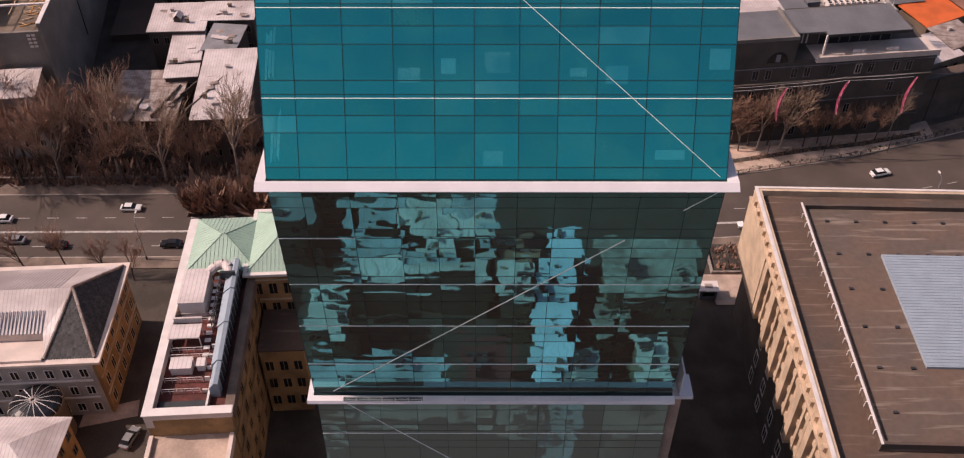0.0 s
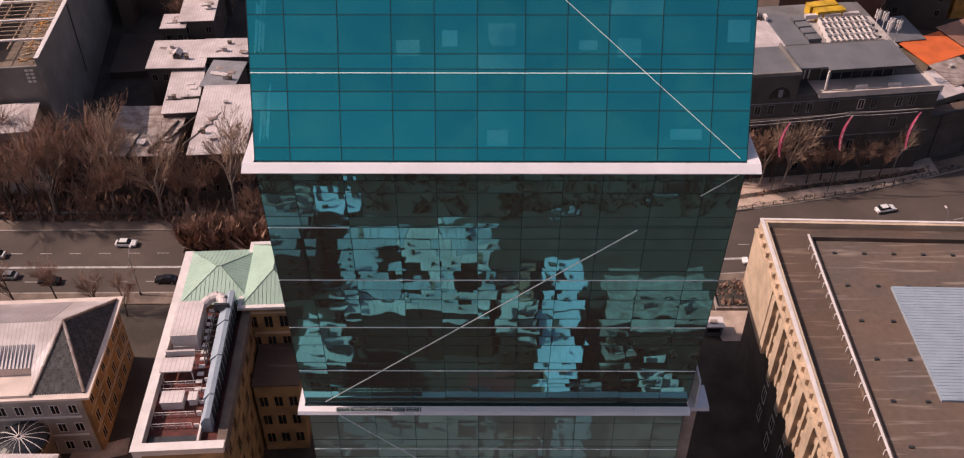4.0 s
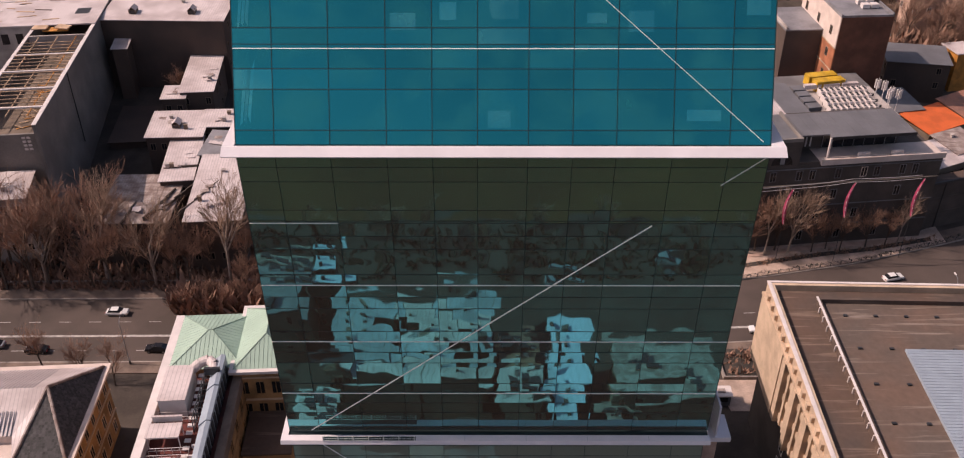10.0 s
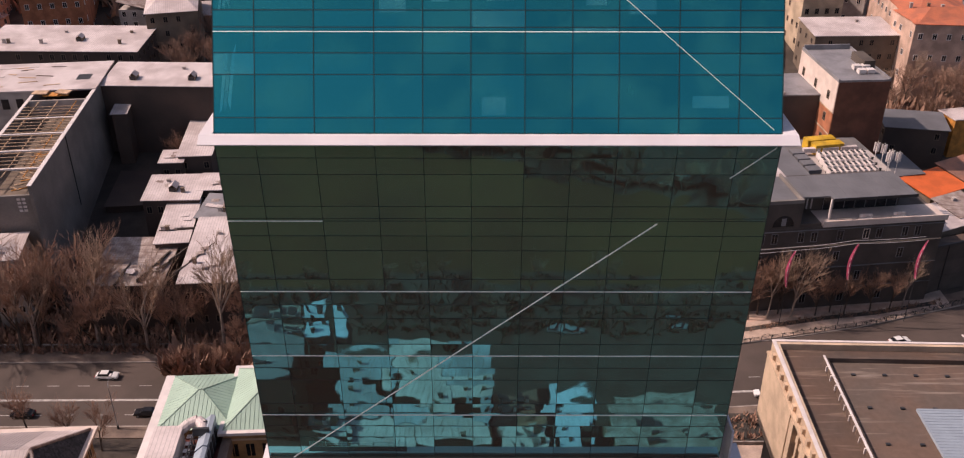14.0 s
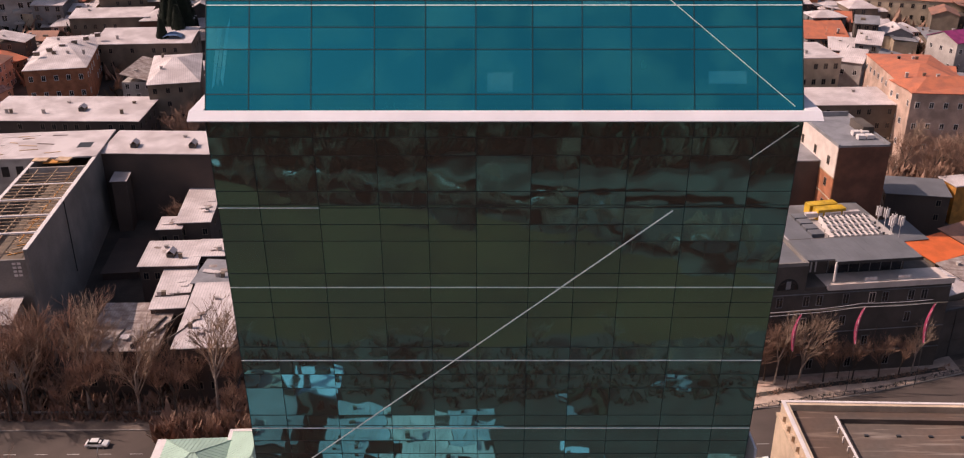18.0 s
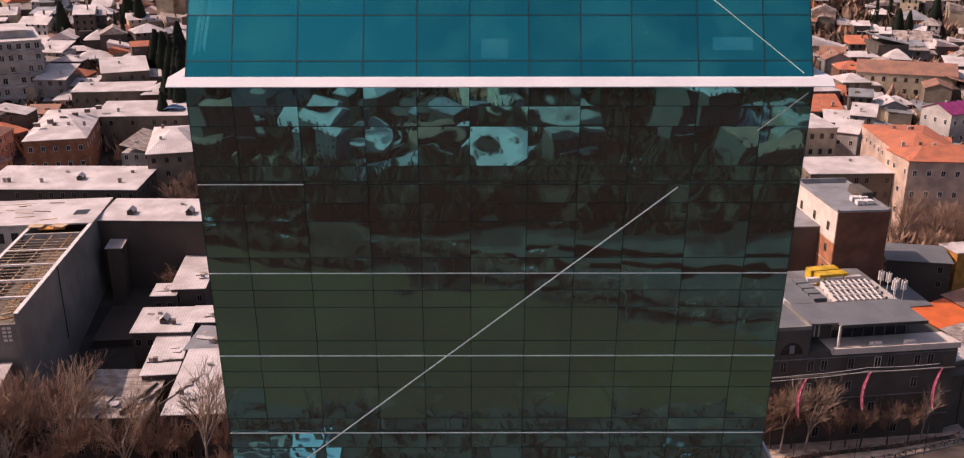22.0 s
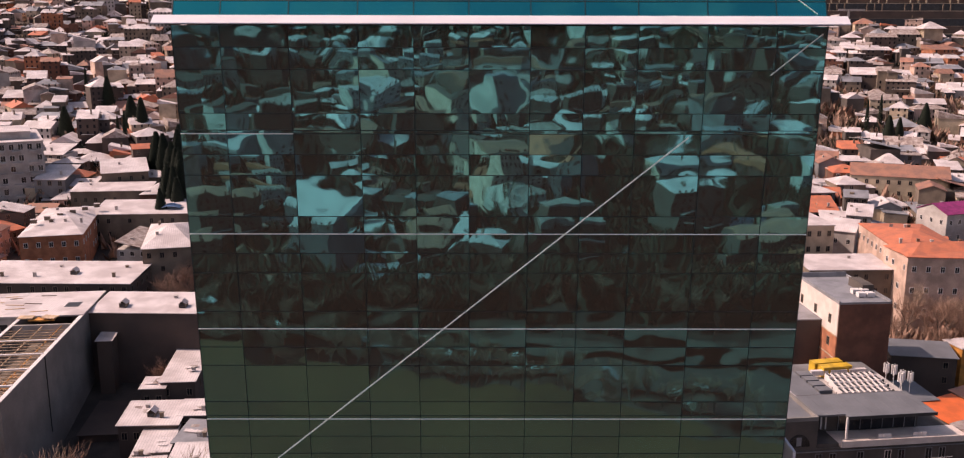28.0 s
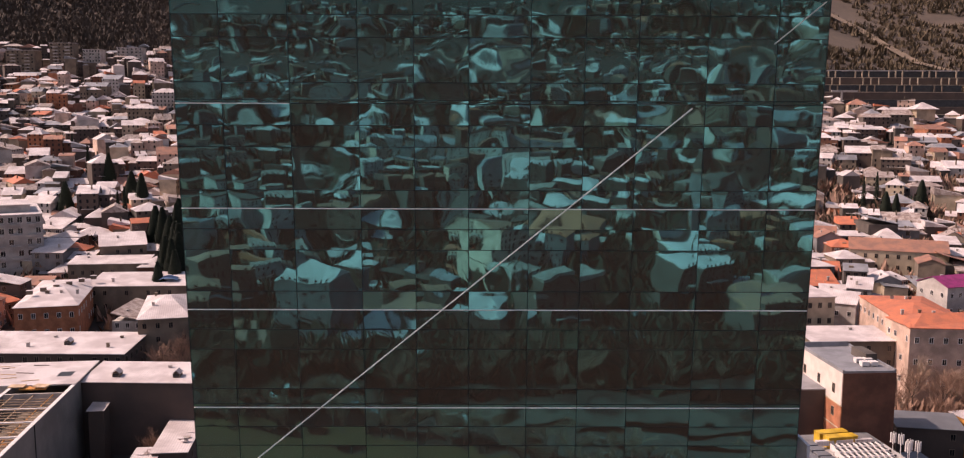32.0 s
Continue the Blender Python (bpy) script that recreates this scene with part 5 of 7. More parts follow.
# ---------------------------------------------------------------- building under reconstruction, and the white-roofed range behind
def construction():
    e = thing("half_rebuilt_building", "grey block building under reconstruction with open timber rafters", "building", pose(-97.2, 211, 0, 0, 0, 6.6))
    y0, y1, W, H = -38.0, 38.0, 15.0, 30.0
    boxpart("side_wall", (-0.6, y0, -1, 0, y1, H), "block", e, "long blank grey block wall")
    boxpart("left_wall", (-W, y0 + 8, -1, -W + 0.6, y1, H), "block", e)
    boxpart("end_wall", (-W + 0.604, y0 + 4, -1, -0.604, y0 + 4.6, 26.0), "block", e)
    boxpart("cap", (-0.75, y0, H, 0.15, y1, H + 0.15), "white_trim", e)
    boxpart("cap", (-W - 0.1, y0 + 8, H, -W + 0.7, y1, H + 0.15), "white_trim", e)
    boxpart("floor_slab", (-W + 0.604, y0 + 4.604, 25.5, -0.604, y1, 25.8), "brown_wall", e)
    boxpart("finished_roof", (-34.0, 17, H, 0.2, y1 + 0.2, H + 0.35), "white_metal", e, "pale new roof deck")
    boxpart("wing", (-34.0, 17.2, -1, -W - 0.004, y1, H - 0.004), "white_wall", e)
    boxpart("inner_wall", (-W + 0.604, 10, 25.8, -0.604, 10.5, H + 0.2), "white_wall", e)
    for k in range(19):
        y = y0 + 9 + k * 1.95
        boxpart("rafter", (-W + 0.1, y, H - 0.05, -0.1, y + 0.14, H + 0.12), "timber", e)
    for x in (-12, -7.5, -3):
        boxpart("purlin", (x, y0 + 5, H - 0.3, x + 0.15, 10, H - 0.08), "orange_sheet" if x > -4 else "timber", e)
    for k in range(4):
        boxpart("white_beam", (-W + 0.6, y0 + 8.3 + k * 9.4, H - 0.1, -0.6, y0 + 8.75 + k * 9.4, H + 0.25), "white_trim", e)
    for k in range(26):
        boxpart("loose_board", (0, 0, 0, random.uniform(1.5, 4), 0.25, 0.1), random.choice(("timber", "orange_sheet", "timber")), e, m=pose(random.uniform(-8, -4), random.uniform(-32, -6), 25.9 + 0.1 * (k % 5), 0, random.uniform(-8, 8), random.uniform(-40, 40)))
    for k in range(10):
        boxpart("batten", (-5.0, y0 + 6 + k * 1.2, H - 1.2, -0.7, y0 + 6.1 + k * 1.2, H - 1.08), "timber", e)
    for k in range(5):
        x, y, a = random.uniform(-12, -6), random.uniform(11, 14), random.uniform(-30, 30)
        boxpart("stacked_panel", (-1.8, -1.2, 0, 1.8, 1.2, 0.25), "orange_sheet" if k < 3 else "timber", e, m=pose(x, y, H + 0.36 + 0.26 * k, 0, 0, a))
    for k in range(16):
        x, y = random.uniform(-30, -2), random.uniform(20, 36)
        boxpart("plank", (0, 0, 0, random.uniform(1.5, 5), 0.35, 0.12), random.choice(("timber", "white_trim", "roof_felt")), e, m=pose(x, y, H + 0.36, 0, 0, random.uniform(-15, 15)))
    boxpart("roof_hatch", (-6.5, 24, H + 0.35, -3.0, 28, H + 0.4), "dark_metal", e)
    for k in range(4):
        boxpart("wall_opening", (-20 - k * 3.6, 17.1, 25.5, -18.2 - k * 3.6, 17.2, 28.2), "dark_glass", e)
    boxpart("downpipe", (0.0, -12, 12, 0.18, -11.8, 30), "dark_metal", e)
    for k in range(8):
        z = 22.2 + (k % 4) * 0.9
        boxpart("poster", (-4.0 - (k // 4) * 1.0, y0 + 3.9, z, -3.3 - (k // 4) * 1.0, y0 + 4.0, z + 0.5), "white_trim", e)


construction()
R2 = random.Random(5)
# yard-facing walls carry the yard's deep shade in their dark brick
house(-83.5, 239.4, 10, 32, 14, 19.2, -1.5, "mono", 1.3, "white_metal", "dark_brick", "brown house range with a pale metal roof", 4, 6, 5, rnd=R2, chimneys=2, sides="lr")
house(-94.6, 231.6, 8, 3.6, 9, 15.6, 6.6, "mono", 0.6, "white_metal", "dark_brick", "narrow lean-to with a pale metal roof", 3, 2, 3, rnd=R2, chimneys=0, sides="")
# shed roof takes the dark brick colour in place of the yard's shade
house(-89.5, 215, 5, 8.5, 19, 3.2, 6, "mono", 0.6, "dark_brick", "dark_brick", "low yard shed with its roof coloured dark for shade", 1, 2, 3, rnd=R2, chimneys=0, sides="")
# patched shacks along the yard
for x, y, w, d, top, rot, kind, rise, roof, label in (
        (-73, 238, 7, 8, 20, 3, "mono", 0.7, "white_metal", "low yard house with a pale patched roof"),
        (-72.3, 222.5, 8, 20, 18.5, 5, "mono", 1.0, "white_metal", "long yard house with a torn pale roof"),
        (-77, 213.5, 5.5, 6, 17.6, 4, "mono", 0.5, "white_metal", "small yard annex with a pale roof"),
        (-73, 200.5, 13, 11, 15.4, 3, "mono", 1.0, "white_metal", "low yard house with a pale dormered roof"),
        (-61.5, 203.0, 12, 7, 15.8, 2, "mono", 0.8, "white_metal", "low yard house with a narrow pale roof"),
        (-61, 193, 7.5, 10, 14.4, -6, "mono", 0.8, "grey_metal", "low shed with a patched grey roof"),
        (-69, 187.5, 7, 18.5, 13.6, 6, "mono", 0.8, "white_metal", "long low house with a pale roof"),
        (-57.3, 175.5, 11.5, 25, 13.2, 4, "mono", 1.4, "white_metal", "broad street house with a wide pale roof"),
        (-74.5, 173.5, 15, 17, 11.2, 1, "mono", 1.4, "stained_metal", "low street house with a stained pale roof")):
    g0 = ground_z(x, y)
    e = house(x, y, g0, w, d, top - g0, rot, kind, rise, roof, "dark_brick", label, 2, max(2, int(w / 2.6)), max(2, int(d / 3.4)), rnd=R2, chimneys=R2.choice((0, 1, 1, 2)))
    # loose sheets and battens on the roof
    for k in range(5):
        boxpart("roof_sheet", (-0.9, -0.6, 0, 0.9, 0.6, 0.05), R2.choice(("white_metal", "white_metal", "stained_metal")), e,
                m=pose(R2.uniform(-0.4, 0.4) * w, R2.uniform(-0.35, 0.35) * d, top - g0 + rise * 0.5 + 0.35, R2.uniform(-3, 3) + math.degrees(math.atan(rise / d)), 0, R2.uniform(-20, 20)))
for x, y, z, n, a in ((-75.5, 168, 11.7, 9, 82), (-69.5, 171, 12.2, 12, 70), (-66, 174, 12.4, 11, 62), (-60.5, 172, 13.7, 15, 64), (-66, 183.5, 14.0, 12, 8)):
    e = thing("roof_upstand", "thin dark crooked party wall cap rising over patched roofs", "wall cap", pose(x, y, z, 0, 0, a), "roof upstands")
    for k in range(3):
        boxpart("cap", (-n / 2 + k * n / 3, -0.13, -1.2, -n / 2 + (k + 1) * n / 3 - 0.02, 0.13, 0.2 + 0.15 * (k % 2)), "dark_render", e, m=pose(0, 0.12 * k, 0.15 * k, 0, 0, 2.0 * k - 2))
def dormer(x, y, z, rot=0):
    e = thing("dormer", "small gabled roof dormer with dark opening", "dormer", pose(x, y, z, 0, 0, rot), "roof dormers")
    bm = bmesh.new()
    box(bm, -0.9, -1.2, -0.8, 0.9, 1.2, 0.9)
    part("dormer_body", bm, "brown_wall", e)
    boxpart("opening", (-0.7, -1.26, -0.2, 0.7, -1.2, 0.8), "dark_glass", e)
    part("roof", roof_bm("gable", 2.4, 1.8, 0.9, 0.15, 0.08), "white_metal", e, m=Matrix.Translation((0, 0, 0.9)) @ Matrix.Rotation(math.pi / 2, 4, "Z"))


for d_ in ((-73, 199.5, 15.9), (-92.0, 236.8, 29.8), (-76.5, 236.5, 29.8), (-150, 268.5, 29.8), (-118, 268.5, 29.8)):
    dormer(*d_)
for k in range(6):
    e = thing("ridge_vent", "small dark ridge ventilator on a pale roof", "roof vent", pose(-147.5 + k * 2.0, 308 + k * 5.5, 36.6, 0, 0, 14), "ridge vents")
    boxpart("cap", (-0.9, -0.6, -0.4, 0.9, 0.6, 0.8), "brown_wall", e)
    boxpart("lid", (-1.05, -0.75, 0.8, 1.05, 0.75, 0.95), "white_metal", e)
e = thing("tarpaulin", "crumpled blue tarpaulin heaped on a pale roof", "tarpaulin", pose(-112, 340, 35.3))
bm = bmesh.new()
rt_ = random.Random(4)
g_ = [[bm.verts.new((i * 1.0 - 3.5, j * 0.9 - 2.2, max(0.0, 1.5 - 0.09 * ((i - 3.5) ** 2 + (j - 2.5) ** 2)) * rt_.uniform(0.7, 1.2))) for i in range(8)] for j in range(6)]
for j in range(5):
    for i in range(7):
        bm.faces.new((g_[j][i], g_[j][i + 1], g_[j + 1][i + 1], g_[j + 1][i]))
part("sheet", bm, "wood_tarp", e)
house(-103, 170, 2, 13, 9, 14.5, 8, "mono", 1.2, "white_metal", "white_wall", "low pale house beside the avenue", 3, 4, 3, rnd=R2)
# further back
house(-122, 270, 14, 46, 19, 15, -1, "mono", 1.5, "white_metal", "dark_brick", "long low apartment range with pale roof", 4, 14, 5, rnd=R2, chimneys=6)
house(-98, 296, 14, 15, 36, 21, 14, "hip", 3.5, "white_metal", "brown_wall", "brown apartment house with a pale hipped roof", 5, 4, 9, rnd=R2, chimneys=2)
house(-144, 322, 18, 19, 48, 16, 14, "hip", 3.0, "white_metal", "red_brick", "brick house with a pale hipped roof", 3, 5, 10, rnd=R2, chimneys=5)
house(-122, 342, 20, 34, 17, 14, 4, "mono", 2.0, "white_metal", "brown_wall", "house wing with a pale roof", 3, 9, 4, rnd=R2, chimneys=1)
house(-146, 374, 24, 30, 12, 12, 6, "mono", 1.5, "white_metal", "brown_wall", "long house with a pale roof", 2, 8, 3, rnd=R2)
house(-152, 402, 27, 18, 40, 14, 22, "gable", 3.0, "white_metal", "brown_wall", "house with a pale gabled roof", 3, 4, 8, rnd=R2)
house(-142, 395, 26, 28, 12, 12, 4, "mono", 1.2, "white_metal", "brown_wall", "long low range with a pale roof", 2, 8, 3, rnd=R2)
house(-196, 398, 27, 20, 44, 27, 28, "flat", 0, "white_metal", "white_wall", "white six-storey apartment house with balconies and rows of windows", 6, 6, 12, (1.7, 2.2), rnd=R2)
block = [o for o in bpy.data.objects if o.parent is None and o.get("label", "").startswith("white six-storey")][0]
for f in range(1, 6):
    for k in (-1, 0, 1):
        boxpart("balcony", (k * 6.0 - 1.8, -23.4, f * 4.5 - 0.2, k * 6.0 + 1.8, -22.004, f * 4.5 + 1.0), "white_wall", block)
    for k in range(5):
        boxpart("balcony", (10.004, -17 + k * 8.0, f * 4.5 - 0.2, 11.3, -13.6 + k * 8.0, f * 4.5 + 1.0), "white_wall", block)
boxpart("penthouse", (-8, -14, 27.25, 6, 10, 30.2), "white_wall", block, "set-back top storey")
boxpart("penthouse_roof", (-8.5, -14.5, 30.2, 6.5, 10.5, 30.45), "white_metal", block)
# beyond the brick block
house(111, 280, 17, 25, 15, 13, 2, "mono", 1.0, "white_metal", "brown_wall", "low range with a wide pale roof", 3, 8, 3, rnd=R2)
house(136, 286.5, 17, 20, 46, 19, -5, "hip", 2.8, "orange_tile", "pink_wall", "pink stuccoed house with an orange tiled roof", 3, 5, 11, rnd=R2, chimneys=6)
house(146, 274, 16.99, 44, 14, 18.9, 6, "hip", 2.6, "orange_tile", "pink_wall", "stuccoed street front with an orange tiled roof", 3, 11, 4, rnd=R2, chimneys=6)
house(178, 395, 30, 38, 18, 9, -20, "gable", 4.0, "rust_metal", "cream_wall", "long house with a rust-red gabled roof", 2, 9, 4, rnd=R2)
house(172, 338, 24, 16, 14, 11, 20, "gable", 3.0, "magenta", "white_wall", "small house with a magenta metal roof", 2, 4, 3, rnd=R2)
house(106, 303, 19, 13, 20, 20, 5, "flat", 0, "white_metal", "cream_wall", "narrow cream house with a flat roof", 4, 4, 5, rnd=R2)
house(127, 318, 21, 8, 16, 12, -30, "gable", 3, "white_metal", "white_wall", "small white house with gabled roof", 2, 2, 4, rnd=R2)
house(105.5, 191, 3, 9, 9, 10, 25, "mono", 1.0, "white_metal", "brown_wall", "low house with a pale patched roof", 2, 3, 3, rnd=R2)
house(112, 196, 4, 9, 8, 9.5, 25, "mono", 1.0, "stained_metal", "brown_wall", "low house with a stained grey roof", 2, 3, 3, rnd=R2)
house(110.5, 207, 5, 13, 9, 8.6, 28, "mono", 1.2, "bright_orange", "brown_wall", "low house with a bright orange sheet roof", 2, 3, 3, rnd=R2, chimneys=0)
house(121, 214, 6, 10, 9, 8, 28, "mono", 1.2, "rust_metal", "brown_wall", "low house with a faded red roof", 2, 3, 3, rnd=R2, chimneys=0)
house(130.5, 240, 10, 8, 7, 8.5, 12, "flat", 0, "white_metal", "orange_sheet", "orange panel-clad low block", 2, 3, 4, rnd=R2, chimneys=0, sides="")
house(116, 236, 10, 16, 10, 8, -10, "mono", 1.0, "slate_metal", "dark_brick", "low dark shed with a slate roof", 2, 3, 3, rnd=R2, chimneys=0)
house(102, 214, 6, 12, 10, 9, 12, "mono", 1.0, "slate_metal", "dark_render", "low dark shed with a slate roof", 2, 3, 3, rnd=R2, chimneys=0)

# ---------------------------------------------------------------- the hillside town, house after house
TAKEN = [(o.matrix_basis.translation.x, o.matrix_basis.translation.y, 17) for o in bpy.data.objects if o.parent is None and o.type == "EMPTY"]
TAKEN += [(-144 + 3 * k, 302 + 10 * k, 14) for k in range(-1, 6)] + [(150 + 6 * k, 290 - 3 * k, 14) for k in range(8)] + [(140, 285 + 8 * k, 14) for k in range(5)]
TAKEN += [(-113, 296, 15), (-118, 288, 14)]
TAKEN += [(-190 - 12 * k, 382 + 22 * k, 17) for k in range(3)]
KINDS = [("gable", "pale gabled roof"), ("hip", "pale hipped roof"), ("mono", "pale lean-to roof"), ("flat", "flat pale roof")]
WALLS = [("white_wall", "white"), ("dark_brick", "dark brick"), ("brown_wall", "brown"), ("brown_wall", "brown"), ("dark_render", "dark grey"), ("grey_wall", "grey"), ("dark_brick", "dark brick"), ("rust_brick", "rust-brown"), ("red_brick", "red brick"), ("pink_wall", "pink"), ("cream_wall", "cream")]
ROOFS = [("white_metal", 0.66), ("stained_metal", 0.12), ("grey_metal", 0.08), ("rust_metal", 0.09), ("orange_tile", 0.05)]


def pick(rnd, pairs):
    r = rnd.random()
    for v, p in pairs:
        r -= p
        if r < 0:
            return v
    return pairs[0][0]


def lie(x, y):
    """How the streets run here, in degrees."""
    return (14 if x < 0 else -14) + 34 * noise.noise((x * 0.011, y * 0.011, 7))


def town_house(x, y, rnd, far):
    w, d = rnd.choice((rnd.uniform(8, 12), rnd.uniform(10, 17), rnd.uniform(16, 24))), rnd.uniform(9, 15)
    storeys = rnd.choice((1, 1, 2, 2, 2, 3) if not far else (1, 1, 2, 2, 3))
    h = storeys * 3.3
    kind, words = rnd.choice(KINDS[:3] if rnd.random() < 0.85 else KINDS)
    wall, colour = rnd.choice(WALLS)
    roof = pick(rnd, ROOFS)
    tint = {"white_metal": "pale", "stained_metal": "stained", "grey_metal": "grey", "rust_metal": "rust-red", "orange_tile": "orange"}[roof]
    nx, ny = (max(2, int(w / 3)), max(2, int(d / 3.2))) if not far else (3, 2)
    e = house(x, y, ground_z(x, y), w, d, h, lie(x, y) + rnd.gauss(0, 7) + rnd.choice((0, 0, 90)), kind, d * rnd.uniform(0.17, 0.3), roof, wall,
          f"{colour} house with a {words.replace('pale', tint)}", storeys, nx, ny, (1.2, 1.6) if not far else (1.5, 1.8), rnd.choice((0, 1, 1, 2)), rnd, sides="flr" if not far else "f")
    # lean-to addition with its own patched roof
    if rnd.random() < 0.75:
        aw, ad, ah, q = rnd.uniform(3, 6), rnd.uniform(4, d), h * rnd.uniform(0.55, 0.85), rnd.choice((-1, 1))
        m = Matrix.Translation((q * (w / 2 + aw / 2 + 0.01), rnd.uniform(-0.15, 0.15) * d, 0))
        boxpart("annex_wall", (-aw / 2, -ad / 2, -4, aw / 2, ad / 2, ah), rnd.choice(("brown_wall", "dark_render", "cream_wall")), e, m=m)
        part("annex_roof", roof_bm("mono", aw, ad, rnd.uniform(0.4, 1.2), 0.25), rnd.choice(("white_metal", "white_metal", "stained_metal", "grey_metal")), e, m=m @ Matrix.Translation((0, 0, ah)))
    if kind in ("gable", "hip") and rnd.random() < 0.4:
        bm = bmesh.new()
        box(bm, -0.8, -0.9, -0.6, 0.8, 0.9, 0.7)
        part("dormer", bm, "brown_wall", e, m=Matrix.Translation((rnd.uniform(-0.25, 0.25) * w, -d * 0.25, h + 1.0)))


class Heap:
    """Many small houses gathered into one mesh: walls, roofs and windows."""

    def __init__(self, mats):
        self.v, self.f, self.m, self.mats = [], [], [], mats

    def face(self, pts, m, turn):
        b = len(self.v)
        self.v += [tuple(turn @ Vector(p)) for p in pts]
        return b

    def solid(self, pts, faces, m, turn):
        b = self.face(pts, m, turn)
        for f in faces:
            self.f.append([b + i for i in f])
            self.m.append(self.mats.index(m))

    def block(self, x0, y0, z0, x1, y1, z1, m, turn):
        self.solid([(x0, y0, z0), (x1, y0, z0), (x1, y1, z0), (x0, y1, z0), (x0, y0, z1), (x1, y0, z1), (x1, y1, z1), (x0, y1, z1)],
                   [(4, 5, 6, 7), (0, 1, 5, 4), (1, 2, 6, 5), (2, 3, 7, 6), (3, 0, 4, 7)], m, turn)

    def house(self, x, y, z, w, d, h, rot, kind, rise, roof, wall, storeys, rnd, front=-1):
        t = pose(x, y, z, 0, 0, rot)
        self.block(-w / 2, -d / 2, -6, w / 2, d / 2, h, wall, t)
        X, Y, o = w / 2 + 0.4, d / 2 + 0.4, 0.15
        if kind == "hip":
            r = max(X - Y, 0.3)
            self.solid([(-X, -Y, h), (X, -Y, h), (X, Y, h), (-X, Y, h), (-r, 0, h + rise), (r, 0, h + rise)], [(0, 1, 5, 4), (1, 2, 5), (2, 3, 4, 5), (3, 0, 4), (3, 2, 1, 0)], roof, t)
        elif kind == "gable":
            self.solid([(-X, -Y, h), (X, -Y, h), (X, Y, h), (-X, Y, h), (-X, 0, h + rise), (X, 0, h + rise)], [(0, 1, 5, 4), (1, 2, 5), (2, 3, 4, 5), (3, 0, 4), (3, 2, 1, 0)], roof, t)
        else:
            k = rise if kind == "mono" else 0.3
            self.solid([(-X, -Y, h), (X, -Y, h), (X, Y, h), (-X, Y, h), (-X, -Y, h + o), (X, -Y, h + o), (X, Y, h + k + o), (-X, Y, h + k + o)], [(4, 5, 6, 7), (0, 1, 5, 4), (1, 2, 6, 5), (2, 3, 7, 6), (3, 0, 4, 7)], roof, t)
        if rnd.random() < 0.6:
            cx, cy = rnd.uniform(-0.35, 0.35) * w, rnd.uniform(-0.2, 0.2) * d
            self.block(cx - 0.35, cy - 0.35, h, cx + 0.35, cy + 0.35, h + rise + 0.9, "brown_wall", t)
        n = max(2, int(w / 2.8))
        for s_ in range(storeys):
            for k in range(n):
                if rnd.random() < 0.8:
                    xa = -w / 2 + w * (k + 0.5) / n
                    z0 = s_ * 3.2 + 1.0
                    for q in ((-1,) if front < 0 else (1,)):
                        ya = q * (d / 2 + 0.04)
                        self.block(xa - 0.5, min(ya, ya - q * 0.1), z0, xa + 0.5, max(ya, ya - q * 0.1), z0 + 1.6, "dark_glass", t)
        if rnd.random() < 0.4:
            self.block(-w * 0.3, front * (d / 2 + 1.3) - 0.7, h * 0.5, w * 0.3, front * (d / 2 + 1.3) + 0.7, h * 0.5 + 0.2, "white_wall", t)

    def done(self, name, label, category):
        me = bpy.data.meshes.new(name)
        me.from_pydata(self.v, [], self.f)
        for m in self.mats:
            me.materials.append(M[m])
        me.polygons.foreach_set("material_index", self.m)
        return tagged(new(name, me), label, category, kind="stuff")


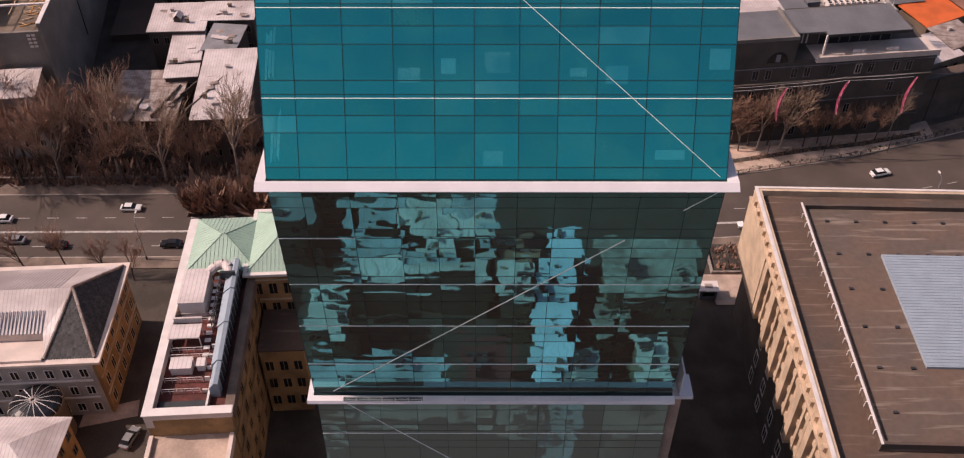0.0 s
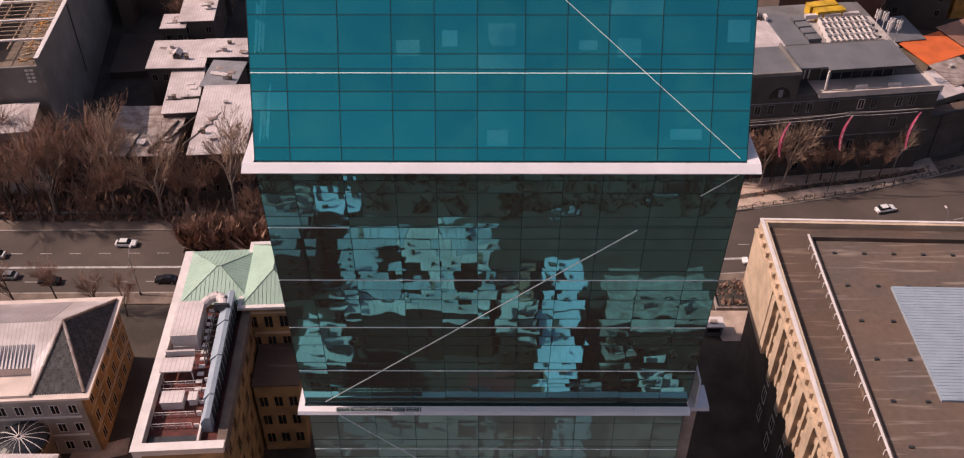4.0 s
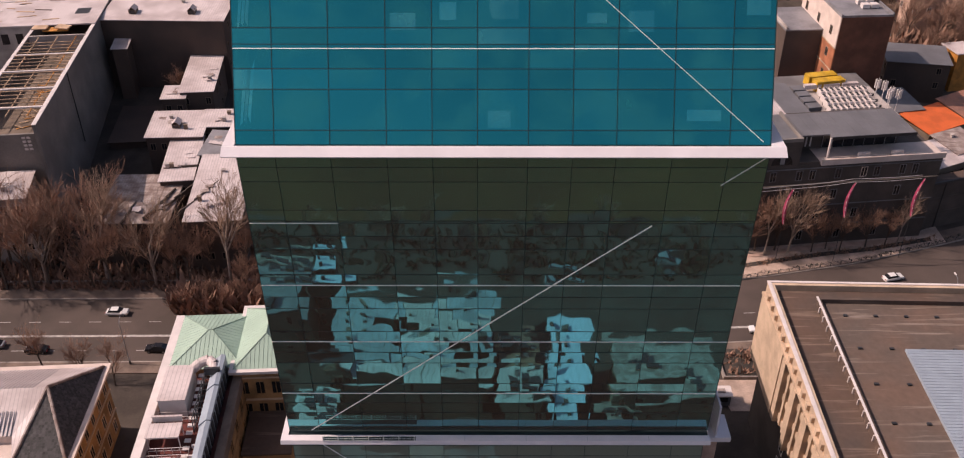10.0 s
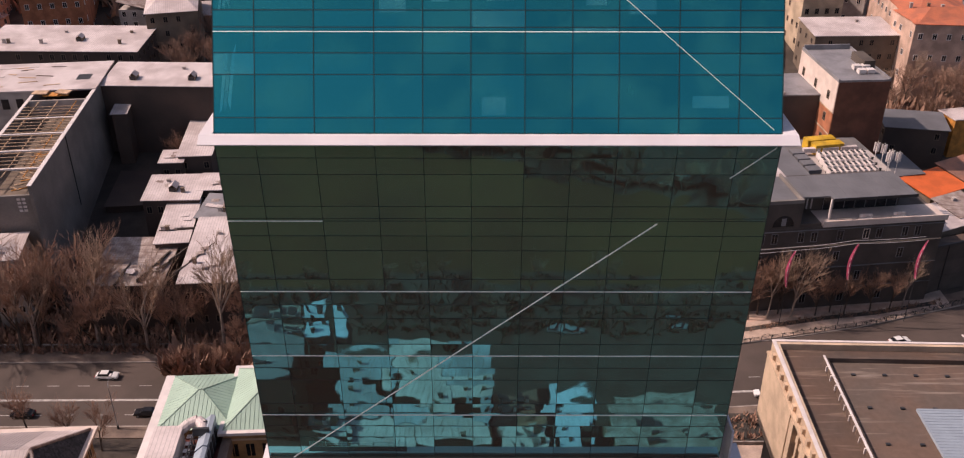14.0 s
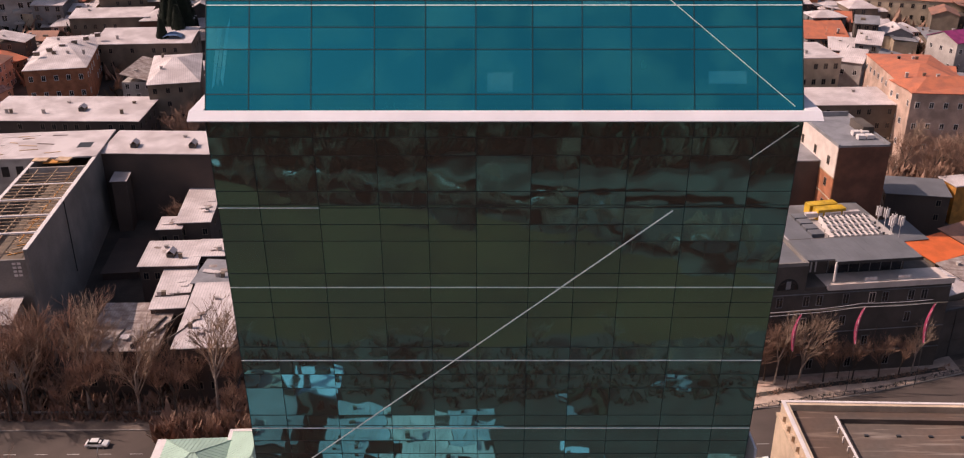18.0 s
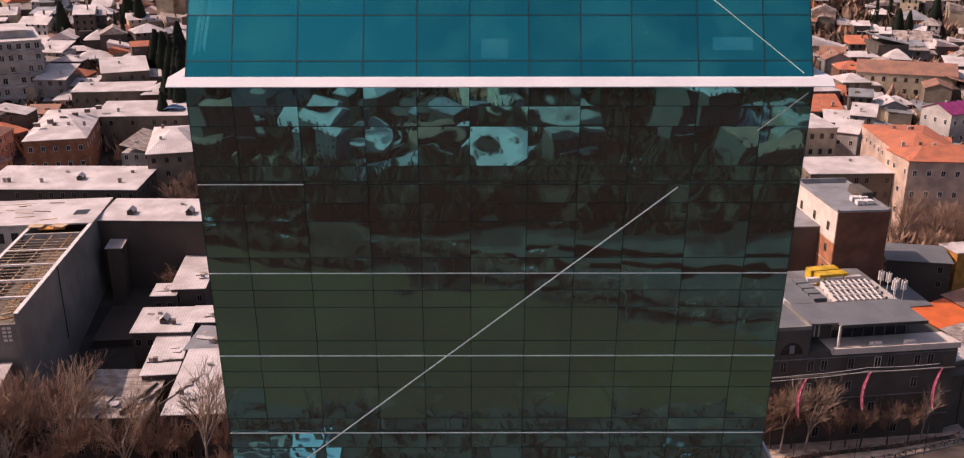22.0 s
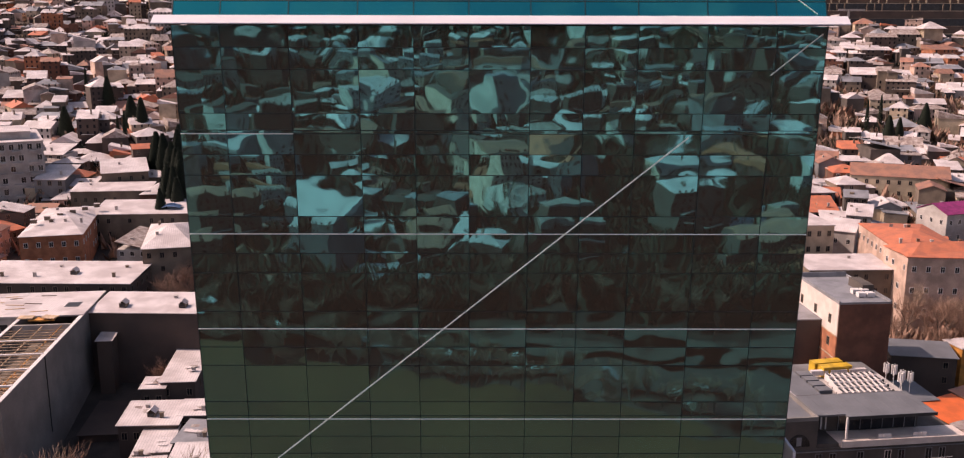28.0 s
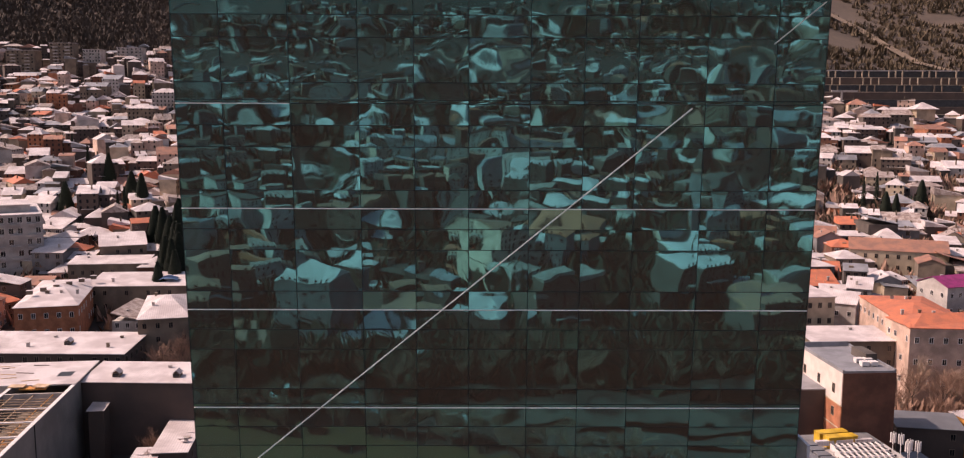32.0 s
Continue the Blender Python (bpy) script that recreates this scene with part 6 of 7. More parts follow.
HEAP_MATS = ["white_metal", "grey_metal", "rust_metal", "orange_tile", "stained_metal", "white_wall", "cream_wall", "brown_wall", "grey_wall", "red_brick", "pink_wall", "dark_glass", "dark_brick", "dark_render", "rust_brick"]
ROOF_MIX = [("white_metal", 0.50), ("stained_metal", 0.19), ("grey_metal", 0.13), ("rust_metal", 0.12), ("orange_tile", 0.06)]
TOWN = random.Random(11)
far_town = Heap(HEAP_MATS)
single = 0
for side in (-1, 1):
    y = 296.0
    while y < 1040:
        step = 10.5 + y * 0.006
        x = 0.29 * y
        while x < 0.58 * y + 8:
            px_, py_ = side * x + TOWN.uniform(-3, 3), y + TOWN.uniform(-4, 4)
            ok = all((px_ - a) ** 2 + (py_ - b) ** 2 > r * r for a, b, r in TAKEN)
            edge = 1040 if side < 0 else 800 + 60 * math.sin(x * 0.02)
            if ok and py_ < edge and TOWN.random() < (0.92 if y < 650 else 0.74) * (0.5 if side > 0 and 455 < py_ < 600 else 1):
                if y < 440 and single < 190:
                    town_house(px_, py_, TOWN, y > 360)
                    single += 1
                else:
                    st = TOWN.choice((1, 1, 1, 2, 2, 2, 3, 3, 5) if side < 0 else (1, 1, 1, 2, 2, 3))
                    hw, hd, turn, wall = TOWN.choice((TOWN.uniform(7, 11), TOWN.uniform(9, 15), TOWN.uniform(14, 22))), TOWN.uniform(9, 15), lie(px_, py_) + TOWN.gauss(0, 9) + TOWN.choice((0, 0, 90)), TOWN.choice(("white_wall", "pink_wall", "cream_wall", "brown_wall", "brown_wall", "dark_brick", "dark_brick", "dark_render", "rust_brick", "red_brick"))
                    far_town.house(px_, py_, ground_z(px_, py_), hw, hd, st * 3.0, turn, TOWN.choice(("gable", "hip", "mono", "gable", "hip")), hd * TOWN.uniform(0.18, 0.32), pick(TOWN, ROOF_MIX), wall, st, TOWN)
                    if TOWN.random() < 0.75:
                        # a wing or lean-to of another height
                        c_, s_, q = math.cos(radians(turn)), math.sin(radians(turn)), TOWN.choice((-1, 1))
                        ox, oy, aw, ad = q * (hw * 0.5 + 2.0), TOWN.uniform(-0.5, 0.5) * hd, TOWN.uniform(4, 8), TOWN.uniform(5, 11)
                        far_town.house(px_ + c_ * ox - s_ * oy, py_ + s_ * ox + c_ * oy, ground_z(px_, py_), aw, ad, max(2.4, st * 3.0 + TOWN.choice((-2.5, -1.2, 2.6))), turn, TOWN.choice(("mono", "mono", "gable")), ad * TOWN.uniform(0.15, 0.3), pick(TOWN, ROOF_MIX), TOWN.choice((wall, "brown_wall", "dark_render")), max(1, st - 1), TOWN)
            x += step * TOWN.uniform(0.85, 1.35)
        y += step * 0.9
far_town.done("hillside_town", "crowded hillside houses with pale and rust-red roofs", "houses")


def hillside_terraces():
    e = thing("terraced_development", "dark unfinished terraced apartment frame on the hillside", "building", pose(330, 738, 80, 0, 0, -3))
    for s in range(8):
        y, z, x0, x1 = s * 4.0, s * 5.8, -80 + s * 1.5, 74 - (s % 3) * 9
        boxpart("floor_slab", (x0, y, z, x1, y + 34, z + 0.5), "cream_wall" if s in (2, 5, 6, 7) else "brown_wall", e)
        boxpart("back_wall", (x0 + 1, y + 3.0, z + 0.5, x1 - 1, y + 33, z + 5.8), "dark_metal" if s % 2 else "dark_brick", e)
        if s > 4:
            for k in range(7 + s):
                x = x0 + (k + 0.4 * ((k * 5) % 3)) * (x1 - x0 - 2) / (8 + s)
                boxpart("column", (x, y + 0.1, z + 0.5, x + 0.9, y + 0.9, z + 5.8), "cream_wall" if s > 5 else "brown_wall", e)
    for k in range(5):
        x = -66 + k * 25 + 3 * (k % 2)
        boxpart("framed_bay", (x, 27.2, 45.9, x + 20 - 4 * (k % 2), 27.7, 46.7), "white_wall", e)
    boxpart("roof_slab", (-70, 32, 46.4, 50, 66, 47.0), "white_wall", e)
    bm = bmesh.new()
    tube(bm, (-48, -6, -6), (-48, -6, 30), 0.9, 0.9, 6)
    box(bm, -56, -6.6, 29, -36, -5.4, 30.4)
    part("site_crane", bm, "white_wall", e, "pale tower crane")


hillside_terraces()
bm = bmesh.new()
box(bm, -7, -7, 0, 7, 7, 9)
e = thing("hill_pavilion", "pale hill pavilion with a pyramid roof", "pavilion", pose(336, 716, ground_z(336, 716) + 3))
part("wall", bm, "cream_wall", e)
part("roof", roof_bm("hip", 14, 14, 5, 2), "white_metal", e, m=Matrix.Translation((0, 0, 9)))
# tall pale apartment blocks at the foot of the hill
R8 = random.Random(8)
for x, y, w, h in ((-462, 978, 30, 24), (-424, 986, 24, 30), (-395, 990, 18, 20), (-360, 1000, 26, 16)):
    e = house(x, y, ground_z(x, y), w, 14, h, R8.uniform(-8, 8), "flat", 0, "white_metal", R8.choice(("white_wall", "brown_wall")), "tall pale apartment block with stacked balconies", int(h / 3.2), 6, 3, (1.6, 1.8), 2, R8, "apartment_block", sides="f")
    for f in range(1, int(h / 3.2)):
        for k in (-1, 1):
            boxpart("balcony", (k * w * 0.25 - 2.5, -8.6, f * 3.2, k * w * 0.25 + 2.5, -7.004, f * 3.2 + 1.1), "white_wall", e)
# pale track climbing the hill
bm = bmesh.new()
pts = [(405, 1200), (437, 1100), (447, 1046), (459, 996), (470, 952), (500, 930)]
for (xa, ya), (xb, yb) in zip(pts, pts[1:]):
    n = Vector((yb - ya, xa - xb, 0)).normalized() * 6
    q = []
    for x, y in ((xa - n.x, ya - n.y), (xa + n.x, ya + n.y), (xb + n.x, yb + n.y), (xb - n.x, yb - n.y)):
        q.append(bm.verts.new((x, y, ground_z(x, y) + 3)))
    bm.faces.new(q)
tagged(part("hill_track", bm, "track", None), "pale earth track climbing the wooded hill", "track", kind="structure")


# ---------------------------------------------------------------- trees
def bare_tree(seed, height, spread):
    """Trunk with limbs, and a crown of fine bare branches."""
    rnd = random.Random(seed)
    trunk, crown = bmesh.new(), bmesh.new()

    def grow(p, d, length, r, level):
        q = p + d * length
        tube(trunk if level < 2 else crown, p, q, r, max(r * 0.62, 0.012), 5 if level < 2 else 3)
        if level >= 5:
            return
        for k in range((6, 5, 4, 4, 2)[level]):
            t = rnd.uniform(0.35, 1.0) if level else rnd.uniform(0.4, 1.0)
            a = rnd.uniform(0, 2 * math.pi)
            side = Vector((math.cos(a), math.sin(a), rnd.uniform(0.0, 0.5)))
            nd = (d * 0.8 + side * spread * rnd.uniform(0.4, 1.0)).normalized()
            grow(p.lerp(q, t), nd, length * rnd.uniform(0.5, 0.78), max(r * rnd.uniform(0.4, 0.55), 0.024), level + 1)

    grow(Vector((0, 0, -0.3)), Vector((rnd.uniform(-0.06, 0.06), rnd.uniform(-0.06, 0.06), 1)).normalized(), height * 0.36, height * 0.012, 0)
    return trunk, crown


def put_trees(kind_name, meshes, places, label, category, group):
    rnd = random.Random(3)
    for k, (x, y, s) in enumerate(places):
        e = thing(kind_name, label, category, pose(x, y, ground_z(x, y), 0, 0, rnd.uniform(0, 360)) @ Matrix.Scale(s, 4), group)
        a, b = meshes[k % len(meshes)]
        link("trunk", a, e)
        link("crown", b, e)


BARE = []
for sd in (1, 2, 3, 4):
    a, b = bare_tree(sd, 25, 0.55)
    BARE.append((mesh_of("trunk", a, "bark"), mesh_of("crown", b, "twig")))
PALE = []
for sd in (7, 8):
    a, b = bare_tree(sd, 25, 0.48)
    PALE.append((mesh_of("trunk", a, "pale_bark"), mesh_of("crown", b, "pale_twig")))
rt = random.Random(21)
row = [(-112 + k * 4.3 + rt.uniform(-1.5, 1.5), 158.5 + rt.uniform(-2, 4), rt.uniform(0.9, 1.25) * (1 if k < 7 else 0.72)) for k in range(15)]
row += [(-118 + k * 5.5 + rt.uniform(-2, 2), 165 + rt.uniform(-3, 3), rt.uniform(0.95, 1.25)) for k in range(7)]
put_trees("bare_tree", BARE, row, "bare reddish-brown street tree without leaves", "tree", "bare trees beside the avenue")
put_trees("bare_tree", PALE, [(-53, 157.5, 1.3), (-69, 158, 1.2), (-80, 160, 1.2), (-92, 158, 1.15)], "tall pale-branched bare tree", "tree", "pale bare trees")
put_trees("bare_tree", PALE, [(61.8, 169.5, 0.8), (67.0, 169.8, 1.0), (92.5, 173.4, 0.6)], "pale-branched bare street tree", "tree", "bare trees on the far pavement")
put_trees("bare_tree", BARE, [(57.5, 168.8, 0.62), (72.5, 170.4, 0.6), (79.0, 171.2, 0.62), (85.0, 172.2, 0.62), (89.5, 172.8, 0.5)], "small bare brown street tree", "tree", "bare trees on the far pavement")
put_trees("bare_tree", BARE, [(-82, 131, 0.62), (-90, 130.5, 0.62), (-97, 130, 0.6), (-74, 129.5, 0.55), (-105, 130, 0.62), (-68, 128, 0.5), (-49, 154.5, 0.62), (-44, 155, 0.62), (-38, 154.5, 0.62)], "small bare street tree leaning over the road", "tree", "bare trees beside the avenue")
put_trees("bare_tree", PALE, [(125, 262, 0.75), (134, 258, 0.8), (142, 262, 0.75), (150, 256, 0.75), (158, 262, 0.7), (117, 260, 0.7)], "pale bare tree in a walled yard", "tree", "yard trees")
put_trees("bare_tree", BARE, [(122, 256, 0.85), (128, 251, 0.95), (133, 257, 0.9), (138, 253, 1.0), (144, 258, 0.95), (150, 254, 0.95), (117, 252, 0.7), (157, 259, 0.9), (125, 246, 0.7), (135, 246, 0.75), (145, 248, 0.75), (-84, 286, 1.0), (-90, 266, 0.85), (-84, 262, 0.8), (-80, 225, 0.6), (-87, 276, 0.9), (-81, 270, 0.8)], "bare brown yard tree", "tree", "yard trees")


def cypress(seed, wide=1.9):
    rnd = random.Random(seed)
    tr, cr = bmesh.new(), bmesh.new()
    tube(tr, (0, 0, -0.3), (0, 0, 15), 0.25, 0.04, 6)
    for k in range(int(1500 * (wide / 1.9) ** 1.3)):
        z = rnd.uniform(0.8, 17)
        rad = wide * (1 - z / 17.5) ** 0.75 * min(1, z / 2.5) * rnd.uniform(0.45, 1.0)
        a = rnd.uniform(0, 6.283)
        p = Vector((math.cos(a) * rad, math.sin(a) * rad, z))
        s = rnd.uniform(0.25, 0.6) * (wide / 1.9) ** 0.8
        u, v = Vector((math.cos(a + 1.5), math.sin(a + 1.5), rnd.uniform(-0.4, 0.4))) * s * 0.5, Vector((math.cos(a) * 0.3, math.sin(a) * 0.3, 1)) * s
        cr.faces.new([cr.verts.new(q) for q in (p - u, p + u, p + v)])
    return mesh_of("trunk", tr, "bark"), mesh_of("crown", cr, "evergreen")


CYP = [cypress(1), cypress(2)]
FIR = [cypress(3, 5.2), cypress(4, 4.4)]
put_trees("evergreen_tree", FIR, [(-178, 487, 1.2), (-170, 479, 1.25), (-141, 413, 1.2), (-135, 404, 1.3), (-123, 370, 1.1), (-117, 359, 1.2), (-119, 375, 1.3), (-133, 420, 1.3), (-127, 398, 1.3), (-113, 350, 1.1), (-124, 386, 1.2), (-121, 364, 1.15), (-128, 392, 1.25), (-131, 411, 1.3), (-117, 368, 1.2), (-116, 340, 1.0), (-205, 470, 1.1), (-210, 540, 1.2), (205, 470, 0.9), (212, 474, 0.8), (236, 498, 0.9)], "broad dark evergreen tree between houses", "tree", "evergreens")
put_trees("cypress", CYP, [(-170, 455, 1.2), (-230, 560, 1.3), (-176, 462, 1.0), (128, 298, 0.9), (-260, 610, 1.2), (206, 500, 1.0), (215, 505, 1.1)], "dark slender evergreen cypress", "tree", "cypresses")


def scrub_patch(name, x0, x1, y0, y1, n, smin, smax, m, label, seed, keep=None):
    """Tangled shrubs as many small blades."""
    rnd = random.Random(seed)
    vs, fs = [], []
    for _ in range(n):
        x, y = rnd.uniform(x0, x1), rnd.uniform(y0, y1)
        if keep and not keep(x, y):
            continue
        z, s = ground_z(x, y), rnd.uniform(smin, smax)
        for k in range(7):
            a, lean = rnd.uniform(0, 6.283), rnd.uniform(0.2, 0.8)
            c, d = math.cos(a), math.sin(a)
            w = s * rnd.uniform(0.12, 0.3)
            b = len(vs)
            ox, oy = rnd.uniform(-s, s) * 0.5, rnd.uniform(-s, s) * 0.5
            vs += [(x + ox - d * w, y + oy + c * w, z), (x + ox + d * w, y + oy - c * w, z), (x + ox + c * s * lean, y + oy + d * s * lean, z + s * rnd.uniform(0.6, 1.1))]
            fs.append((b, b + 1, b + 2))
    me = bpy.data.meshes.new(name)
    me.from_pydata(vs, [], fs)
    me.materials.append(M[m])
    return tagged(new(name, me), label, "shrubs", kind="stuff")


scrub_patch("hedge", -130, -40, 156.5, 160, 500, 0.8, 1.8, "twig", "brown leafless hedge along the avenue", 1)
scrub_patch("undergrowth", -130, -46, 158, 172, 900, 0.8, 2.6, "twig", "tangled leafless brown undergrowth under street trees", 2)
scrub_patch("low_hedge", 50, 103, 160, 180, 2200, 0.4, 0.9, "twig", "low dark leafless hedge in the forecourt bed", 91, lambda x, y: abs(y - along(FRONT, x) - 4.3 + max(0, x - 76) * 0.08) < 0.75)
scrub_patch("railing_hedge", 50, 108, 158, 182, 4200, 0.3, 0.6, "evergreen", "low dark hedge behind the curved railing", 92, lambda x, y: abs(y - along(FRONT, x) - 0.9) < 0.4)
put_trees("bare_tree", BARE, [(54.5, 170.2, 0.85), (60.0, 170.8, 0.8), (64.5, 171.0, 0.72), (76.0, 171.6, 0.55)], "bare reddish-brown tree before a dark facade", "tree", "bare trees on the far pavement")
put_trees("bare_tree", BARE, [(-61 + k * 1.9 + 0.7 * (k % 3), 149.6 + 1.3 * (k % 4), 0.30 + 0.03 * (k % 3)) for k in range(9)], "small dense reddish-brown leafless tree", "tree", "small trees at the road edge")
scrub_patch("town_trees", 105, 480, 270, 640, 2600, 3, 7.5, "twig", "bare brown trees between town houses", 93, lambda x, y: abs(x) < 0.62 * y)
scrub_patch("town_trees", -430, -125, 300, 620, 1000, 3, 7, "twig", "bare brown trees between town houses", 94, lambda x, y: abs(x) < 0.62 * y)
scrub_patch("roadside_thicket", -62, -44, 148.8, 153.2, 420, 1.5, 5.0, "twig", "dense reddish-brown leafless thicket beside the road", 81)
scrub_patch("dark_woods", -1000, -200, 1005, 1560, 22000, 4, 8, "bark", "dense dark leafless woods on the hillside", 3, lambda x, y: 0.25 * y < -x < 0.66 * y)
scrub_patch("hillside_woods", 200, 1000, 850, 1500, 9500, 3, 8, "scrub", "thin brown woods on the open hillside", 33, lambda x, y: 0.25 * y < x < 0.66 * y and noise.noise((x * 0.012, y * 0.012, 3)) > -0.22)
scrub_patch("yard_thicket", 114, 172, 244, 260, 230, 4, 9, "twig", "tangled bare brown yard trees before a stuccoed house", 44, lambda x, y: y < 256 + (x - 124) * 0.1)
scrub_patch("slope_scrub", 130, 360, 440, 640, 2600, 1.5, 4.0, "scrub", "dry brown scrub on the open slope", 14, lambda x, y: 0.29 * y < x < 0.6 * y)
scrub_patch("garden_evergreens", -460, 460, 310, 820, 1500, 2.5, 6.5, "evergreen", "dark evergreen shrubs between houses", 24, lambda x, y: 0.27 * y < abs(x) < 0.62 * y)
scrub_patch("garden_scrub", -460, 460, 300, 900, 5200, 1.5, 4.5, "scrub", "dry brown garden shrubs between houses", 4, lambda x, y: 0.26 * y < abs(x) < 0.64 * y)


# ---------------------------------------------------------------- cars
def car_meshes(paint):
    bm = bmesh.new()
    prof = [(-2.2, 0.35), (-2.2, 0.8), (-2.05, 0.95), (-0.95, 1.0), (1.2, 1.0), (2.1, 0.86), (2.25, 0.6), (2.2, 0.35)]
    lo, hi = [bm.verts.new((x, -0.86, z)) for x, z in prof], [bm.verts.new((x, 0.86, z)) for x, z in prof]
    bm.faces.new(lo[::-1])
    bm.faces.new(hi)
    for i in range(len(prof)):
        j = (i + 1) % len(prof)
        bm.faces.new((lo[i], lo[j], hi[j], hi[i]))
    bmesh.ops.recalc_face_normals(bm, faces=bm.faces)
    bmesh.ops.bevel(bm, geom=[e for e in bm.edges if abs(e.verts[0].co.y - e.verts[1].co.y) < 0.01], offset=0.09, segments=2, affect="EDGES")
    body = mesh_of("body", bm, paint)
    bm = bmesh.new()
    a = [bm.verts.new(p) for p in ((-1.75, -0.78, 0.98), (1.15, -0.78, 0.98), (1.15, 0.78, 0.98), (-1.75, 0.78, 0.98), (-1.15, -0.62, 1.42), (0.35, -0.62, 1.42), (0.35, 0.62, 1.42), (-1.15, 0.62, 1.42))]
    for f in ((0, 1, 5, 4), (1, 2, 6, 5), (2, 3, 7, 6), (3, 0, 4, 7)):
        bm.faces.new([a[i] for i in f])
    glass = mesh_of("glazing", bm, "dark_glass")
    bm = bmesh.new()
    box(bm, -1.18, -0.64, 1.42, 0.38, 0.64, 1.47)
    bmesh.ops.bevel(bm, geom=bm.edges[:], offset=0.02, segments=1, affect="EDGES")
    roof = mesh_of("roof", bm, paint)
    bm = bmesh.new()
    bmesh.ops.create_cone(bm, segments=14, radius1=0.32, radius2=0.32, depth=0.22, cap_ends=True, matrix=Matrix.Rotation(math.pi / 2, 4, "X"))
    tyre = mesh_of("wheel", bm, "rubber")
    bm = bmesh.new()
    bmesh.ops.create_cone(bm, segments=10, radius1=0.19, radius2=0.17, depth=0.25, cap_ends=True, matrix=Matrix.Rotation(math.pi / 2, 4, "X"))
    rim = mesh_of("rim", bm, "steel")
    bm = bmesh.new()
    box(bm, -0.03, -0.2, -0.08, 0.03, 0.2, 0.08)
    lamp = mesh_of("headlight", bm, "white_trim")
    bm = bmesh.new()
    box(bm, -0.03, -0.18, -0.08, 0.03, 0.18, 0.08)
    tail = mesh_of("tail_light", bm, "car_red")
    return body, glass, roof, tyre, rim, lamp, tail


CARS = {k: car_meshes(k) for k in ("car_white", "car_silver", "car_dark", "car_red")}


def car(x, y, rot, paint="car_white", z=0.0):
    body, glass, roof, tyre, rim, lamp, tail = CARS[paint]
    word = {"car_white": "white", "car_silver": "silver", "car_dark": "black", "car_red": "red"}[paint]
    e = thing("car", f"{word} saloon car on the asphalt", "car", pose(x, y, z, 0, 0, rot), "cars")
    link("body", body, e)
    link("glazing", glass, e)
    link("roof", roof, e)
    for wx in (-1.35, 1.4):
        for wy in (-0.78, 0.78):
            w = link("wheel", tyre, e, m=Matrix.Translation((wx, wy, 0.32)))
            link("rim", rim, w)
    for s in (-0.6, 0.6):
        link("headlight", lamp, e, m=Matrix.Translation((2.22, s, 0.68)))
        link("tail_light", tail, e, m=Matrix.Translation((-2.2, s, 0.75)))


car(-74.2, 148.6, 0)
car(-50.0, 149.5, 0)
car(-86, 137.2, 180, "car_dark")
car(-100, 145.0, 180)
car(54.6, 143.4, 178)
car(87, 160.5, 15)
car(-63.0, 137.6, 180, "car_dark")
car(-95, 138.6, 180, "car_silver")
car(-58.4, 91.0, 75, "car_silver")
car(-59.6, 84.0, 75, "car_dark")
for k in range(5):
    car(128 + k * 6.5, 246 + k * 1.5, 10, "car_silver" if k % 2 else "car_dark", ground_z(128 + k * 6.5, 246 + k * 1.5))


# ---------------------------------------------------------------- street furniture
def street_lamp(x, y, rot, h=11.0):
    e = thing("street_lamp", "tall slim grey street lamp beside the avenue", "street lamp", pose(x, y, 0.1, 0, 0, rot), "street lamps")
    bm = bmesh.new()
    tube(bm, (0, 0, 0), (0, 0, h - 1), 0.12, 0.07, 8)
    part("pole", bm, "steel", e)
    bm = bmesh.new()
    tube(bm, (0, 0, h - 1), (0.5, 0, h - 0.2), 0.06, 0.05, 6)
    tube(bm, (0.5, 0, h - 0.2), (1.6, 0, h), 0.05, 0.05, 6)
    part("arm", bm, "steel", e)
    bm = bmesh.new()
    box(bm, 1.4, -0.16, h - 0.05, 2.2, 0.16, h + 0.1)
    part("lamp_head", bm, "white_trim", e)
    bm = bmesh.new()
    tube(bm, (0, 0, 0), (0, 0, 0.8), 0.2, 0.18, 8)
    part("base", bm, "dark_metal", e)


for x in (-67, -102, 53.5, 92, 130):
    street_lamp(x, along(NEAR, x) - 0.8, 90)


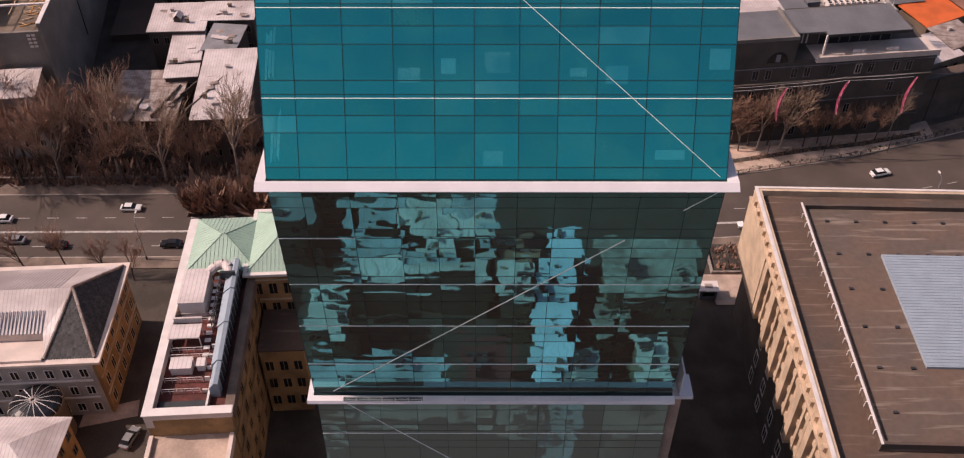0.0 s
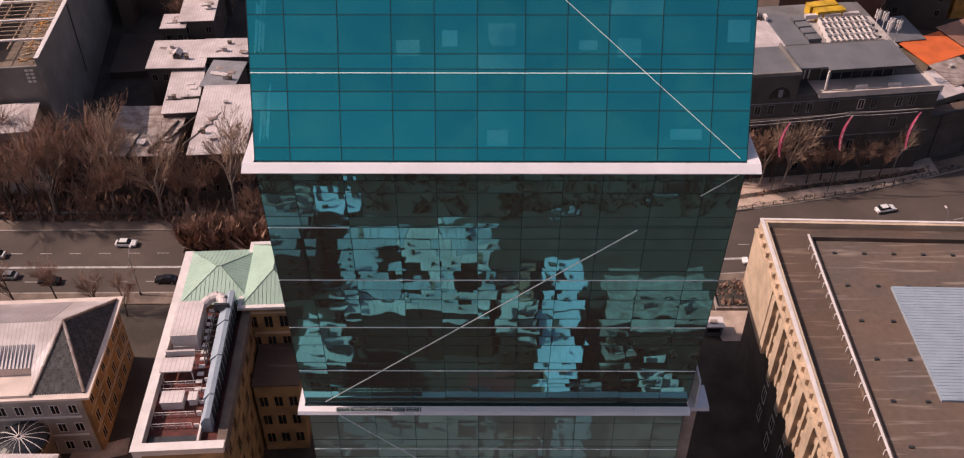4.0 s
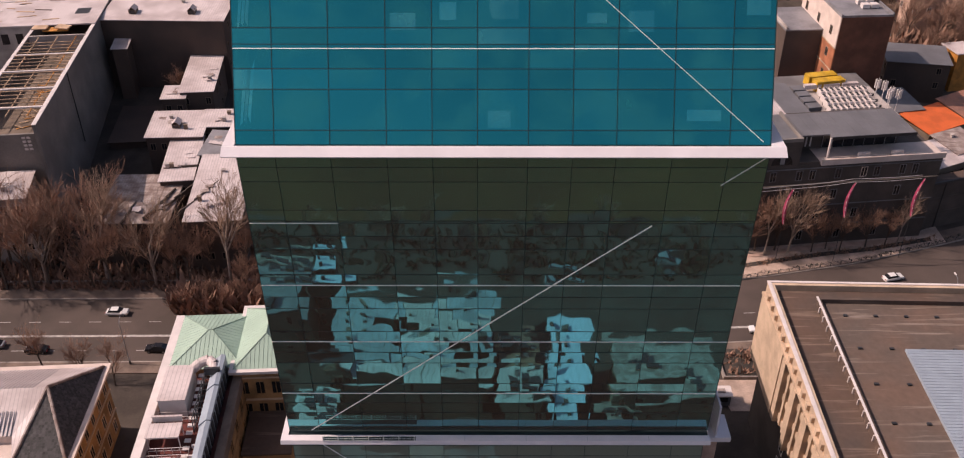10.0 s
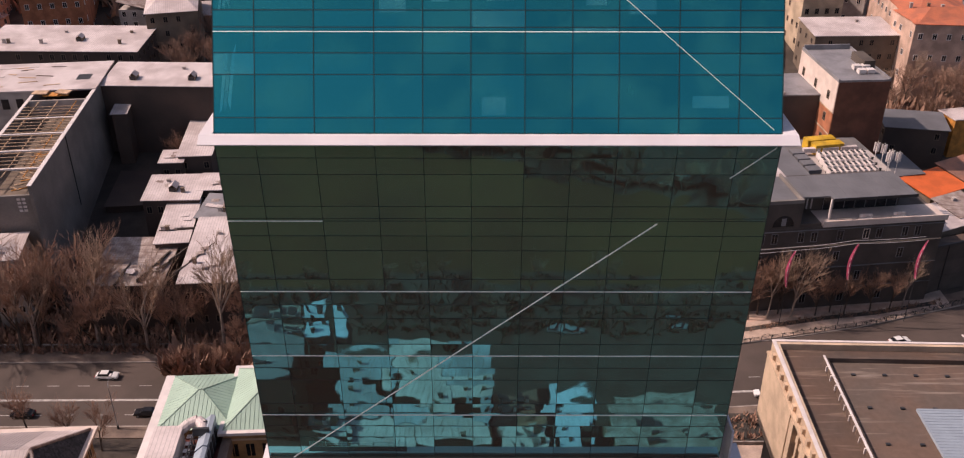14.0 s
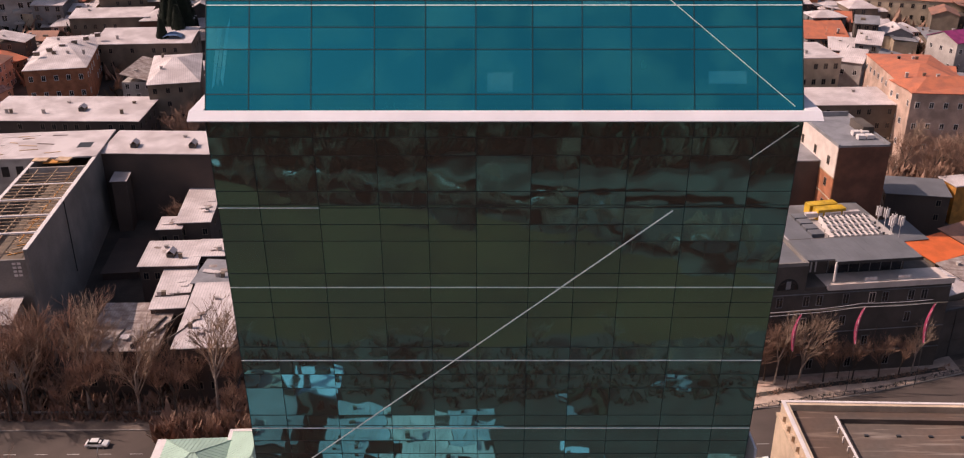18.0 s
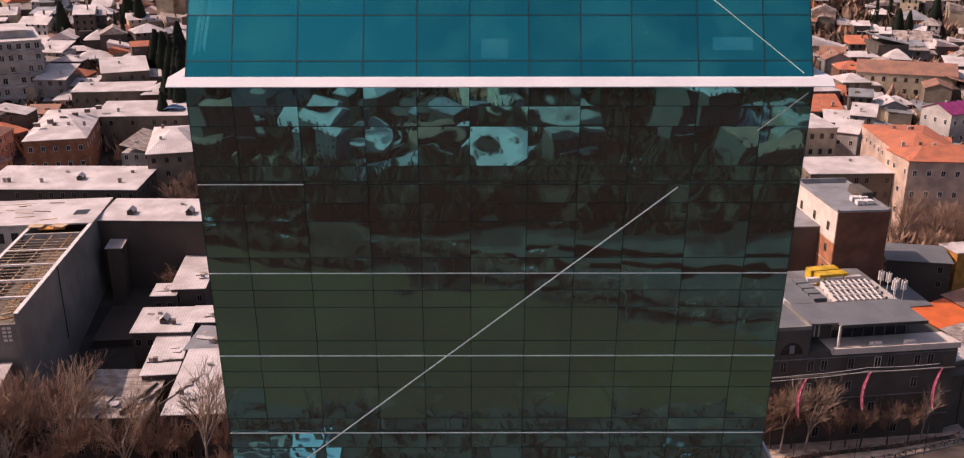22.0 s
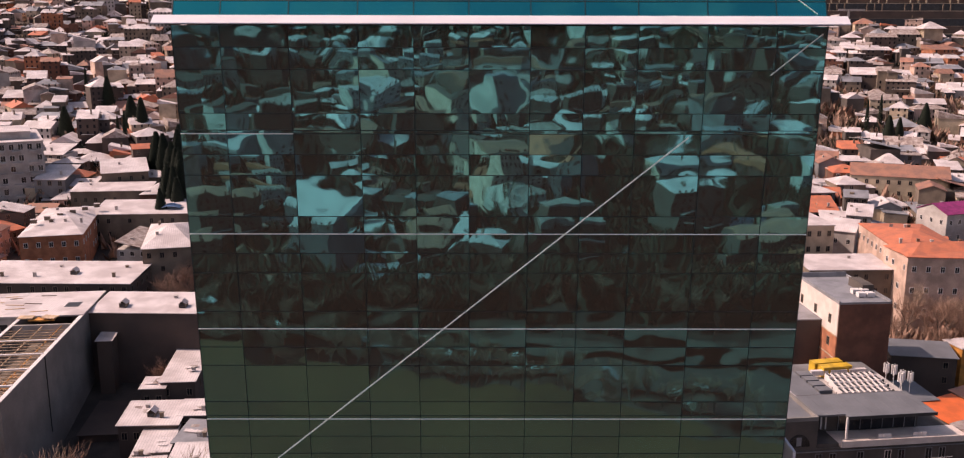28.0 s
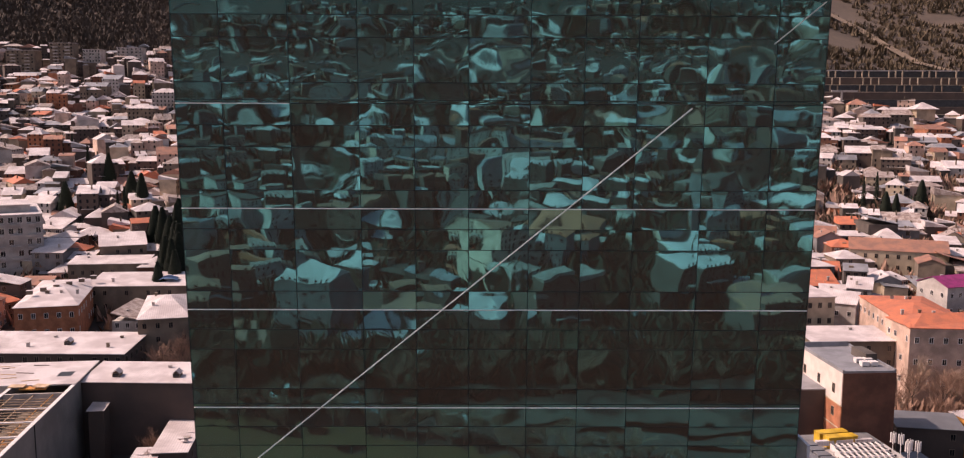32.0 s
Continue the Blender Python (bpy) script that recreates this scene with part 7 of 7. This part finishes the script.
def banner(x, y, z0, z1):
    e = thing("feather_banner", "tall curved pink feather banner on a pole", "banner", pose(x, y, 0), "pink banners")
    at = lambda t: (0.6 * t ** 3 - 0.4 * math.sin(math.pi * t) + 0.1, z0 + (z1 - z0) * t)
    for name, m, w0, yy in (("cloth", "banner", 0.42, 0.0), ("pale_stripe", "white_trim", 0.10, -0.06)):
        bm = bmesh.new()
        n, prev = 16, None
        for k in range(n + 1):
            t = k / n
            cx, z = at(t)
            w = w0 * (0.35 + 0.65 * math.sin(math.pi * min(0.96, 0.08 + t * 0.86)))
            cur = [bm.verts.new((cx + a, yy + b, z)) for a, b in ((-w, 0), (0, -0.18 if name == "cloth" else -0.16), (w, 0), (0, 0.05))]
            if prev and (name == "cloth" or k % 3):
                for i in range(4):
                    bm.faces.new((prev[i], prev[(i + 1) % 4], cur[(i + 1) % 4], cur[i]))
            prev = cur
        part(name, bm, m, e)
    bm = bmesh.new()
    tube(bm, (at(0)[0], 0.05, -0.2), (at(0)[0], 0.05, z0 + 0.3), 0.07, 0.05, 6)
    for k in range(8):
        (xa, za), (xb, zb) = at(k / 8), at((k + 1) / 8)
        tube(bm, (xa, 0.06, za), (xb, 0.06, zb), 0.05, 0.05, 5)
    part("pole", bm, "dark_metal", e)


TOPS = ((63.3, 166.2, 10.4, 19.0), (76.2, 167.0, 11.6, 20.2), (91.0, 168.4, 11.0, 20.3))
for b in TOPS:
    banner(*b)
cable = thing("overhead_cable", "thin pale overhead cables between tall banner poles", "cable")
ends = [(48, 165, 10.2, 18.6)] + list(TOPS)
for a, b in zip(ends, ends[1:]):
    for lift in (0.1, 0.9):
        pts = [Vector((a[0] + (b[0] - a[0]) * t, a[1] + (b[1] - a[1]) * t, a[3] + lift + (b[3] - a[3]) * t - 0.8 * t * (1 - t))) for t in (k / 8 for k in range(9))]
        bm = bmesh.new()
        rings = [[bm.verts.new(p + Vector(o)) for o in ((0, 0.04, -0.03), (0, -0.04, -0.03), (0, 0, 0.045))] for p in pts]
        for r0, r1 in zip(rings, rings[1:]):
            for i in range(3):
                bm.faces.new((r0[i], r0[(i + 1) % 3], r1[(i + 1) % 3], r1[i]))
        part("span", bm, "white_trim", cable)

rl = thing("kerb_railing", "low dark metal railing along the avenue kerb", "railing", pose(0, 0, 0))
for k in range(30):
    x = 44 + k * 2.4
    ya, yb = along(FAR, x) + 0.5, along(FAR, x + 2.4) + 0.5
    bm = bmesh.new()
    box(bm, x - 0.06, ya - 0.06, 0, x + 0.06, ya + 0.06, 1.1)
    part("post", bm, "dark_metal", rl)
    bm = bmesh.new()
    for z in (0.35, 0.7, 1.05):
        tube(bm, (x, ya, z), (x + 2.4, yb, z), 0.05, 0.05, 4)
    part("rail", bm, "dark_metal", rl)
# planted bed, paving and a kiosk beside the stone block
strip("paving", [(20, 125.6), (43.5, 125.6), (44.2, 121.6), (70, 121.6), (70, 129.6), (20, 129.6)], "pavement", -0.3, 0.06, "worn pinkish paving beside the stone block", "pavement")
strip("planting_bed", [(44.9, 130.0), (55.2, 130.0), (55.2, 138.2), (44.9, 138.0)], "yard", -0.3, 0.22, "dark bare planting bed", "planting bed")
e = thing("bed_wall", "low pale stone wall round a bare planting bed", "wall")
for b in ((44.5, 129.7, 0, 55.6, 129.98, 0.75), (55.24, 130.0, 0, 55.6, 138.6, 0.75), (44.5, 130.0, 0, 44.86, 138.2, 0.75)):
    boxpart("side", b, "kerb", e)
scrub_patch("bed_shrubs", 45.4, 54.8, 130.5, 137.6, 60, 0.6, 1.6, "twig", "leafless brown shrubs in a planting bed", 61)
e = thing("kiosk", "small grey kiosk with a pale flat roof", "kiosk", pose(42.6, 124.0, 0))
boxpart("wall", (-1.6, -1.1, 0, 1.6, 1.1, 2.4), "grey_wall", e)
boxpart("roof", (-1.9, -1.4, 2.4, 1.9, 1.4, 2.6), "white_trim", e)
boxpart("roof_hatch", (-0.7, -0.5, 2.6, 0.7, 0.5, 2.75), "stained_metal", e)
boxpart("window", (-1.1, -1.14, 1.0, 1.1, -1.1, 2.0), "dark_glass", e)
strip("court_paving", [(-67.8, 93.4), (-58.6, 95.8), (-59.1, 99.2), (-67.8, 96.4)], "pavement", -0.3, 0.08, "sunlit pinkish courtyard paving", "pavement")
# low wall, glazed dome and neighbouring hip roof in the courtyard
bm = bmesh.new()
for k in range(60):
    x = -130 + k * 1.5
    box(bm, x, along(FAR, x) + 5.0, 0.1, x + 1.44, along(FAR, x) + 5.35, 0.95)
tagged(part("low_wall", bm, "kerb", None), "low stone wall along the park edge", "wall", kind="structure")


def glass_dome(x, y, z, r):
    e = thing("glass_dome", "round glazed dome with white radial ribs", "dome", pose(x, y, z))
    bm = bmesh.new()
    tube(bm, (0, 0, -z), (0, 0, 0), r, r, 32)
    part("drum", bm, "brown_wall", e)
    bm = bmesh.new()
    bmesh.ops.create_uvsphere(bm, u_segments=24, v_segments=10, radius=r * 0.98)
    bmesh.ops.delete(bm, geom=[v for v in bm.verts if v.co.z < -0.01], context="VERTS")
    for v in bm.verts:
        v.co.z *= 0.35
    part("glazing", bm, "dark_glass", e)
    for k in range(16):
        bm = bmesh.new()
        a = k * math.pi / 8
        pts = [(r * math.cos(t) * math.cos(a), r * math.cos(t) * math.sin(a), 0.35 * r * math.sin(t) + 0.03) for t in (0, 0.3, 0.6, 0.9, 1.2, 1.5)]
        for p, q in zip(pts, pts[1:]):
            tube(bm, p, q, 0.07, 0.07, 4)
        part("rib", bm, "white_trim", e)


glass_dome(-72, 92.0, 8, 4.2)
house(-73, 80.5, 0, 18, 12, 11.5, 0, "hip", 2.5, "white_metal", "ochre_wall", "courtyard wing with a pale hipped metal roof", 3, 6, 4, rnd=R2, over=0.6, chimneys=1)

# ---------------------------------------------------------------- the city behind, which the glass mirrors
strip("lawn", [(-200, -76), (-200, -157.1), (-66, -137.5), (11, -116.9), (63, -95.3), (200, -72.8), (200, -76)], "grass", -0.3, 0.05, "broad dry olive-brown park lawn", "lawn")
strip("back_road", [(-300, -168.4), (300, -102.8), (300, -87.8), (63, -102.8), (11, -125.3), (-66, -145.9), (-300, -160.9)], "yard", -0.3, 0.02, "dark street beyond the lawn", "road")
# courtyard shade is put into this dark ground sheet
strip("courtyards", [(-90, -76), (90, -76), (90, 30), (-90, 30)], "yard", -0.3, 0.03, "courtyards between city houses, coloured dark for shade", "yard")
RB = random.Random(31)
put_trees("bare_tree", BARE, [(-84 + k * 9.5 + RB.uniform(-3, 3), -68 + RB.uniform(-6, 5), RB.uniform(0.4, 0.62)) for k in range(19)], "bare brown park tree", "tree", "park trees")
scrub_patch("street_hedge", -90, 90, -75, -60, 700, 0.8, 2.4, "evergreen", "dark clipped hedges along a back street", 71)
for x, y in ((15.5, -59.5), (36, -64)):
    car(x, y, 12, "car_silver", 0.03)
for x, y in ((-26, -138.4), (29, -121.5), (-50, -145.9), (-8, -134.7), (12, -129.0), (46, -112.2), (-72, -151.5)):
    car(x, y, 18, RB.choice(("car_white", "car_white", "car_silver")), 0.03)
def courtyard_block():
    """A wide old block: sheet roofs at slightly different heights round three light wells."""
    e = thing("courtyard_block", "old city block with patched pale sheet roofs round light wells", "building", pose(0, 0, 0))
    R = random.Random(90)
    plates = ((-24, -45.65, -14.2, -40.21), (-14.0, -45.08, -6.2, -40.21), (-6.0, -45.65, 2.0, -40.21), (-24, -40.02, -18.6, -36.84), (-13.4, -40.02, -4.6, -36.84), (-4.4, -40.02, 1.6, -35.71),
              (-23.2, -36.65, -14.8, -33.65), (-9.8, -36.65, -4.4, -33.65), (-0.4, -35.53, 1.8, -31.22), (-22.2, -33.46, -13.2, -31.22), (-13.0, -33.46, -4.4, -31.22), (-21.4, -31.03, -10.2, -26.91), (-10.0, -31.03, 1.2, -26.91))
    for x0, y0, x1, y1 in plates:
        z, tilt = 11.4 + R.uniform(-0.5, 0.5), R.uniform(0.1, 0.5)
        boxpart("wall", (x0 + 0.1, y0 + 0.1, -0.5, x1 - 0.1, y1 - 0.1, z), "brown_wall", e)
        bm = bmesh.new()
        vs = box(bm, x0, y0, z, x1, y1, z + 0.15)
        for v in (vs[4], vs[5]):
            v.co.z += tilt
        roof = part("roof", bm, R.choice(("white_metal", "bluegrey_sheet", "bluegrey_sheet", "white_metal")), e)
        n = int((x1 - x0) / 0.9)
        bm = bmesh.new()
        for k in range(1, n):
            tube(bm, (x0 + k * 0.9, y0 + 0.05, z + 0.16 + tilt), (x0 + k * 0.9, y1 - 0.05, z + 0.16), 0.05, 0.05, 3)
        part("roof_ribs", bm, "stained_metal", roof)["kind"] = "stuff"
        if R.random() < 0.7:
            cx, cy = R.uniform(x0 + 1, x1 - 1), R.uniform(y0 + 0.8, y1 - 0.8)
            boxpart("chimney", (cx - 0.45, cy - 0.35, z - 0.2, cx + 0.45, cy + 0.35, z + 1.6), R.choice(("dark_render", "brown_wall")), roof)


courtyard_block()
for k in range(5):
    e = thing("long_annex", "narrow annex with a pale blue sheet roof", "building", pose(13.8 - 1.05 * k, -34.8 + 6.0 * k, 0, 0, 0, RB.uniform(-2, 2)), "blue-roofed annexes")
    zz = 11.5 + 0.7 * (k % 2) - 0.5 * (k > 2)
    boxpart("wall", (-2.4, -3.1, -0.5, 2.4, 3.1, zz), "brown_wall", e)
    boxpart("roof", (-2.6, -3.18, zz, 2.6, 3.18, zz + 0.2), "blue_sheet", e)
    boxpart("roof_hatch", (-1.9 + 0.7 * k, -0.8, zz + 0.2, -1.0 + 0.7 * k, 0.6, zz + 0.9), "dark_render", e)
for x, y, w, d, h, kind, roof, word in ((5.6, -25.6, 5.4, 6, 13.5, "flat", "white_metal", "pale"), (5.4, -33.8, 5.4, 8, 9.5, "mono", "rust_metal", "rust-brown"), (-23.3, -29.3, 3.6, 3.2, 12, "mono", "white_metal", "pale"),
                                        (-16.5, -9.0, 20, 6, 11.5, "mono", "bluegrey_sheet", "bluish grey"), (-25, -21.6, 6, 7.4, 11, "flat", "white_metal", "pale"), (15.2, -11.0, 4.2, 8, 10, "mono", "grey_metal", "grey"),
                                        (28, -29.2, 16, 10.6, 12, "mono", "stained_metal", "stained grey"), (20.3, -21.8, 3.6, 6, 9, "mono", "stained_metal", "stained"), (26.2, -12.4, 4.4, 10, 11, "mono", "white_metal", "pale"), (0.5, -11.9, 7, 10, 10, "flat", "dark_red", "dark red"), (-35, -44.2, 8.6, 12.5, 12.5, "mono", "grey_metal", "grey"), (-27.2, -51.5, 5.6, 7, 13, "flat", "blue_sheet", "pale blue"), (-36, -52.2, 8, 4, 12, "mono", "stained_metal", "stained"),
                                        (-52, -26.0, 14, 16, 12, "hip", "stained_metal", "stained"), (50, -26.0, 14, 18, 13, "hip", "stained_metal", "stained")):
    house(x, y, -0.5, w, d, h, RB.uniform(-4, 4), kind, 1.2, roof, "brown_wall", f"city house with a {word} metal roof", 3, max(2, int(w / 3)), 3, rnd=RB, sides="fb")
    for k in range(3):
        ux, uy, us = x + RB.uniform(-0.4, 0.4) * w, y + RB.uniform(-0.4, 0.4) * d, RB.uniform(0.4, 1.3)
        u = thing("roof_box", "small dark roof hatch or plant box", "roof box", pose(ux, uy, h + 0.3, 0, 0, RB.uniform(-10, 10)), "roof boxes")
        boxpart("case", (-us, -us * 0.7, -0.5, us, us * 0.7, 1.1), RB.choice(("dark_render", "dark_metal", "brown_wall", "white_trim")), u)
        boxpart("lid", (-us - 0.08, -us * 0.7 - 0.08, 1.1, us + 0.08, us * 0.7 + 0.08, 1.2), "dark_metal", u)
put_trees("bare_tree", BARE, [(RB.uniform(-110, 110), RB.choice((RB.uniform(-165, -157), RB.uniform(-172, -165), RB.uniform(-155, -148))), RB.uniform(0.5, 0.75)) for k in range(24)] + [(x_, float(np.interp(x_, (-110, -66, 11, 63, 110), (-144, -138, -118, -97, -86))) + RB.uniform(-7, 1), RB.uniform(0.42, 0.7)) for x_ in (-105 + k * 3.7 for k in range(58))], "bare brown park tree", "tree", "park trees")
put_trees("bare_tree", PALE, [(-100 + k * 13 + RB.uniform(-4, 4), float(np.interp(-100 + k * 13, (-110, -66, 11, 63, 110), (-146, -140, -120, -99, -88))) + RB.uniform(-6, 0), RB.uniform(0.45, 0.65)) for k in range(16)], "pale-branched bare park tree", "tree", "park trees")
# a dark belt of trees beyond the street
scrub_patch("park_thicket", -190, 190, -186, -160, 2600, 5, 11, "evergreen", "dense dark park trees beyond the lawn", 15)
BACK_ROOFS = [("white_metal", 0.36), ("stained_metal", 0.16), ("grey_metal", 0.12), ("rust_metal", 0.12), ("orange_tile", 0.04), ("dark_render", 0.20)]
back = Heap(HEAP_MATS)
y = -193.0
while y > -1500:
    step = 13 + abs(y) * 0.010
    x = -0.62 * abs(y)
    while x < 0.62 * abs(y):
        if RB.random() < (0.32 if y > -330 and x > 42 else 0.7):
            px_, py_ = x + RB.uniform(-4, 4), y + RB.uniform(-5, 5)
            st = RB.choice((1, 2, 2, 3, 4, 5, 7))
            back.house(px_, py_, ground_z(px_, py_), RB.uniform(8, 22), RB.uniform(8, 18), st * 2.9, RB.uniform(-40, 40), RB.choice(("hip", "gable", "mono")), RB.uniform(1, 3), pick(RB, BACK_ROOFS), RB.choice(("dark_brick", "brown_wall", "dark_render", "dark_render", "dark_brick", "white_wall", "pink_wall", "grey_wall")), st, RB, 1)
        x += step * RB.uniform(0.9, 1.5)
    y -= step * 1.2
back.done("distant_city", "city houses with pale roofs in the distance", "houses")
scrub_patch("city_trees", -800, 800, -1400, -186, 20000, 5, 13, "evergreen", "dark trees between city houses", 9, lambda x, y: abs(x) < 0.62 * abs(y))
scrub_patch("city_park_trees", 42, 190, -330, -190, 900, 4, 11, "evergreen", "dense dark trees of a city park", 19)
